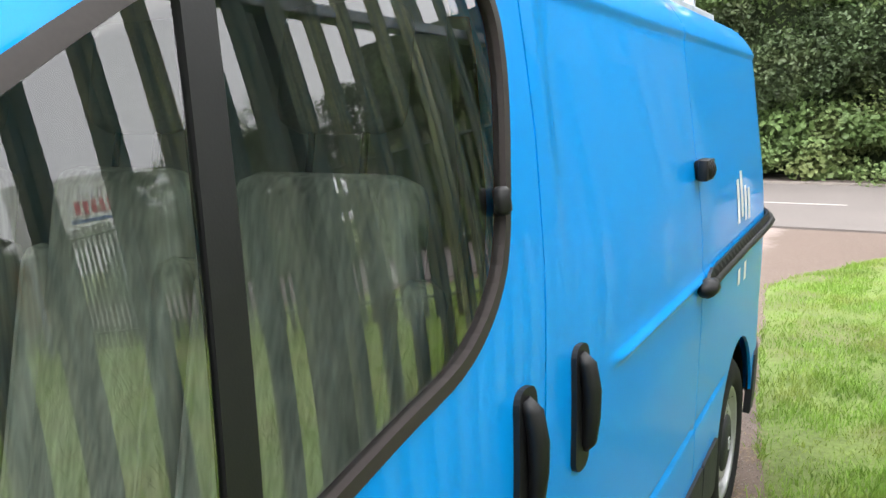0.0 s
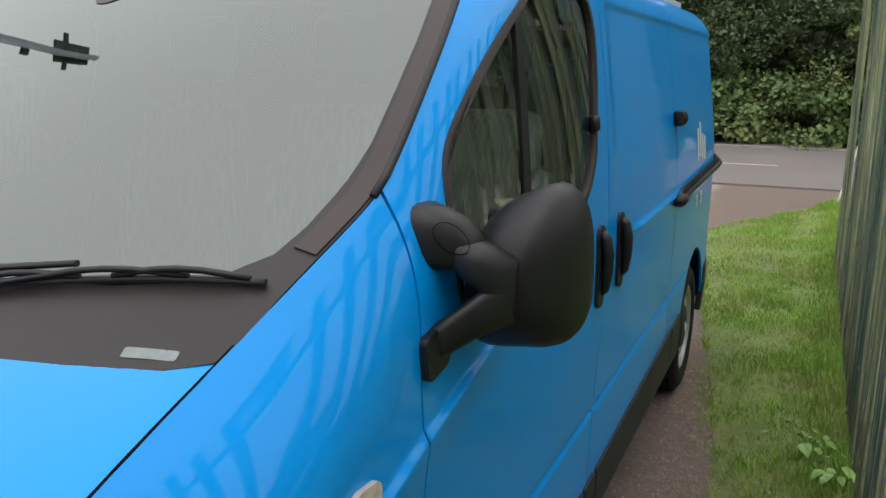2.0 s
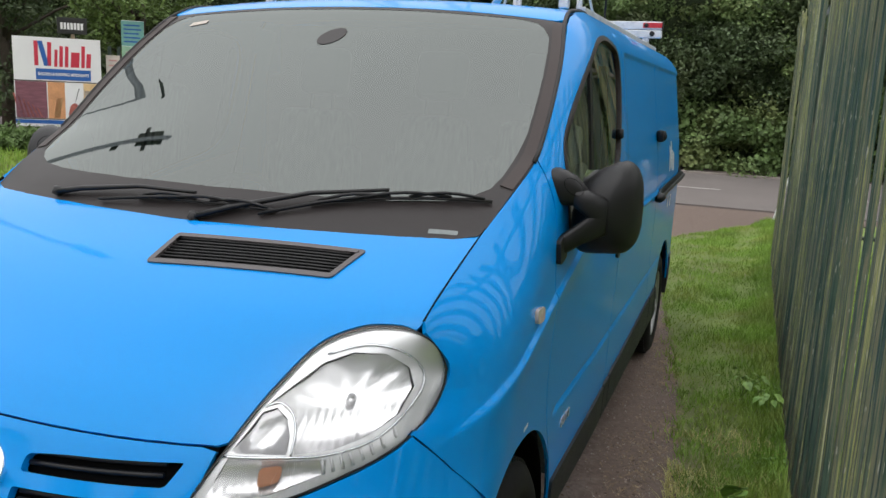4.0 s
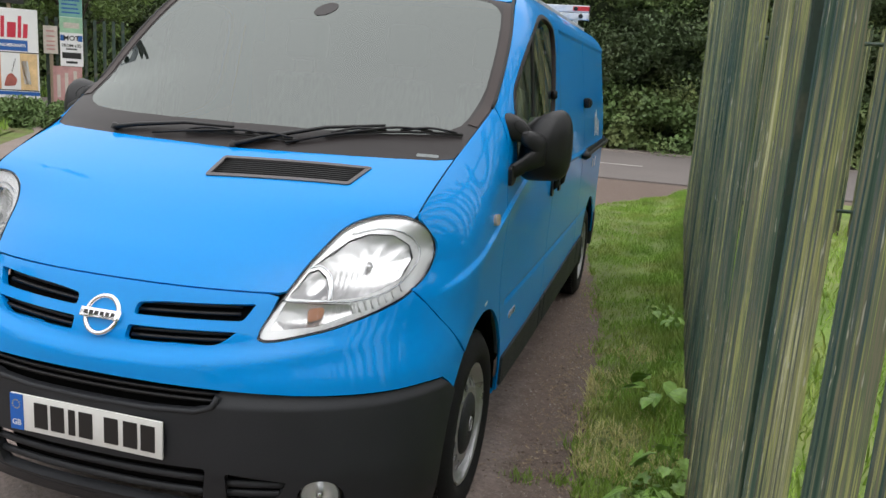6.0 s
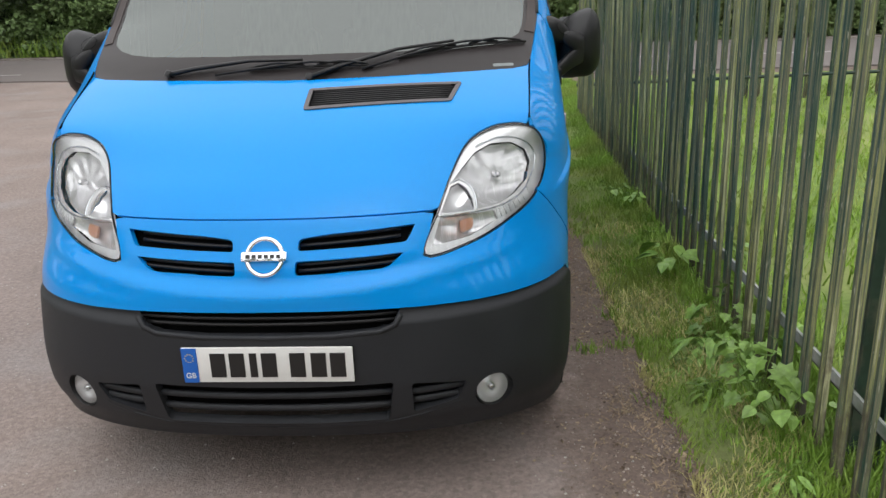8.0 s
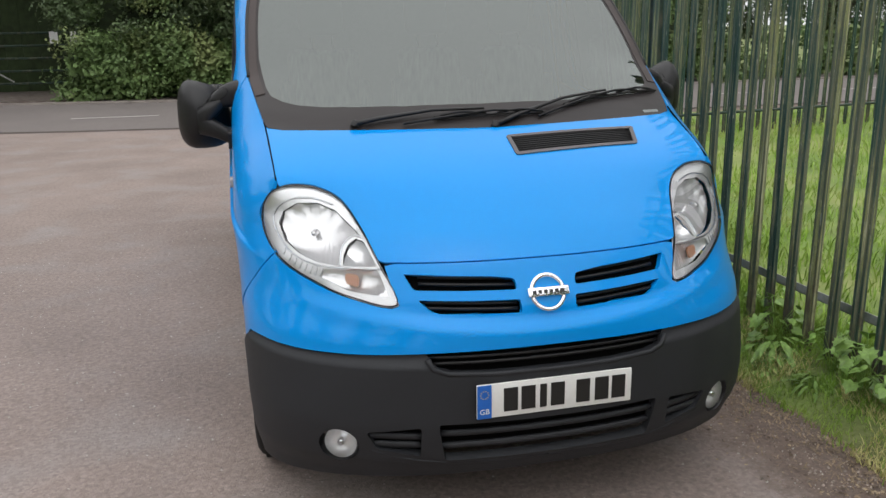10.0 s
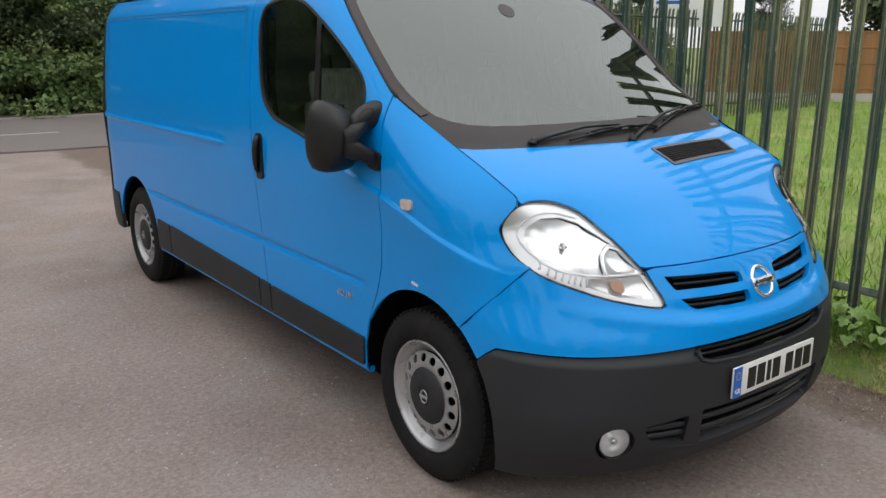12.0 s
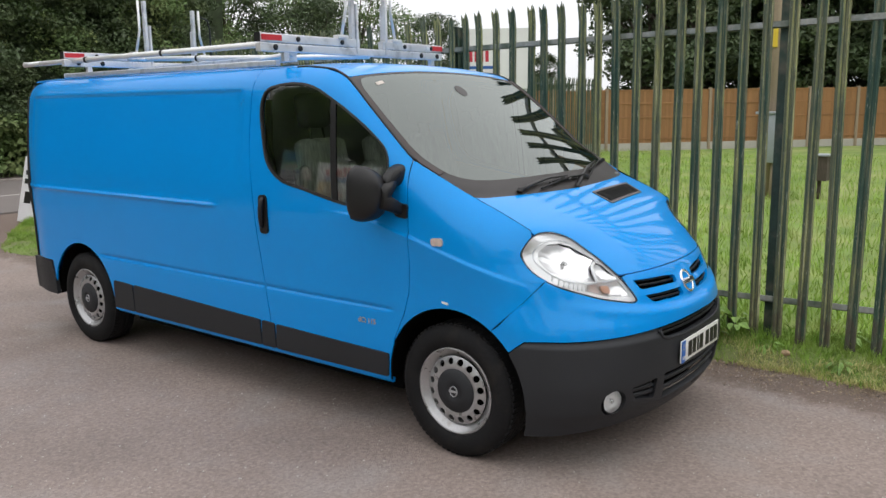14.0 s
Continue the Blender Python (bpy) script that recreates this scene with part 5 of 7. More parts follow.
for s in (1, -1):
    mir = part("door_mirror", sheet(side_at(s, 0.014), rounded([(1.168, 1.358), (1.232, 1.350), (1.238, 1.410), (1.205, 1.432), (1.168, 1.430)], 0.02), (), 0.02, depth=0.02), BLACK_PLASTIC, van, "large black twin-arm door mirror")
    bm = sheet(side_at(s, 0.014), rounded([(1.112, 1.178), (1.185, 1.188), (1.215, 1.235), (1.195, 1.262), (1.108, 1.250)], 0.015), (), 0.02, depth=0.02)
    part("lower_foot", bm, BLACK_PLASTIC, mir)
    bm = bmesh.new()
    loft(bm, [((s * 0.850, 1.200, 1.394), 0.047, 0.054), ((s * 0.920, 1.200, 1.394), 0.047, 0.054), ((s * 0.945, 1.203, 1.390), 0.046, 0.050), ((s * 0.972, 1.213, 1.382), 0.041, 0.043), ((s * 0.998, 1.226, 1.365), 0.033, 0.029), ((s * 1.010, 1.232, 1.358), 0.022, 0.018)])
    arm = part("upper_arm", bm, BLACK_PLASTIC, mir)
    bm = bmesh.new()
    oval = [Vector((s * (0.974 + 0.026 * math.cos(a)), 0, 1.398 + 0.022 * math.sin(a) - 0.45 * 0.026 * math.cos(a))) for a in np.linspace(0, math.tau, 29)]
    tube(bm, [Vector((p.x, 1.1560 + 0.45 * (abs(p.x) - 0.945) + 3.0 * (p.z - 1.388) ** 2, p.z)) for p in oval], 0.0007, 5, False)
    part("cap_line", bm, BLACK_VOID, arm)
    bm = bmesh.new()
    loft(bm, [((s * 0.966, 1.206, 1.362), 0.030, 0.024), ((s * 0.972, 1.206, 1.356), 0.036, 0.031), ((s * 1.004, 1.216, 1.328), 0.041, 0.040), ((s * 1.045, 1.242, 1.298), 0.040, 0.052)])
    part("bracket_arm", bm, BLACK_PLASTIC, mir)
    bm = bmesh.new()
    loft(bm, [((s * 0.925, 1.160, 1.214), 0.030, 0.030), ((s * 0.950, 1.172, 1.226), 0.033, 0.033), ((s * 0.992, 1.204, 1.258), 0.037, 0.038), ((s * 1.042, 1.240, 1.290), 0.040, 0.050)])
    part("bracket_arm", bm, BLACK_PLASTIC, mir)
    # head: a rounded shell, deeper in the middle
    bm = bmesh.new()
    rings = []
    prof = ((0.0, 0.0), (0.35, 0.010), (0.62, 0.026), (0.82, 0.050), (0.95, 0.082), (1.0, 0.112), (1.0, 0.140), (0.96, 0.152))
    cx, cz, hw, hh = 1.037, 1.313, 0.091, 0.143
    for f, d in prof:
        ring = []
        for k in range(32):
            a = k / 32 * math.tau
            c_, s_ = math.cos(a), math.sin(a)
            u = math.copysign(abs(c_) ** 0.60, c_)
            v = math.copysign(abs(s_) ** 0.62, s_)
            wide = hw * (1 - 0.10 * v - 0.05 * v * v) if u > 0 else hw * (1 - 0.12 * v * (v > 0))
            x = cx + f * wide * u + 0.006 * v * f
            z = cz + f * hh * v + 0.030 * f * (u - 0.3) * max(0.0, v) * (u < 0.3)
            ring.append(bm.verts.new((s * x, 1.196 + d + 0.035 * (x - 0.96) / 0.18, z)))
            if f == 0.0:
                break
        rings.append(ring)
    for a, b in zip(rings, rings[1:]):
        for k in range(32):
            q = list(dict.fromkeys([a[k % len(a)], a[(k + 1) % 32 % len(a)], b[(k + 1) % 32], b[k]]))
            bm.faces.new(q).smooth = True
    bm.faces.new(rings[-1])
    bmesh.ops.recalc_face_normals(bm, faces=bm.faces[:])
    head = part("mirror_head", bm, BLACK_PLASTIC, mir)
    bm = bmesh.new()
    tmp = [bm.verts.new((s * (cx - 0.004 + 0.074 * u), 1.3495 + 0.035 * (cx - 0.004 + 0.074 * u - 0.96) / 0.18, cz - 0.006 + 0.122 * v)) for u, v in ((-0.9, -1), (0.9, -1), (1, -0.8), (1, 0.8), (0.9, 1), (-0.9, 1), (-1, 0.8), (-1, -0.8))]
    bm.faces.new(tmp)
    part("mirror_glass", bm, CHROME, head)

# the mirrors are not folded out alike: the driver's stands further out and forward
for ob in [o for o in van.children_recursive if o.name.split(".")[0] in ("mirror_head", "mirror_glass", "upper_arm", "bracket_arm", "cap_line")]:
    if min(v.co.x for v in ob.data.vertices) < -0.8:
        for v in ob.data.vertices:
            k = ease(0.92, 1.06, -v.co.x)
            v.co += Vector((-0.036, -0.046, -0.004)) * k
    elif ob.name.split(".")[0] not in ("upper_arm", "cap_line"):
        for v in ob.data.vertices:
            v.co += Vector((0.020, 0.010, 0.016)) * ease(0.93, 1.03, v.co.x)

# wheels
TREAD = [(0.200, 0.02), (0.222, 0.002), (0.236, -0.012), (0.265, -0.022), (0.305, -0.016), (0.329, -0.001), (0.341, 0.022), (0.344, 0.05), (0.344, 0.145), (0.340, 0.170), (0.322, 0.190), (0.262, 0.205), (0.205, 0.185)]


def wheel(yc, s):
    flip = Matrix.Translation((s * 0.924, yc, 0.320)) @ (Matrix.Identity(4) if s > 0 else Matrix.Rotation(math.pi, 4, "Z"))
    m = flip @ Matrix.Diagonal((-1, 1, 1, 1))
    bm = bmesh.new()
    lathe(bm, TREAD, 56, m)
    for k in range(72):
        a = k / 72 * math.tau
        for x0, x1, da in ((0.012, 0.058, 0.0), (0.142, 0.176, 0.04)):
            mm = m @ Matrix.Rotation(a + da, 4, "X")
            box(bm, (x0, -0.0095, 0.334), (x1, 0.0095, 0.3465), mm)
    for x in (0.085, 0.12):
        lathe(bm, [(0.342, x - 0.012), (0.3465, x - 0.010), (0.3465, x + 0.010), (0.342, x + 0.012)], 56, m)
    bmesh.ops.recalc_face_normals(bm, faces=bm.faces[:])
    w = part("wheel", bm, TYRE, van, "black tyre on a silver steel wheel")
    # steel disc with round holes
    outer = [Vector((0.178 * math.cos(a), 0.178 * math.sin(a))) for a in np.linspace(0, math.tau, 65)[:-1]]
    holes = []
    for k in range(16):
        a = (k + 0.5) / 16 * math.tau
        holes.append([Vector((0.153 * math.cos(a) + 0.0180 * math.cos(b), 0.153 * math.sin(a) + 0.0180 * math.sin(b))) for b in np.linspace(0, math.tau, 13)[:-1]])
    centre = [Vector((0.09 * math.cos(a), 0.09 * math.sin(a))) for a in np.linspace(0, math.tau, 41)[:-1]]
    dish = table((0.08, 0.018), (0.115, 0.003), (0.140, 0.001), (0.165, 0.010), (0.19, 0.024), soft=0.02)
    bm = sheet(lambda u, v: m @ Vector((dish(math.hypot(u, v)), u, v)), outer, holes + [centre], 0.02, depth=0.006, outward=m @ Vector((0.3, 0, 0)))
    part("wheel_disc", bm, STEEL, w, "silver steel disc with sixteen round holes")
    bm = bmesh.new()
    lathe(bm, [(0.222, 0.006), (0.226, -0.004), (0.219, -0.008), (0.212, 0.0), (0.205, 0.012), (0.198, 0.014), (0.192, 0.026), (0.178, 0.029), (0.178, 0.12)], 56, m)
    part("rim", smooth(bm, 50), STEEL, w)
    bm = bmesh.new()
    lathe(bm, [(0.118, 0.024), (0.116, 0.006), (0.108, -0.004), (0.060, -0.012), (0.036, -0.014), (0.034, -0.011), (0, -0.012)], 48, m)
    cap_ = part("hub_cap", smooth(bm, 40), DARK_PLASTIC, w, "dark grey hub cap with a small ring mark")
    bm = bmesh.new()
    tube(bm, [m @ Vector((-0.013, 0.022 * math.cos(a), 0.026 * math.sin(a))) for a in np.linspace(0, math.tau, 25)], 0.0028, 6, False)
    box(bm, (-0.016, -0.026, -0.005), (-0.012, 0.026, 0.005), m)
    part("cap_mark", bm, GREY_MARK, cap_)
    bm = bmesh.new()
    lathe(bm, [(0.19, 0.09), (0, 0.09)], 24, m)
    part("brake", bm, BLACK_VOID, w)


for s in (1, -1):
    wheel(FRONT_AXLE, s)
    wheel(REAR_AXLE, s)

# ---- cab ----
bm = bmesh.new()
box(bm, (-0.88, 2.44, 0.45), (0.88, 2.47, 1.70))
box(bm, (-0.80, 2.44, 1.70), (0.80, 2.47, 1.93))
part("bulkhead", bm, BULKHEAD, van, "grey bulkhead behind the seats")
bm = bmesh.new()
box(bm, (-0.88, 1.31, 0.42), (0.88, 2.44, 0.46))
part("cab_floor", bm, TRIM, van)
bm = sheet(lambda x, y: crown(x, y) - Vector((0, 0, 0.035)), [(-0.76, 1.64), (0.76, 1.64), (0.76, 2.44), (-0.76, 2.44)], (), 0.1, depth=0, flip=True)
part("headlining", bm, LINING, van)
for s in (1, -1):
    bm = sheet(side_at(s, -0.045), [(1.30, 0.45), (2.30, 0.45), (2.30, 1.33), (2.0, 1.28), (1.55, 1.205), (1.28, 1.19), (1.10, 1.28), (1.10, 0.82), (1.22, 0.64)], (), 0.06, depth=0.02, flip=True)
    part("door_trim", bm, BULKHEAD, van)
    bm = bmesh.new()
    tube(bm, [side_at(s, -0.05)(2.33, z) for z in np.linspace(0.5, 1.9, 8)], 0.05, 8)
    part("belt_pillar", bm, BLUE, van)
    bm = bmesh.new()
    tube(bm, [side_at(s, -0.07)(y, z) for y, z in ((2.27, 1.78), (2.24, 1.5), (2.15, 1.15), (2.05, 0.82))], 0.022, 6, flat=0.15)
    part("seat_belt", bm, RUBBER, van)
for s in (1, -1):
    bm = sheet(side_at(s, -0.03), [(0.72, 0.95), (1.34, 0.95), (1.34, 1.20), (1.24, 1.24), (1.14, 1.42), (1.05, 1.38), (0.85, 1.28), (0.72, 1.20)], (), 0.06, depth=0, flip=True)
    part("cab_side", bm, TRIM, van)
# dashboard
bm = bmesh.new()
rows_ = []
for y, z in ((0.68, 1.20), (0.86, 1.27), (1.0, 1.285), (1.18, 1.27), (1.30, 1.22), (1.36, 1.12), (1.35, 0.98), (1.33, 0.86), (1.31, 0.78)):
    rows_.append([bm.verts.new((x, y + 0.03 * math.cos(x * 2.5), z + 0.02 * math.cos(x * 6))) for x in np.linspace(-1, 1, 21) * (0.72 if y < 0.95 else 0.86)])
for a, b in zip(rows_, rows_[1:]):
    for k in range(20):
        bm.faces.new((a[k], a[k + 1], b[k + 1], b[k])).smooth = True
part("dashboard", bm, TRIM, van, "dark grey dashboard")
bm = bmesh.new()
wm = Matrix.Translation((-0.40, 1.42, 1.17)) @ Matrix.Rotation(radians(38), 4, "X")
tube(bm, [wm @ Vector((0.19 * math.cos(a), 0.19 * math.sin(a), 0)) for a in np.linspace(0, math.tau, 33)], 0.015, 8, False)
for a in (radians(0), radians(180), radians(270)):
    tube(bm, [wm @ Vector((0.19 * math.cos(a), 0.19 * math.sin(a), 0)), wm @ Vector((0.03 * math.cos(a), 0.03 * math.sin(a), -0.02))], 0.016, 6)
lathe(bm, [(0, 0.02), (0.06, 0.015), (0.07, -0.02), (0.03, -0.2)], 18, wm @ Matrix.Rotation(radians(-90), 4, "Y"))
part("steering_wheel", bm, TRIM, van)


def cushion(bm, lo, hi, lean=0.0, r=0.05, pivot=None):
    m = Matrix.Translation(pivot) @ Matrix.Rotation(radians(lean), 4, "X") @ Matrix.Translation(-Vector(pivot)) if pivot else None
    box(bm, lo, hi, m, r)
    return smooth(bm, 60)


for x0, x1 in ((-0.70, -0.22), (-0.10, 0.34), (0.37, 0.83)):
    piv = (0, 2.08, 0.86)
    bm = cushion(bmesh.new(), (x0, 1.58, 0.74), (x1, 2.12, 0.90), -4, 0.045, piv)
    seat = part("cab_seat", bm, SEAT, van, "grey striped cloth cab seat")
    bm = cushion(bmesh.new(), (x0 + 0.05, 2.04, 0.86), (x1 - 0.05, 2.16, 1.56), -12, 0.045, piv)
    part("backrest", bm, SEAT, seat)
    for a, b in ((x0, x0 + 0.07), (x1 - 0.07, x1)):
        part("bolster", cushion(bmesh.new(), (a, 2.02, 0.86), (b, 2.15, 1.40), -12, 0.04, piv), SEAT, seat)
    xm = (x0 + x1) / 2
    head = part("headrest", cushion(bmesh.new(), (xm - 0.12, 2.065, 1.63), (xm + 0.12, 2.16, 1.85), -12, 0.04, piv), SEAT_SIDE, seat)
    bm = bmesh.new()
    lean = Matrix.Translation(piv) @ Matrix.Rotation(radians(-12), 4, "X") @ Matrix.Translation(-Vector(piv))
    for d in (-0.055, 0.055):
        tube(bm, [lean @ Vector((xm + d, 2.11, 1.52)), lean @ Vector((xm + d, 2.11, 1.67))], 0.007, 6)
    part("headrest_post", bm, BLACK_PLASTIC, head)
    bm = cushion(bmesh.new(), (x0 + 0.04, 1.64, 0.46), (x1 - 0.04, 2.1, 0.76), 0, 0.02)
    part("seat_base", bm, TRIM, seat)
bm = bmesh.new()
box(bm, (0.335, 1.97, 0.93), (0.365, 2.01, 1.00), None, 0.006)
part("belt_buckle", bm, RED_TAPE, van, "red seat belt buckle")

# ---- ground ----
def wavy(pts, amp=0.03, step=0.12):
    """A closed plan with an uneven outline."""
    loop = resample([Vector(p) for p in pts], step)
    return [p + Vector((noise.noise((p[0] * 1.7, p[1] * 1.7, 3)), noise.noise((p[0] * 1.7, p[1] * 1.7, 9)))) * amp * 2 for p in loop]


def turf_height(x, y):
    rise = ease(0.0, 0.16, x - float(np.interp(y, [p[1] for p in TURF_EDGE], [p[0] for p in TURF_EDGE])))
    return -0.024 + 0.035 * rise + 0.05 * ease(1.35, 1.75, x) * rise + rise * (0.02 * noise.noise((x * 1.3, y * 1.3, 0)) + 0.010 * noise.noise((x * 5, y * 5, 2)))


bm = bmesh.new()
rings = (0, 30, 80, 200, 600, 1500)
gv = {}
for i, r in enumerate(rings):
    for k in range(36):
        a = k / 36 * math.tau
        gv[i, k] = bm.verts.new((r * math.cos(a) if r else 0, r * math.sin(a) if r else 0, -0.05)) if r or k == 0 else gv[0, 0]
for i in range(len(rings) - 1):
    for k in range(36):
        q = list(dict.fromkeys([gv[i, k], gv[i + 1, k], gv[i + 1, (k + 1) % 36], gv[i, (k + 1) % 36]]))
        bm.faces.new(q)
tagged(part("ground", bm, SOIL_GRASS), "rough green ground reaching the horizon", "ground", kind="structure")

TURF_EDGE = [(1.34, -9), (1.37, -0.75), (1.39, -0.2), (1.37, 0.2), (1.35, 0.7), (1.33, 1.3), (1.29, 2.4), (1.19, 3.7), (1.05, 4.6), (0.88, 5.8), (0.52, 9.0), (0.62, 9.4), (0.92, 9.9), (1.5, 10.95), (3.2, 11.9)]
DRIVE = [(-7.0, -30)] + [(1.55, -30)] + [(x + 0.14, y) for x, y in TURF_EDGE] + [(60, 12.2), (60, 13.0), (0, 13.0), (-4, 13.5), (-9, 14.4), (-60, 14.7), (-60, 13.4), (-12.5, 13.2), (-10.6, 11.3), (-8.7, 8.1), (-7.4, 6.6), (-7.0, 3)]
bm = bmesh.new()
slab(bm, [Vector(p) for p in DRIVE], -0.045, -0.0262)
tagged(part("drive", bm, ASPHALT), "worn grey-brown asphalt drive with grit along its edge", "drive", kind="structure")
far_side = lambda x: -1.0 * ease(-9.0, -2.0, x)
bm = bmesh.new()
slab(bm, [Vector(p) for p in [(-60, 14.6), (-9, 14.3), (-4, 13.4), (0, 12.9), (60, 12.9), (60, 19.3)] + [(x, 20.3 + far_side(x)) for x in (0, -2, -3, -4, -5, -6, -7, -8, -9, -12)] + [(-60, 20.3)]], -0.04, 0.004)
road = tagged(part("road", bm, ROAD_GREY), "grey asphalt road crossing behind the drive", "road", kind="structure")
for k in range(-9, 8):
    bm = bmesh.new()
    box(bm, (k * 3.6 - 0.80, 15.70, 0.004), (k * 3.6 + 0.92, 15.78, 0.008))
    part("road_line", bm, LINE_PAINT, road)
bm = bmesh.new()
for k in range(-40, 40):
    box(bm, (k * 0.92, 20.3 + far_side(k * 0.92 + 0.46), -0.05), (k * 0.92 + 0.91, 20.42 + far_side(k * 0.92 + 0.46), 0.05), None, 0.012)
tagged(part("kerb", bm, KERB_STONE), "low pale concrete kerb under the hedge", "kerb", kind="structure")
bm = bmesh.new()
slab(bm, [Vector(p) for p in [(60, 19.42), (0, 19.42)] + [(x, 20.42 + far_side(x)) for x in (-2, -3, -4, -5, -6, -7, -8, -9)] + [(-60, 20.42), (-60, 21.5), (60, 21.5)]], -0.05, 0.035)
tagged(part("far_verge", bm, DIRT), "bare brown earth at the foot of the hedge", "verge", kind="structure")
random.seed(12)
bm = bmesh.new()
for _ in range(5200):
    x, y = random.uniform(-5.5, 1.2), -2.8 + 8 * random.random() ** 1.3
    r = 0.0018 + 0.0055 * random.random() ** 2
    c = Vector((x, y, -0.0262 + r * 0.3))
    vs = [bm.verts.new(c + Vector((r * math.cos(a + r * 900), r * 0.7 * math.sin(a + r * 900), -r * 0.4))) for a in (0, 1.5, 3.0, 4.6)]
    top = bm.verts.new(c + Vector((0, 0, r * 0.7)))
    for k in range(4):
        bm.faces.new((vs[k], vs[(k + 1) % 4], top))
tagged(part("chippings", bm, CONCRETE), "small pale loose chippings on the asphalt", "chippings", kind="stuff")
random.seed(11)
bm = bmesh.new()
for _ in range(8000):
    y = random.uniform(-2.5, 9)
    e = float(np.interp(y, [p[1] for p in TURF_EDGE], [p[0] for p in TURF_EDGE]))
    x = e - abs(random.gauss(0, 0.24)) + 0.02
    r = 0.0022 + 0.008 * random.random() ** 2.6
    c = Vector((x, y, -0.0262 + r * 0.4))
    vs = [bm.verts.new(c + Vector((r * math.cos(a + r * 300), r * 0.8 * math.sin(a + r * 300), -r * 0.5))) for a in (0, 1.6, 3.1, 4.7)]
    top = bm.verts.new(c + Vector((0, 0, r * 0.7)))
    for k in range(4):
        bm.faces.new((vs[k], vs[(k + 1) % 4], top))
tagged(part("grit", bm, GRIT), "loose grit and small stones along the drive edge", "grit", kind="stuff")
bm = bmesh.new()
for _ in range(9000):
    y = -2.6 + 8 * random.random() ** 1.5
    e = float(np.interp(y, [p[1] for p in TURF_EDGE], [p[0] for p in TURF_EDGE]))
    x = e - random.gauss(0.03, 0.13)
    if noise.noise((x * 3.2, y * 3.2, 17)) < -0.12:
        continue
    a, l = random.uniform(0, 3.14), 0.008 + 0.040 * random.random() ** 2
    d = Vector((math.cos(a), math.sin(a), 0))
    n = Vector((-d.y, d.x, 0)) * random.choice((0.0010, 0.0014, 0.0018, 0.0028))
    c = Vector((x, y, -0.0245 + 0.006 * random.random()))
    bm.faces.new([bm.verts.new(c + q) for q in (-d * l / 2 - n, d * l / 2 - n + Vector((0, 0, 0.006)), d * l / 2 + n + Vector((0, 0, 0.006)), -d * l / 2 + n)])
tagged(part("dry_litter", bm, STRAW), "dry straw and twigs on the drive edge", "litter", kind="stuff")


bm = bmesh.new()
for _ in range(9000):
    y = -2.6 + 5.5 * random.random() ** 1.3
    e = float(np.interp(y, [p[1] for p in TURF_EDGE], [p[0] for p in TURF_EDGE]))
    x = e - abs(random.gauss(0, 0.20)) + 0.06
    if noise.noise((x * 2.6, y * 2.6, 23)) < -0.05:
        continue
    a, r = random.uniform(0, 6.28), 0.0028 + 0.010 * random.random() ** 2
    c = Vector((x, y, -0.022 + 0.06 * max(0.0, x - e)))
    d, n = Vector((math.cos(a), math.sin(a), random.uniform(-0.2, 0.35))) * r, Vector((-math.sin(a), math.cos(a), random.uniform(-0.2, 0.5))) * r * 0.6
    bm.faces.new([bm.verts.new(c + q) for q in (-d, n, d, -n)])
tagged(part("fallen_leaves", bm, LEAF_LITTER), "small brown fallen leaves along the drive edge", "leaf litter", kind="stuff")


def turf(name, loop, label, step=0.22, height=turf_height, material=SOIL_GRASS):
    bm = sheet(lambda x, y: Vector((x, y, height(x, y))), loop, (), step, depth=0.0, outward=Vector((0, 0, -50)))
    return tagged(part(name, bm, material), label, "turf", kind="structure")


turf("turf_strip", wavy(TURF_EDGE + [(3.2, 11.9), (2.2, 10.2), (1.95, 9.5), (1.95, -9)], 0.03, 0.15), "long green grass strip along the fence")
turf("field", [(1.95, -60), (60, -60), (60, 11.8), (3.2, 11.8), (2.2, 10.2), (1.95, 9.5)], "open grass field behind the steel fence", 2.5, lambda x, y: 0.04 + 0.015 * noise.noise((x * 0.3, y * 0.3, 0)), FIELD_TURF)
turf("left_verge", [(-7.5, 3), (-7.9, 6.6), (-9.2, 8.2), (-11.1, 11.3), (-13, 12.8), (-40, 13.0), (-40, -10), (-7.3, -10)], "grass verge beside the drive", 1.2, lambda x, y: -0.021)


def blades(name, spots, material, label, lo, hi, width, seed=3, lean=0.5):
    """Grass: one bent, tapered blade a spot."""
    rnd = random.Random(seed)
    verts, faces = [], []
    for x, y, z, f in spots:
        h = rnd.uniform(lo, hi) * f
        a = rnd.uniform(0, math.tau)
        b = rnd.uniform(0, math.tau)
        dx, dy = math.cos(b) * h * lean * rnd.random(), math.sin(b) * h * lean * rnd.random()
        wx, wy = math.cos(a) * width, math.sin(a) * width
        k = len(verts)
        verts += [(x - wx, y - wy, z), (x + wx, y + wy, z), (x + dx * 0.45 - wx * 0.7, y + dy * 0.45 - wy * 0.7, z + h * 0.6), (x + dx * 0.45 + wx * 0.7, y + dy * 0.45 + wy * 0.7, z + h * 0.6), (x + dx, y + dy, z + h * 0.95)]
        faces += [(k, k + 1, k + 3, k + 2), (k + 2, k + 3, k + 4)]
    me = bpy.data.meshes.new(name)
    me.from_pydata(verts, [], faces)
    me.materials.append(material)
    return tagged(new(name, me), label, "grass", kind="stuff")


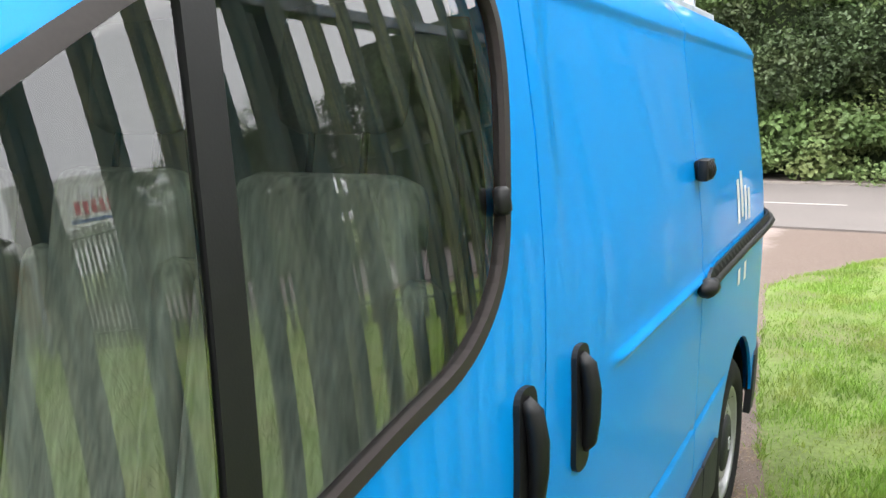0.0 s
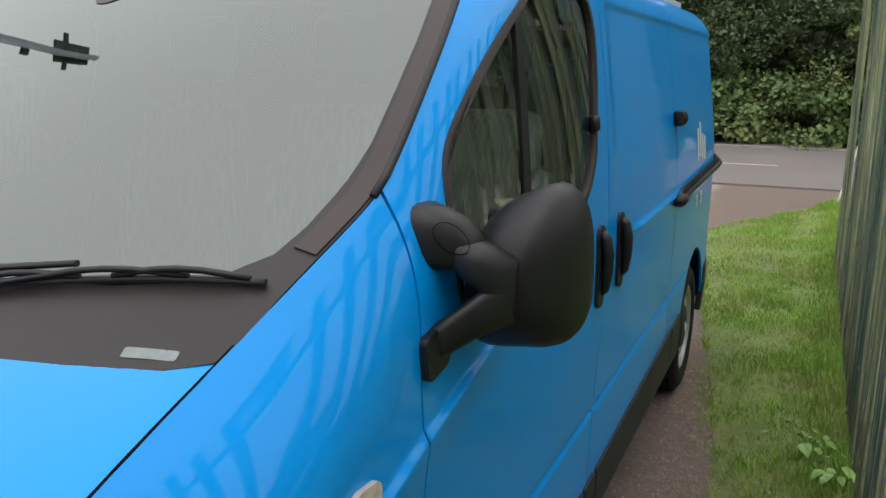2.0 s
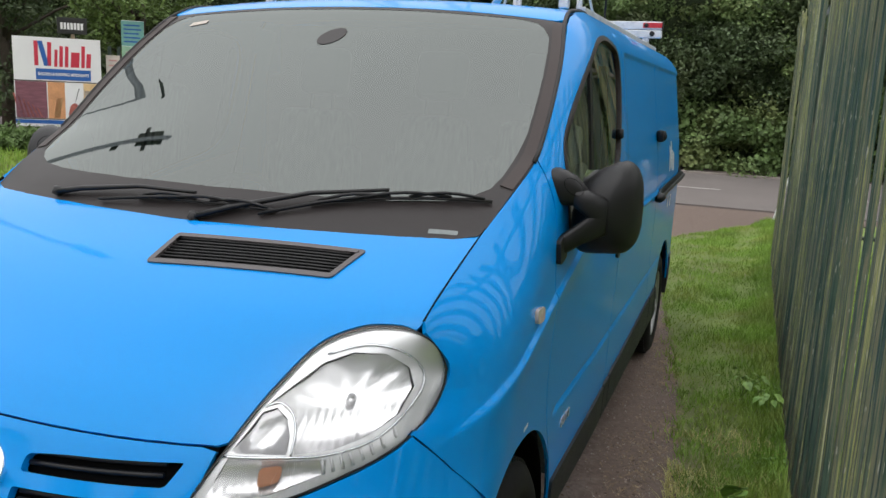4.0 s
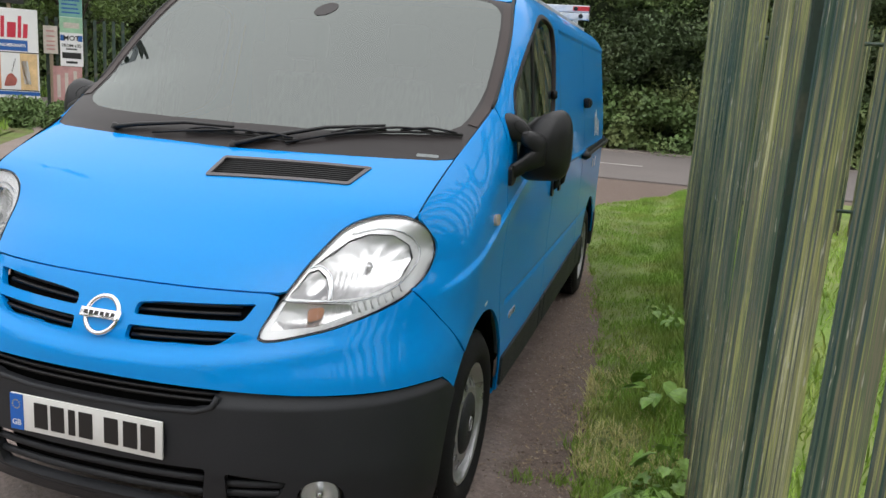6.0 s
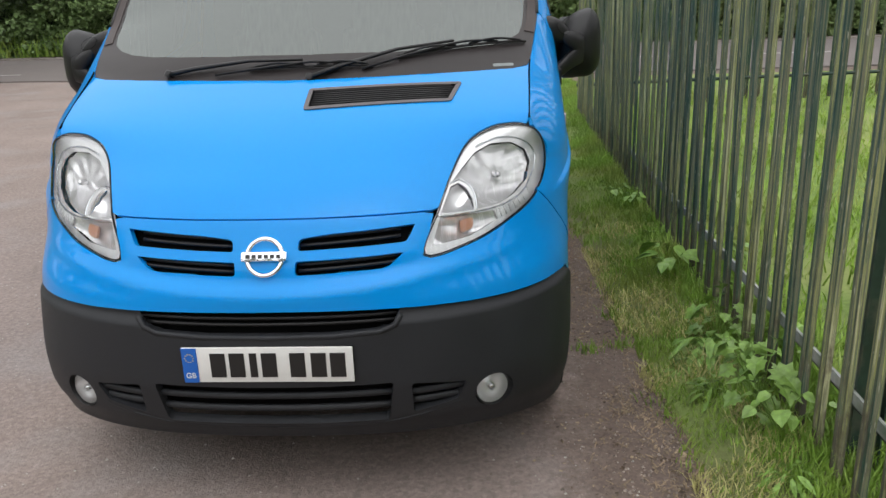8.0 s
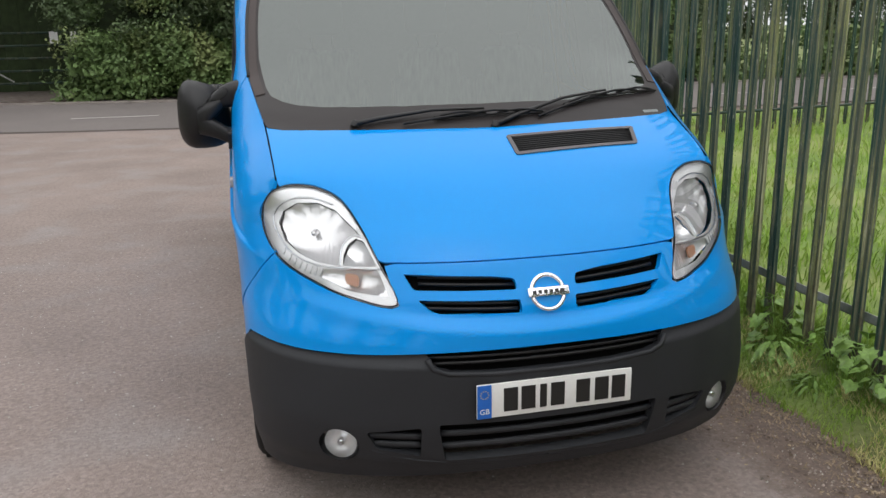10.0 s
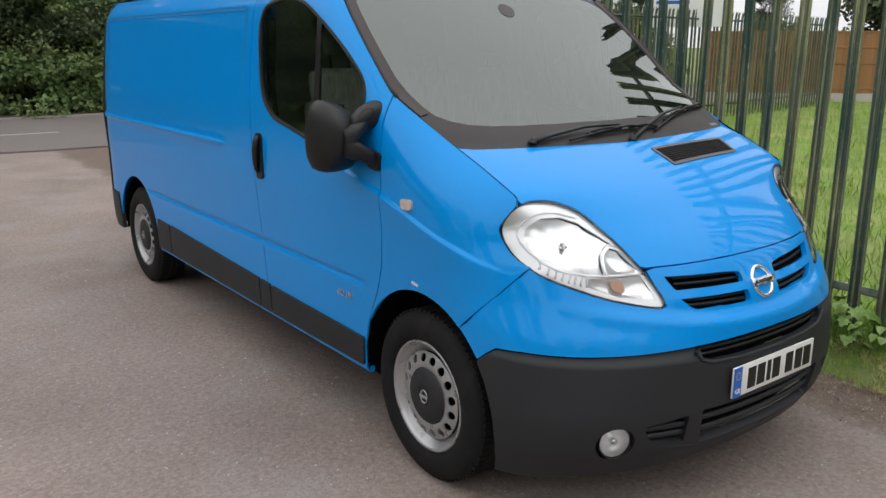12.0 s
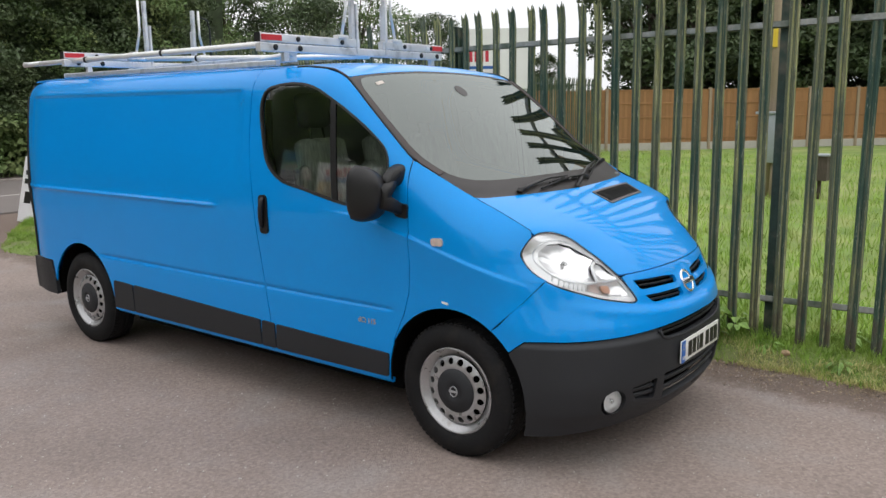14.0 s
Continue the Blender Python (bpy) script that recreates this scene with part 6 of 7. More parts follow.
random.seed(5)
spots = []
while len(spots) < 62000:
    y = -3.0 + 14.0 * random.random() ** 1.25
    e = float(np.interp(y, [p[1] for p in TURF_EDGE], [p[0] for p in TURF_EDGE]))
    x = e + (1.98 - e) * random.random() ** 0.9 - 0.02
    patch = noise.noise((x * 2.2, y * 2.2, 7)) + 0.5 * noise.noise((x * 7, y * 7, 1))
    if random.random() > 0.55 + 0.7 * patch + 0.5 * (x - e):
        continue
    tall = 0.45 + 0.50 * ease(1.50, 1.80, x) + 0.35 * patch
    spots.append((x, y, turf_height(x, y) - 0.006, max(0.3, tall)))
for _ in range(2600):
    y = random.uniform(-2.8, 7.5)
    e = float(np.interp(y, [p[1] for p in TURF_EDGE], [p[0] for p in TURF_EDGE]))
    x = e - abs(random.gauss(0, 0.05)) + 0.02
    if noise.noise((x * 3, y * 3, 11)) > 0.0:
        spots.append((x, y, -0.022, random.uniform(0.25, 0.6)))
for cx, cy in ((1.10, 1.16), (1.26, 1.20), (1.27, 1.55)):
    for _ in range(60):
        spots.append((random.gauss(cx, 0.035), random.gauss(cy, 0.022), -0.024, random.uniform(0.3, 0.55)))
blades("strip_grass", spots, GRASS, "uneven long grass along the fence foot", 0.05, 0.13, 0.0028, 3, 0.9)
random.seed(16)
dry = []
while len(dry) < 10000:
    y = -3.0 + 6.0 * random.random() ** 1.1
    e = float(np.interp(y, [p[1] for p in TURF_EDGE], [p[0] for p in TURF_EDGE]))
    x = e + (1.80 - e) * random.random() ** 1.3 - 0.05
    if noise.noise((x * 2.6, y * 2.6, 3)) > -0.05:
        dry.append((x, y, turf_height(x, y) - 0.006, random.uniform(0.4, 1.0)))
blades("dry_grass", dry, DRY_GRASS, "dry yellow grass among the green strip", 0.03, 0.09, 0.0024, 13, 1.3)
random.seed(6)
spots = []
while len(spots) < 60000:
    x = 1.95 + 20 * random.random() ** 2.0
    y = random.uniform(-6 - (x - 2) * 0.2, 9 + (x - 2) * 0.25)
    if random.random() > 0.62 + 0.6 * noise.noise((x * 0.9, y * 0.9, 7)):
        continue
    spots.append((x, y, 0.03, 0.55 + 0.4 * random.random() + (0.25 if x > 6 else 0)))
blades("field_grass", spots, FIELD, "sunlit rough meadow grass behind the fence", 0.06, 0.20, 0.006, 4, 0.9)
random.seed(8)
spots = [(random.uniform(-16, -7.6), random.uniform(2, 13), -0.024, random.uniform(0.6, 1.3)) for _ in range(16000)]
spots = [p for p in spots if p[0] < float(np.interp(p[1], [3, 6.6, 8.2, 11.3, 12.8], [-7.6, -8.0, -9.3, -11.2, -13.1]))]
blades("verge_grass", spots, GRASS, "rough verge grass beside the drive", 0.08, 0.25, 0.010, 5, 0.8)


# ---- plants ----
def leaf_mesh(verts, faces, c, n, up, size, wide=0.5):
    """A leaf of two faces, bent along its middle."""
    s_ = up.cross(n)
    if s_.length < 1e-3:
        s_ = Vector((1, 0, 0))
    s_.normalize()
    k = len(verts)
    verts += [tuple(c - up * size * 0.5), tuple(c + s_ * size * wide * 0.5 + n * size * 0.12), tuple(c + up * size * 0.5), tuple(c - s_ * size * wide * 0.5 + n * size * 0.12)]
    faces += [(k, k + 1, k + 2), (k, k + 2, k + 3)]


OVAL = ((0, 0), (0.12, 0.30), (0.38, 0.44), (0.68, 0.30), (1.0, 0), (0.68, -0.30), (0.38, -0.44), (0.12, -0.30))
LOBED = ((0, 0.02), (-0.12, 0.30), (0.16, 0.34), (0.22, 0.62), (0.46, 0.40), (0.62, 0.52), (0.70, 0.24), (1.0, 0), (0.70, -0.24), (0.62, -0.52), (0.46, -0.40), (0.22, -0.62), (0.16, -0.34), (-0.12, -0.30), (0, -0.02))
NARROW = ((0, 0), (0.2, 0.10), (0.5, 0.15), (0.8, 0.09), (1.0, 0), (0.8, -0.09), (0.5, -0.15), (0.2, -0.10))


def weed(m, outline, leaves, spread, low, tall, size, seed, label):
    """Stalks from one root, each ending in a bent leaf of the given outline."""
    rnd = random.Random(seed)
    plant = thing("weed", label, "weed", "weeds along the fence")
    bm = bmesh.new()
    verts, faces = [], []
    n_ = len(outline)
    for k in range(leaves):
        a = rnd.uniform(0, math.tau)
        h = low + (tall - low) * rnd.random()
        r = spread * rnd.uniform(0.15, 1.0)
        tip = Vector((r * math.cos(a), r * math.sin(a), h))
        tube(bm, [Vector((0, 0, 0)), tip * 0.5 + Vector((0, 0, h * 0.18)), tip], 0.0018, 4, False)
        out = Vector((math.cos(a), math.sin(a), rnd.uniform(-0.55, 0.10))).normalized()
        n = (Vector((0, 0, 1)) - out * out.z).normalized()
        n = (Matrix.Rotation(rnd.uniform(-0.45, 0.45), 3, out) @ n).normalized()
        side_v = out.cross(n)
        sz = size * rnd.uniform(0.55, 1.2)
        k0 = len(verts)
        verts += [tuple(tip + out * u * sz + side_v * v * sz + n * (-0.10 * sz * (u * 2) ** 2 + 0.16 * sz * abs(v))) for u, v in outline] + [tuple(tip + out * 0.4 * sz - n * 0.05 * sz)]
        faces += [(k0 + i, k0 + (i + 1) % n_, k0 + n_) for i in range(n_)]
    tagged(part("stalk", bm, WEED, plant), kind="stuff")
    me = bpy.data.meshes.new("leaves")
    me.from_pydata(verts, [], faces)
    me.materials.append(WEED)
    ob = new("leaves", me)
    ob.parent = plant
    plant.matrix_basis = m
    return plant


at_foot = lambda x, y: pose(x, y, turf_height(x, y) - 0.01)
lobed = weed(at_foot(1.63, 0.46), LOBED, 22, 0.16, 0.06, 0.30, 0.085, 1, "bright green weed with broad lobed leaves at the fence foot")
broad = weed(at_foot(1.60, 1.86), OVAL, 11, 0.10, 0.10, 0.20, 0.110, 2, "low weed with large oval leaves beside the fence")
rosette = weed(at_foot(1.60, 1.02), NARROW, 34, 0.10, 0.01, 0.10, 0.110, 3, "spreading rosette of narrow pale green leaves")
sprig = weed(at_foot(1.53, 3.58), OVAL, 12, 0.13, 0.10, 0.18, 0.060, 4, "small leafy sprig standing in the grass strip")
random.seed(21)
for ob, x, y, f in ((lobed, 1.67, 0.70, 0.75), (lobed, 1.66, 1.12, 0.8), (rosette, 1.52, 0.62, 0.7), (rosette, 1.47, 0.90, 0.5), (rosette, 1.60, 0.05, 0.6), (rosette, 1.52, -0.45, 0.6), (sprig, 1.66, 3.30, 0.9), (sprig, 1.66, 0.30, 1.2), (rosette, 1.66, 2.55, 0.7), (lobed, 1.90, 0.9, 0.6), (rosette, 1.92, -0.4, 1.0), (rosette, 1.95, 2.2, 1.1), (sprig, 1.90, 1.5, 1.0)):
    copy_thing(ob, pose(x, y, turf_height(x, y) - 0.01, 0, 0, random.uniform(0, 360)) @ Matrix.Scale(f, 4))
bm = bmesh.new()
bmesh.ops.create_icosphere(bm, subdivisions=3, radius=0.028)
for v in bm.verts:
    v.co *= 1 + 0.16 * noise.noise(v.co * 45)
    v.co.z *= 0.72
stone = tagged(part("stone", bm, STONE_TAN), "small tan stone lying in the grass", "stone")
stone.matrix_basis = pose(1.56, -0.09, turf_height(1.56, -0.09) + 0.014)


def foliage(name, clumps, per, size, material, seed, wide=0.55):
    """Leaves in clumps: (centre, radii)."""
    rnd = random.Random(seed)
    verts, faces = [], []
    for c, r in clumps:
        c = Vector(c)
        for _ in range(per):
            d = Vector((rnd.gauss(0, 1), rnd.gauss(0, 1), rnd.gauss(0, 1)))
            d.normalize()
            f = rnd.random() ** 0.4
            p = c + Vector((d.x * r[0], d.y * r[1], d.z * r[2])) * f
            n = (d + Vector((rnd.uniform(-0.7, 0.7), rnd.uniform(-0.7, 0.7), rnd.uniform(-0.2, 0.9)))).normalized()
            up = Vector((rnd.uniform(-1, 1), rnd.uniform(-1, 1), rnd.uniform(-1, 0.3))).normalized()
            leaf_mesh(verts, faces, p, n, up, size * rnd.uniform(0.6, 1.3), wide)
    me = bpy.data.meshes.new(name)
    me.from_pydata(verts, [], faces)
    me.materials.append(material)
    return new(name, me)


def tree(m, height, spread, trunk_r, material, seed, clumps=46, per=200, size=0.16, low=0.28, label="leafy tree", group=""):
    rnd = random.Random(seed)
    t = thing("tree", label, "tree", group)
    bm = bmesh.new()
    top = Vector((rnd.uniform(-0.3, 0.3), rnd.uniform(-0.3, 0.3), height * 0.8))
    tube(bm, [Vector((0, 0, -0.1)), Vector((0.05, 0.03, height * 0.25)), top * 0.6, top], [trunk_r, trunk_r * 0.75, trunk_r * 0.5, trunk_r * 0.15], 9)
    cl = []
    for k in range(clumps):
        a = rnd.uniform(0, math.tau)
        f = rnd.uniform(low, 1.0)
        r = spread * math.sin(math.pi * min(0.97, 0.12 + 0.86 * (f - low) / (1 - low))) ** 0.6 * rnd.uniform(0.35, 1.0)
        c = Vector((r * math.cos(a), r * math.sin(a), height * f))
        s_ = spread * rnd.uniform(0.16, 0.34)
        cl.append((c, (s_ * 1.2, s_ * 1.2, s_ * 0.75)))
        if k % 3 == 0:
            b = Vector((0, 0, height * f * 0.62))
            tube(bm, [b, b.lerp(c, 0.5) + Vector((0, 0, 0.15)), c], [trunk_r * 0.32, trunk_r * 0.2, trunk_r * 0.06], 5)
    part("trunk", bm, BARK, t)
    ob = foliage("crown", cl, per, size, material, seed + 1)
    ob.parent = t
    t.matrix_basis = m
    return t


# hedge bank over the road
rnd = random.Random(31)
cl = []
dim = []
for k in range(1350):
    x = rnd.uniform(-26, 13)
    z = rnd.random() ** 1.1 * 6.4
    y = 21.45 + far_side(x) + z * 0.12 + rnd.uniform(-0.8, 0.9) + 0.9 * noise.noise((x * 0.45, z * 0.6, 4))
    s_ = rnd.uniform(0.28, 0.74)
    if -9.7 < x < -5.3 and z < 4.5:
        continue
    # upper clumps go darker in patches: dimmer light there, put into the leaves
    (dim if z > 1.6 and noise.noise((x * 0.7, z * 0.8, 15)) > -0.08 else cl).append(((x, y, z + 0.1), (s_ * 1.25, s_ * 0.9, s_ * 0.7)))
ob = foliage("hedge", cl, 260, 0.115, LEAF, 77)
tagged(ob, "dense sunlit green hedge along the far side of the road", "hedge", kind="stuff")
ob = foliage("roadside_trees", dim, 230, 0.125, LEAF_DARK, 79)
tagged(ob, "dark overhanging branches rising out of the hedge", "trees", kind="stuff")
cl = []
for k in range(420):
    x = rnd.uniform(-26, 26)
    if -9.9 < x < -5.2:
        continue
    cl.append(((x, 20.95 + far_side(x) + rnd.uniform(-0.1, 0.45), rnd.random() * 1.3 + 0.1), (0.45, 0.3, 0.35)))
ob = foliage("hedge_foot", cl, 90, 0.15, LEAF, 78, 0.8)
tagged(ob, "broad-leaved ivy and brambles at the hedge foot", "hedge", kind="stuff")
# dark sheet behind the leaves, coloured for the shade inside the hedge
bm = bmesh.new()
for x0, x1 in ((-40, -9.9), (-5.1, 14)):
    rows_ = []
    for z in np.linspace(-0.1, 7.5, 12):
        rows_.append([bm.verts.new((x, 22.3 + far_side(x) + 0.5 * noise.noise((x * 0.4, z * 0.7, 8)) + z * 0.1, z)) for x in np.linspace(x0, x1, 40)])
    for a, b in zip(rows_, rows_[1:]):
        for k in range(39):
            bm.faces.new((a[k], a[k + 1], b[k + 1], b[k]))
tagged(part("undergrowth", bm, SHADE_WOOD), "dark sheet standing in for the shade inside the hedge", "thicket", kind="stuff")
base = tree(pose(-18, 25, 0), 12, 4.2, 0.28, LEAF_DARK, 101, 60, 230, 0.24, 0.15, "tall dark broad-leaved tree behind the hedge", "trees behind the hedge")
other = tree(pose(6, 25.5, 0), 13, 4.6, 0.3, LEAF, 102, 60, 230, 0.24, 0.15, "tall green broad-leaved tree behind the hedge", "trees behind the hedge")
random.seed(41)
for k, (x, y, f) in enumerate(((-30, 27, 1.1), (-24, 24, 0.95), (-6, 27, 1.0), (0, 26, 0.95), (12, 25, 0.60), (18, 27, 0.62), (25, 26, 0.60), (21, 24.5, 0.52), (15, 26.5, 0.60), (28, 24, 0.50), (23, 28, 0.64), (-13, 29, 1.1), (-2, 30, 1.2))):
    copy_thing(base if k % 2 else other, pose(x, y, 0, 0, 0, random.uniform(0, 360)) @ Matrix.Scale(f, 4))

# ---- steel palisade fence ----
FX, PITCH = 1.74, 0.1575
fence = thing("fence", "tall weathered green steel palisade fence", "fence")


def pale_mesh(h, seed):
    """A W-section pale with a splayed three-point head."""
    rnd = random.Random(seed)
    bm = bmesh.new()
    prof = ((-0.034, 0.000), (-0.026, -0.013), (-0.012, -0.013), (0.0, -0.004), (0.012, -0.013), (0.026, -0.013), (0.034, 0.0))
    rows_ = []
    bend = rnd.uniform(-0.004, 0.004)
    levels = (0.0, 0.5, 1.2, 1.9, h - 0.17)
    for z in levels:
        rows_.append([bm.verts.new((v + bend * z, u, z)) for u, v in prof])
    rows_.append([bm.verts.new((v * 1.1 + bend * h - (0.02 if abs(u) > 0.02 else 0.0), u * 1.05, h - (0.06 if abs(u) > 0.03 else (0.02 if abs(u) > 0.02 else (0.055 if abs(u) > 0.005 else 0.0))))) for u, v in prof])
    for a, b in zip(rows_, rows_[1:]):
        for k in range(6):
            bm.faces.new((a[k], a[k + 1], b[k + 1], b[k]))
    res = bmesh.ops.extrude_face_region(bm, geom=bm.faces[:])
    bmesh.ops.translate(bm, vec=(0.003, 0, 0), verts=[e for e in res["geom"] if isinstance(e, bmesh.types.BMVert)])
    bmesh.ops.recalc_face_normals(bm, faces=bm.faces[:])
    me = bpy.data.meshes.new("pale")
    bm.to_mesh(me)
    bm.free()
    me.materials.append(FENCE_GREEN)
    me.materials.append(FENCE_ALGAE_LIT)
    # faces towards -y are coloured lighter, as if more light fell there
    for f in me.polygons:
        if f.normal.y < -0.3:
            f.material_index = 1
    return me


pales = [pale_mesh(2.47, k) for k in range(4)]
random.seed(14)
first = -66
for k in range(first, 51):
    y = 0.02 + k * PITCH + 0.008
    if y > 7.9:
        break
    ob = new("pale", pales[random.randrange(4)])
    ob.parent = fence
    ob.matrix_basis = pose(FX, y, 0.07 - 0.012 * y + random.uniform(-0.01, 0.01), random.uniform(-0.5, 0.5), random.uniform(-0.4, 0.4), random.uniform(-3, 3))
for z in (0.365, 2.235):
    bm = bmesh.new()
    box(bm, (FX + 0.002, -10.4, z - 0.022), (FX + 0.008, 7.95, z + 0.022))
    box(bm, (FX + 0.002, -10.4, z - 0.022), (FX + 0.047, 7.95, z - 0.016))
    for v in bm.verts:
        v.co.z -= 0.012 * v.co.y
    part("rail", bm, RAIL_GREY, fence)
for k in range(-4, 4):
    y = 0.105 + k * 2.75
    if y > 7.9:
        continue
    bm = bmesh.new()
    web = [(0.05, -0.027), (0.055, -0.027), (0.055, -0.002), (0.145, -0.002), (0.145, -0.027), (0.150, -0.027), (0.150, 0.027), (0.145, 0.027), (0.145, 0.002), (0.055, 0.002), (0.055, 0.027), (0.05, 0.027)]
    slab(bm, [Vector((FX + a, y + b)) for a, b in web], -0.1, 2.4)
    part("post", bm, FENCE_RAIL, fence)
# far return of the fence along the road side of the field
far = thing("far_fence", "distant green steel palisade along the road", "fence")
for k in range(110):
    ob = new("pale", pales[k % 4])
    ob.parent = far
    ob.matrix_basis = pose(FX + 0.3 + k * 0.16, 8.3 + k * 0.02, -0.02, 0, 0, 90)
for z in (0.365, 2.235):
    bm = bmesh.new()
    tube(bm, [Vector((FX, 8.0, z)), Vector((FX + 17.9, 10.6, z))], 0.022, 4)
    part("rail", bm, FENCE_RAIL, far)

# ---- beyond the fence ----
A, B = Vector((21.5, 11.2)), Vector((30.5, 2.6))
along = (B - A).normalized()
turn = math.degrees(math.atan2(along.y, along.x))
proto = None
for k in range(-2, 12):
    c = A + along * (k * 1.87)
    m = pose(c.x, c.y, 0, 0, 0, turn)
    panel = thing("wooden_fence", "orange-brown closeboard fence bay between wooden posts", "fence", "wooden fence bays")
    if proto is None:
        for i in range(18):
            bm = bmesh.new()
            box(bm, (0.06 + i * 0.097, -0.012 + 0.008 * (i % 2), 0.30), (0.06 + i * 0.097 + 0.105, 0.004 + 0.008 * (i % 2), 2.08))
            part("board", bm, FENCE_WOOD, panel)
        for z in (0.42, 1.15, 1.62, 2.06):
            bm = bmesh.new()
            box(bm, (0.05, -0.030, z), (1.82, -0.014, z + 0.055), None, 0.006)
            part("batten", bm, FENCE_WOOD, panel)
        bm = bmesh.new()
        box(bm, (0.03, -0.025, 0.0), (1.84, 0.025, 0.30), None, 0.01)
        part("gravel_board", bm, CONCRETE, panel)
        bm = bmesh.new()
        box(bm, (-0.05, -0.06, -0.1), (0.05, 0.06, 2.16), None, 0.012)
        part("fence_post", bm, POST_WOOD, panel)
        panel.matrix_basis = m
        proto = panel
    else:
        bpy.data.objects.remove(panel)
        copy_thing(proto, m)
# pole with meter box
pole = thing("utility_pole", "weathered wooden pole with a small yellow tag", "pole")
bm = bmesh.new()
tube(bm, [Vector((10.9, 2.72, -0.1)), Vector((10.92, 2.72, 3)), Vector((10.95, 2.73, 7))], [0.125, 0.115, 0.10], 14)
part("shaft", bm, POST_WOOD, pole)
bm = bmesh.new()
box(bm, (10.770, 2.68, 2.62), (10.80, 2.76, 3.02), None, 0.005)
part("tag", bm, YELLOW, pole)
cab = thing("meter_box", "grey metal meter box mounted beside the pole", "meter box")
bm = bmesh.new()
box(bm, (10.46, 2.38, 0.66), (10.76, 2.84, 1.50), None, 0.015)
part("case", smooth(bm), GALV, cab)
bm = bmesh.new()
box(bm, (10.42, 2.35, 1.49), (10.78, 2.88, 1.53), None, 0.008)
part("lid", bm, GALV, cab)
bm = bmesh.new()
tube(bm, [Vector((10.62, 2.60, 0)), Vector((10.62, 2.60, 0.68))], 0.04, 8)
part("leg", bm, POST_WOOD, cab)
bin_ = thing("post_box", "small dark wooden box on a short leg", "box")
bm = bmesh.new()
box(bm, (10.7, 1.74, 0.36), (11.0, 2.02, 0.78), None, 0.01)
part("case", bm, BARK, bin_)
bm = bmesh.new()
box(bm, (10.66, 1.71, 0.78), (11.04, 2.05, 0.81), None, 0.006)
part("lid", bm, GALV, bin_)
bm = bmesh.new()
tube(bm, [Vector((10.85, 1.88, 0)), Vector((10.85, 1.88, 0.38))], 0.035, 8)
part("leg", bm, BARK, bin_)
# conifers and trees over the wooden fence
con = tree(pose(33, 9, 0), 11, 3.2, 0.3, LEAF_DARK, 201, 70, 230, 0.26, 0.10, "tall dark conifer behind the wooden fence", "trees behind the wooden fence")
for k, (x, y, f) in enumerate(((36, 4, 1.15), (31, 14, 0.95), (33, 12, 1.05), (35.5, 14, 1.15), (30.5, 11.5, 0.85), (33.5, 7, 0.95), (35, 10, 1.1), (32.5, 4, 0.9), (34, 1.5, 1.0), (37, 0, 1.2), (34.5, 6.5, 1.0), (29, 18, 0.35), (40, 10, 1.2), (38, -6, 1.1), (25, 22, 0.35), (38, -14, 1.1), (36, -20, 1.2), (34, -27, 1.1))):
    copy_thing(con, pose(x, y, 0, 0, 0, k * 47) @ Matrix.Scale(f, 4))

# unseen trees added round the drive, to soften the sky mirrored in the bonnet
for k, (x, y, f) in enumerate(((-22, -20, 1.0), (-14, -26, 1.1), (-6, -28, 1.0), (2, -27, 1.1), (10, -26, 1.0), (18, -24, 1.1), (-27, -10, 1.0), (-28, -2, 0.9), (26, -22, 1.0))):
    copy_thing(base if k % 2 else other, pose(x, y, 0, 0, 0, k * 67) @ Matrix.Scale(f, 4))

# unseen low hedge added under those trees, hiding the sky gap from the paint
rnd = random.Random(91)
cl = []
for k in range(330):
    f = rnd.uniform(-28, 30)
    cl.append(((f, -23.5 + rnd.uniform(-1.2, 1.2), rnd.random() * 4.2), (1.1, 0.9, 0.9)) if k % 3 else ((-25.5 + rnd.uniform(-1, 1), rnd.uniform(-22, 4), rnd.random() * 3.6), (0.9, 1.1, 0.9)))
tagged(foliage("boundary_hedge", cl, 110, 0.34, LEAF_DARK, 92), "hedge added out of view, hiding low sky from the van's reflections", "hedge", kind="stuff")

# ---- roof rack ----
rack = thing("roof_rack", "worn aluminium ladder rack on the van roof", "roof rack")
for s in (1, -1):
    bm = bmesh.new()
    box(bm, (s * 0.715 - 0.020, 2.30, 1.980), (s * 0.715 + 0.020, 4.78, 2.015), None, 0.005)
    part("side_rail", bm, ALU, rack)


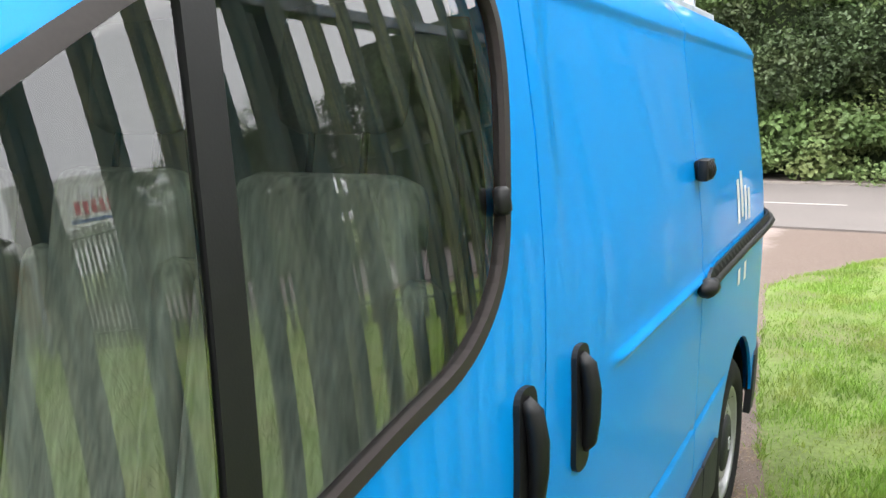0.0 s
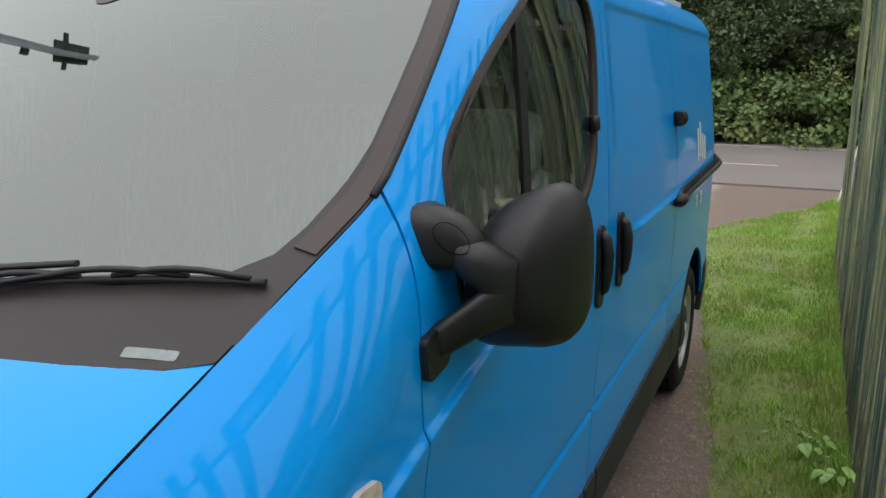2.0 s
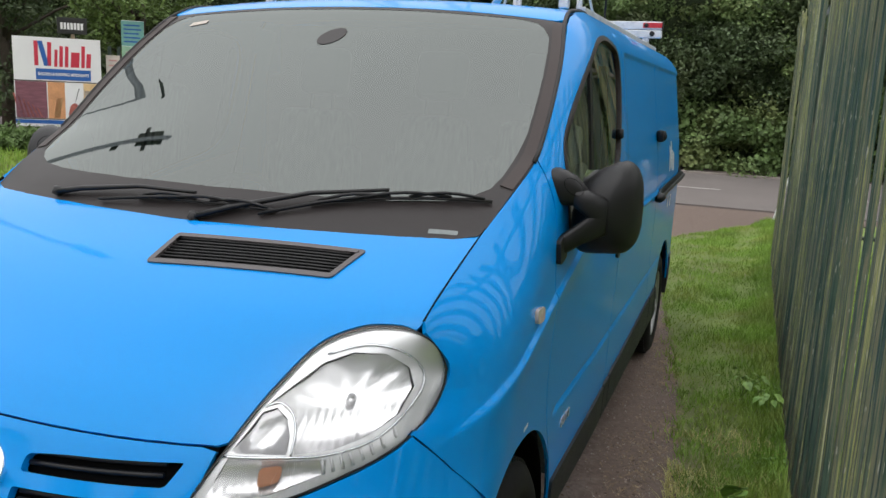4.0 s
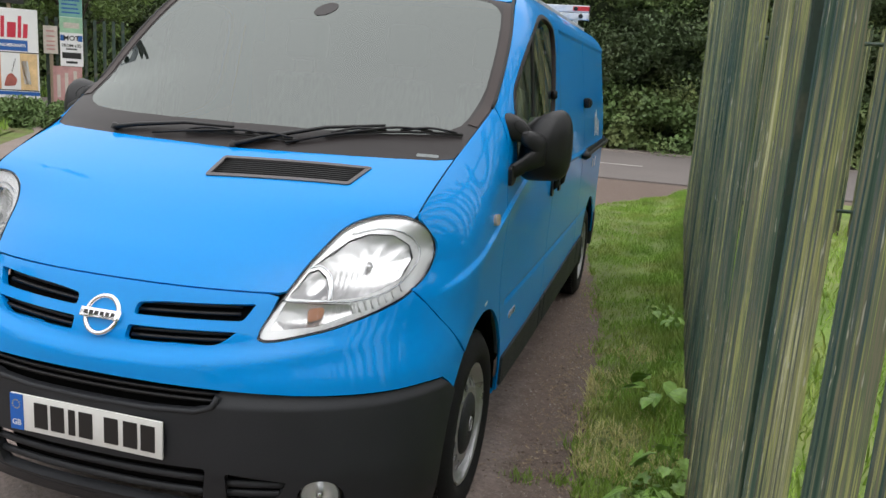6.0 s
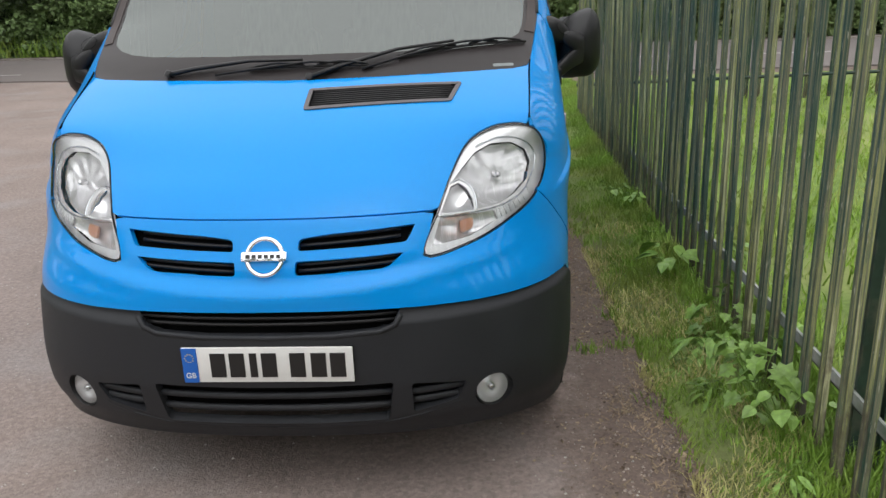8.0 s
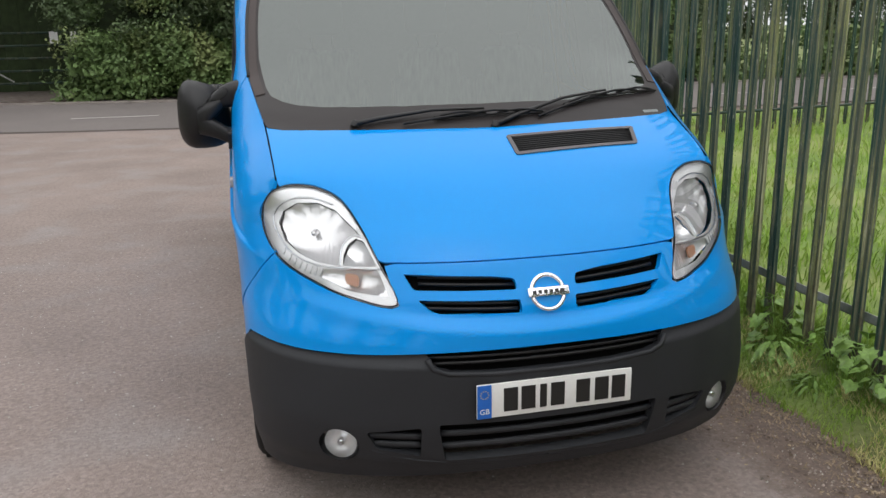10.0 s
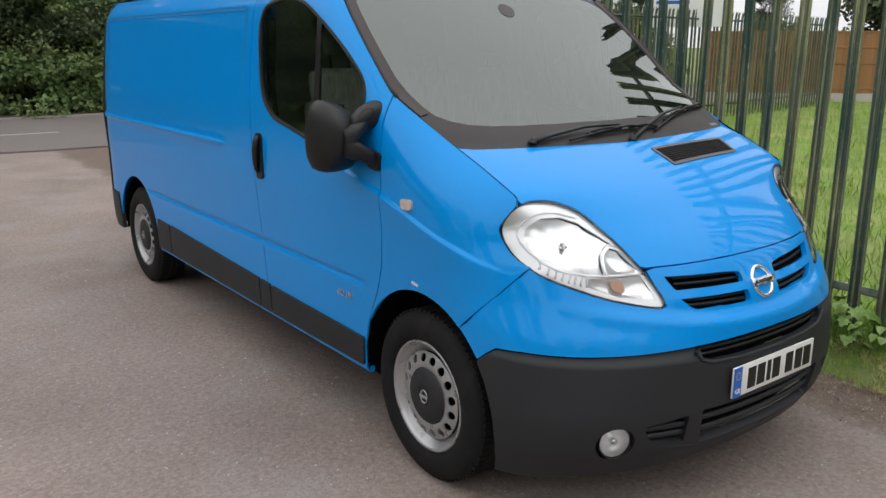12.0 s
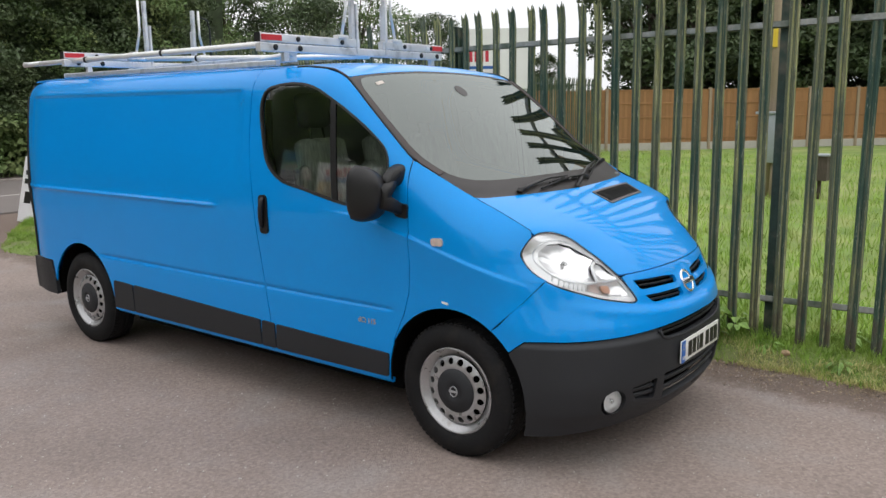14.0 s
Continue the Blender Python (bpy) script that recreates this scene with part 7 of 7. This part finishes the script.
def cross_beam(yc, x0, x1, gaps):
    bm = bmesh.new()
    box(bm, (x0, yc - 0.022, 2.055), (x1, yc + 0.022, 2.103), None, 0.004)
    beam = part("cross_beam", bm, ALU, rack)
    for x in (x0 + 0.11, x0 + 0.30, x1 - 0.24, x1 - 0.06):
        bm = bmesh.new()
        lathe(bm, [(0.017, 0.0), (0.017, 0.007), (0.010, 0.008), (0, 0.008)], 14, Matrix.Translation((x, yc - 0.022, 2.080)) @ Matrix.Rotation(radians(-90), 4, "Z"))
        part("plug", bm, BLACK_PLASTIC, beam)
    for x in (x0 + 0.20, x1 - 0.10):
        bm = bmesh.new()
        box(bm, (x - 0.02, yc - 0.016, 2.0), (x + 0.02, yc + 0.016, 2.058), None, 0.004)
        part("foot", bm, ALU, rack)
    for a, b, end in gaps:
        bm = bmesh.new()
        box(bm, (a, yc - 0.022, 2.108), (b, yc + 0.022, 2.158), None, 0.004)
        arm = part("clamp_arm", bm, ALU, rack)
        t0, t1 = (a, a + 0.16) if end < 0 else (b - 0.13, b)
        bm = bmesh.new()
        box(bm, (t0 + 0.008, yc - 0.025, 2.118), (t1, yc - 0.0215, 2.150))
        part("red_tape", bm, RED_TAPE, arm)
        bm = bmesh.new()
        box(bm, (t1 + 0.001, yc - 0.0245, 2.122), (t1 + 0.05, yc - 0.0215, 2.146)) if end < 0 else box(bm, (t0 - 0.05, yc - 0.0245, 2.122), (t0 + 0.006, yc - 0.0215, 2.146))
        part("white_tape", bm, WHITE_TAPE, arm)
        for f in (0.35, 0.8):
            bm = bmesh.new()
            x = a + (b - a) * f
            lathe(bm, [(0.015, 0.0), (0.015, 0.006), (0, 0.007)], 12, Matrix.Translation((x, yc - 0.022, 2.133)) @ Matrix.Rotation(radians(-90), 4, "Z"))
            part("plug", bm, BLACK_PLASTIC, arm)
        bm = bmesh.new()
        box(bm, (a - 0.004 if end < 0 else b, yc - 0.024, 2.108), (a if end < 0 else b + 0.004, yc + 0.024, 2.160))
        part("end_cap", bm, BLACK_PLASTIC, arm)


def clamp(x, yc, h, lean):
    bm = bmesh.new()
    box(bm, (x - 0.013, yc - 0.02, 2.10), (x + 0.013, yc + 0.012, 2.158 + h), None, 0.003)
    post = part("clamp_post", bm, ALU, rack)
    bm = bmesh.new()
    box(bm, (x + 0.020 * lean, yc - 0.03, 2.07), (x + 0.020 * lean + 0.018, yc + 0.02, 2.158 + h * 0.55), None, 0.003)
    part("slide_bar", bm, ALU, post)
    bm = bmesh.new()
    tube(bm, [Vector((x - lean * 0.10, yc - 0.01, 2.165)), Vector((x - lean * 0.055, yc - 0.01, 2.165 + h * 0.45)), Vector((x - lean * 0.055, yc - 0.01, 2.16 + h))], 0.010, 6)
    part("brace", bm, ALU, post)
    bm = bmesh.new()
    box(bm, (x - lean * 0.10 - 0.045, yc - 0.03, 2.155), (x - lean * 0.10 + 0.045, yc + 0.02, 2.178), None, 0.003)
    part("brace_foot", bm, ALU, post)


cross_beam(2.23, -0.92, 0.76, ((-0.92, -0.10, -1), (0.12, 0.76, 1)))
clamp(-0.155, 2.23, 0.40, 1)
clamp(0.16, 2.23, 0.42, -1)
cross_beam(4.46, -0.90, 0.80, ((-0.90, -0.16, -1), (0.30, 0.80, 1)))
clamp(-0.20, 4.46, 0.42, 1)
clamp(0.25, 4.46, 0.38, -1)
bm = bmesh.new()
tube(bm, [Vector((0.42, 4.46, 2.15)), Vector((0.42, 4.46, 2.40)), Vector((0.40, 4.46, 2.47)), Vector((0.34, 4.46, 2.49)), Vector((0.25, 4.46, 2.49))], 0.007, 6)
part("hook", bm, BLACK_PLASTIC, rack)
for x0, y0, z0, x1, y1, z1 in ((-0.86, 5.12, 2.090, -0.72, 2.34, 2.112), (0.55, 4.95, 2.045, -0.55, 2.34, 2.060), (-0.40, 4.40, 2.12, 0.30, 2.5, 2.08)):
    rod = thing("pole", "white aluminium pole tied along the roof rack", "pole", "poles on the rack")
    bm = bmesh.new()
    a, b = Vector((x0, y0, z0)), Vector((x1, y1, z1))
    tube(bm, [a.lerp(b, 0.08), b], 0.019, 12)
    part("tube", bm, WHITE_TUBE, rod)
    bm = bmesh.new()
    tube(bm, [a, a.lerp(b, 0.03), a.lerp(b, 0.082)], [0.022, 0.018, 0.020], 10)
    part("end_fitting", bm, ALU, rod)
    for f in (0.3, 0.62):
        bm = bmesh.new()
        tube(bm, [a.lerp(b, f), a.lerp(b, f + 0.008)], 0.0225, 10)
        part("collar", bm, BLACK_PLASTIC, rod)
# ladder stock lying on the rear beam
ladder = thing("ladder_stile", "flat aluminium stile lying on the rack", "ladder part")
bm = bmesh.new()
box(bm, (-0.62, 2.55, 2.03), (-0.56, 4.85, 2.075), Matrix.Rotation(radians(-6), 4, "Z"), 0.004)
part("stile", bm, ALU, ladder)

# ---- boards beside the drive ----
def board(name, label, m, w, h, z0, material, legs=()):
    """A flat board in m's x and z, facing its -y."""
    ob = thing(name, label, "sign")
    bm = bmesh.new()
    box(bm, (0, 0, z0), (w, 0.03, z0 + h), None, 0.004)
    part("panel", bm, material, ob)
    for x in legs:
        bm = bmesh.new()
        box(bm, (x - 0.035, 0.03, -0.1), (x + 0.035, 0.10, z0 + h))
        part("leg", bm, POST_WOOD, ob)
    ob.matrix_basis = m
    return ob


def flat(ob, name, x0, x1, z0, z1, material, lift=0.004):
    bm = bmesh.new()
    box(bm, (x0, -lift, z0), (x1, -lift + 0.0035, z1))
    return part(name, bm, material, ob)


def words(ob, text, size, x, z, material, bold=0.0, squeeze=1.0):
    return lettering("letters", text, size, Matrix.Translation((x, -0.006, z)) @ Matrix.Rotation(radians(90), 4, "X"), material, ob, deep=0.001, bold=bold, squeeze=squeeze)


SIGN_TURN = 36
W = 1.75
big = board("merchant_sign", "large white merchant sign with red mark and picture strip", pose(-13.53, 12.11, 0, 0, 0, SIGN_TURN), W, 1.9, 0.50, SIGN_WHITE, (0.2, 1.55))


def slant(ob, x0, x1, z0, z1, lean, material):
    """A leaning bar of the trade mark."""
    bm = bmesh.new()
    lo = [bm.verts.new((x, -0.004, z)) for x, z in ((x0, z0 + 0.2), (x1, z0 + 0.2), (x1 + lean, z1 + 0.2), (x0 + lean, z1 + 0.2))]
    hi = [bm.verts.new(v.co + Vector((0, 0.0035, 0))) for v in lo]
    bm.faces.new(lo)
    bm.faces.new(hi[::-1])
    for k in range(4):
        bm.faces.new((lo[k], hi[k], hi[(k + 1) % 4], lo[(k + 1) % 4]))
    part("red_mark" if material is SIGN_RED else "blue_mark", bm, material, ob)


# the trade mark as plain red and blue shapes
slant(big, W - 1.33, W - 1.25, 1.60, 2.12, 0.0, SIGN_RED)
slant(big, W - 1.14, W - 1.04, 1.60, 2.12, -0.12, SIGN_BLUE)
slant(big, W - 1.08, W - 1.00, 1.60, 2.10, 0.02, SIGN_RED)
for a, b, h in ((0.94, 0.88, 0.36), (0.84, 0.77, 0.44), (0.73, 0.66, 0.44), (0.61, 0.44, 0.32), (0.40, 0.33, 0.46), (0.30, 0.21, 0.30)):
    slant(big, W - a, W - b, 1.59, 1.59 + h, 0.02, SIGN_RED)
flat(big, "blue_strip", W - 1.31, W - 0.21, 1.51, 1.74, SIGN_BLUE)
words(big, "BUILDERS & ROOFING MERCHANTS", 0.088, W - 0.76, 1.625, SIGN_WHITE, 0.0025, 0.72)
for x0, x1, pm in ((W - 1.73, W - 1.11, PRINT_ROOF), (W - 1.09, W - 0.75, PRINT_ORANGE), (W - 0.73, W - 0.39, SIGN_WHITE), (W - 0.37, W - 0.03, PRINT_SAND)):
    flat(big, "picture", x0, x1, 0.68, 1.46, pm)
for z0, z1 in ((1.465, 1.485), (0.655, 0.675)):
    flat(big, "line", 0.0, W, z0, z1, INK)
bm = bmesh.new()
slab(bm, rounded([(0.0, 0.0), (0.22, 0.02), (0.27, 0.16), (0.16, 0.30), (0.06, 0.24)], 0.05), 0.0, 0.004)
ob = part("brick_heap", bm, PRINT_BRICK, big)
ob.matrix_basis = pose(W - 0.70, -0.004, 0.74, 90)
slant(big, W - 0.55, W - 0.53, 0.86, 1.14, 0.08, INK)
slant(big, W - 0.30, W - 0.16, 0.60, 1.10, -0.06, SIGN_WHITE)
for k in range(6):
    slant(big, W - 1.68 + k * 0.09, W - 1.65 + k * 0.09, 0.50, 1.0 - k * 0.06, -0.10, PRINT_BRICK)
slant(big, W - 0.98, W - 0.86, 0.50, 0.92, 0.06, PRINT_SAND)
flat(big, "blue_strip", 0.0, W, 0.56, 0.64, SIGN_BLUE)
mot = board("garage_sign", "narrow garage board with teal top and test offer", pose(-11.89, 13.54, 0, 0, 0, SIGN_TURN), 0.47, 1.62, 1.25, SIGN_WHITE, (0.1, 0.4))
flat(mot, "teal_top", 0.0, 0.47, 2.32, 2.86, SIGN_TEAL)
for k in range(5):
    flat(mot, "bar", 0.05, 0.42 - 0.03 * (k % 3), 2.40 + k * 0.088, 2.432 + k * 0.088, SIGN_BLUE, 0.006)
flat(mot, "green_band", 0.0, 0.47, 1.98, 2.31, SIGN_GREEN)
flat(mot, "bar", 0.08, 0.40, 2.08, 2.20, SIGN_PALE, 0.006)
words(mot, "MOT", 0.15, 0.235, 1.86, INK, 0.003)
words(mot, "FROM £35", 0.09, 0.235, 1.70, INK, 0.0015)
for z, h in ((1.61, 0.03), (1.42, 0.13), (1.31, 0.05)):
    flat(mot, "bar", 0.04 if h > 0.1 else 0.12, 0.43 if h > 0.1 else 0.35, z, z + h, INK)
for x0 in (0.01, 0.37):
    flat(mot, "blue_mark", x0, x0 + 0.09, 1.80, 1.93, SIGN_BLUE)
small = board("paper_sign", "pale weathered paper notice beside the garage board", pose(-12.15, 13.33, 0, 0, 0, SIGN_TURN), 0.29, 0.60, 1.50, SIGN_PALE, (0.15,))
for z in (1.58, 1.66, 1.75, 1.86, 1.97):
    flat(small, "bar", 0.06, 0.23, z, z + 0.035, SIGN_PINK)
pink = board("faded_sign", "faded pink board half hidden by bushes", pose(-12.0, 13.42, 0, 0, 0, SIGN_TURN), 0.60, 0.80, 0.44, SIGN_PINK, (0.3,))
for k, (x, z, h) in enumerate(((0.08, 0.55, 0.5), (0.24, 0.50, 0.6), (0.42, 0.60, 0.55))):
    flat(pink, "bar", x, x + 0.07, z, z + h, SIGN_PALE)
dark = board("dark_sign", "small black board with pale marks over the merchant sign", pose(-12.80, 12.63, 0, 0, 0, SIGN_TURN), 0.60, 0.34, 2.50, INK, (0.3,))
for k in range(7):
    flat(dark, "bar", 0.07 + k * 0.067, 0.118 + k * 0.067, 2.59, 2.73, SIGN_WHITE)
for k in range(9):
    bm = bmesh.new()
    box(bm, (0, 0, 0), (0.07, 0.02, 2.3))
    ob = part("stake", bm, FENCE_RAIL, None)
    ob.matrix_basis = pose(-12.2 + k * 0.16, 13.45 + k * 0.115, 0, 0, 0, SIGN_TURN)
    tagged(ob, "dark green stake of the boundary behind the boards", "stake", "stakes behind the boards")
# bushes and willow round the boards
rnd = random.Random(51)
cl = []
for k in range(120):
    f = rnd.uniform(-1.0, 4.6)
    c = Vector((-14.5, 11.0)) + Vector((math.cos(radians(SIGN_TURN)), math.sin(radians(SIGN_TURN)))) * f + Vector((rnd.uniform(-0.2, 0.5), rnd.uniform(-0.9, -0.1)))
    cl.append(((c.x, c.y, rnd.random() * 0.42 + 0.02), (0.32, 0.32, 0.2)))
tagged(foliage("bush_row", cl, 120, 0.11, LEAF, 301), "low leafy bushes in front of the boards", "bushes", kind="stuff")
wil = tree(pose(-12.3, 14.5, 0), 6.0, 1.7, 0.12, LEAF_LIGHT, 302, 60, 260, 0.12, 0.36, "pale willow hanging over the boards")
copy_thing(base, pose(-16.5, 14.5, 0) @ Matrix.Scale(0.62, 4))
copy_thing(base, pose(-20.5, 10.5, 0, 0, 0, 80) @ Matrix.Scale(0.8, 4))
copy_thing(other, pose(-22, 5, 0, 0, 0, 20) @ Matrix.Scale(0.8, 4))

# roadside verge on the far bank with a field gate
rnd = random.Random(61)
spots = [(rnd.uniform(-23, -9.3), rnd.uniform(20.6, 22.6), 0.05, rnd.uniform(0.5, 1.6)) for _ in range(5000)]
blades("bank_grass", spots, GRASS, "tall grass bank on the far roadside", 0.2, 0.6, 0.02, 9, 0.6)
gate = thing("field_gate", "dark green steel gate with small pale notices", "gate")
for z in (0.35, 0.7, 1.05, 1.4, 1.75):
    bm = bmesh.new()
    tube(bm, [Vector((-9.5, 23.6, z)), Vector((-5.5, 23.6, z))], 0.03, 8)
    part("gate_bar", bm, FENCE_RAIL, gate)
bm = bmesh.new()
tube(bm, [Vector((-9.4, 23.57, 1.75)), Vector((-7.3, 23.57, 0.4))], 0.022, 6)
part("brace", bm, WHITE_TUBE, gate)
for x in (-9.6, -5.4):
    bm = bmesh.new()
    box(bm, (x - 0.08, 23.5, -0.1), (x + 0.08, 23.7, 2.0), None, 0.01)
    part("gate_post", bm, FENCE_RAIL, gate)
for x in (-6.2, -5.65):
    bm = bmesh.new()
    box(bm, (x, 23.54, 1.45), (x + 0.22, 23.56, 1.78))
    part("notice", bm, SIGN_WHITE, gate)
bm = bmesh.new()
slab(bm, [Vector(p) for p in ((-9.9, 20.42), (-5.3, 20.42), (-5.1, 24.5), (-10.1, 24.5))], -0.04, 0.07)
tagged(part("gateway", bm, DIRT), "bare earth gateway on the far side of the road", "gateway", kind="structure")
shed = thing("dark_shed", "dark green shed wall behind the gate", "shed")
bm = bmesh.new()
box(bm, (-16.0, 26.04, -0.1), (-2.0, 26.3, 4.8))
part("wall", bm, SHADE_WOOD, shed)
for k in range(28):
    bm = bmesh.new()
    box(bm, (-16.0 + 0.5 * k + 0.01, 26.0, -0.1), (-16.0 + 0.5 * k + 0.49, 26.04, 4.7))
    part("board", bm, SHADE_WOOD, shed)
bm = bmesh.new()
box(bm, (-16.2, 25.85, 4.8), (-1.8, 26.6, 4.92))
part("roof_edge", bm, SHADE_WOOD, shed)

# folding roadside board
ab = thing("a_board", "white folding roadside board with dark marks", "sign")
for tilt_, xx in ((13, -0.23), (-13, 0.23)):
    bm = bmesh.new()
    box(bm, (-0.012, -0.29, 0), (0.012, 0.29, 1.03), None, 0.006)
    ob = part("leaf", bm, SIGN_WHITE, ab)
    ob.matrix_basis = pose(xx, 0, 0, 0, tilt_, 0)
    for z, h, w in ((0.74, 0.07, 0.36), (0.60, 0.08, 0.36), (0.30, 0.18, 0.24)):
        bm = bmesh.new()
        x_ = -0.0145 if xx < 0 else 0.0125
        box(bm, (x_, -w / 2, z), (x_ + 0.002, w / 2, z + h))
        part("bar", bm, INK, ob)
ab.matrix_basis = pose(2.03, 11.20, 0.02, 0, 0, -4)

# site board and street lamp posts far behind the fence
hoard = thing("site_board", "white site board on two posts behind the fence", "sign")
bm = bmesh.new()
box(bm, (0, 0, 2.07), (1.7, 0.05, 3.5), None, 0.01)
part("panel", bm, SIGN_WHITE, hoard)
for x in (0.15, 1.55):
    bm = bmesh.new()
    box(bm, (x - 0.05, 0.05, -0.1), (x + 0.05, 0.15, 3.5))
    part("leg", bm, GALV, hoard)
for k in range(5):
    bm = bmesh.new()
    box(bm, (0.10 + k * 0.13, -0.004, 2.72), (0.18 + k * 0.13, 0.0, 2.98))
    part("red_mark", bm, SIGN_RED, hoard)
bm = bmesh.new()
box(bm, (0.10, -0.004, 2.55), (0.80, 0.0, 2.62))
part("blue_strip", bm, SIGN_BLUE, hoard)
hoard.matrix_basis = pose(12.08, 10.43, 0, 0, 0, -57)

# tall post with boards on the verge, mirrored in the bonnet and the windscreen
post = thing("sign_post", "tall grey post carrying dark boards beside the drive", "sign post")
bm = bmesh.new()
tube(bm, [Vector((0, 0, -0.1)), Vector((0, 0, 5)), Vector((0, 0, 8.5))], [0.07, 0.06, 0.05], 10)
part("pole", bm, GALV, post)
for z, w, h, off, turn_ in ((7.50, 0.46, 0.85, -0.34, 12), (7.72, 0.85, 0.10, -0.55, 12), (6.80, 0.24, 0.18, -0.12, 0)):
    bm = bmesh.new()
    box(bm, (off, -0.09, z), (off + w, -0.06, z + h), Matrix.Rotation(radians(turn_), 4, "Z"), 0.004)
    part("board", bm, FENCE_RAIL, post)
post.matrix_basis = pose(-7.25, 3.65, 0.0, 0, 0, -70)
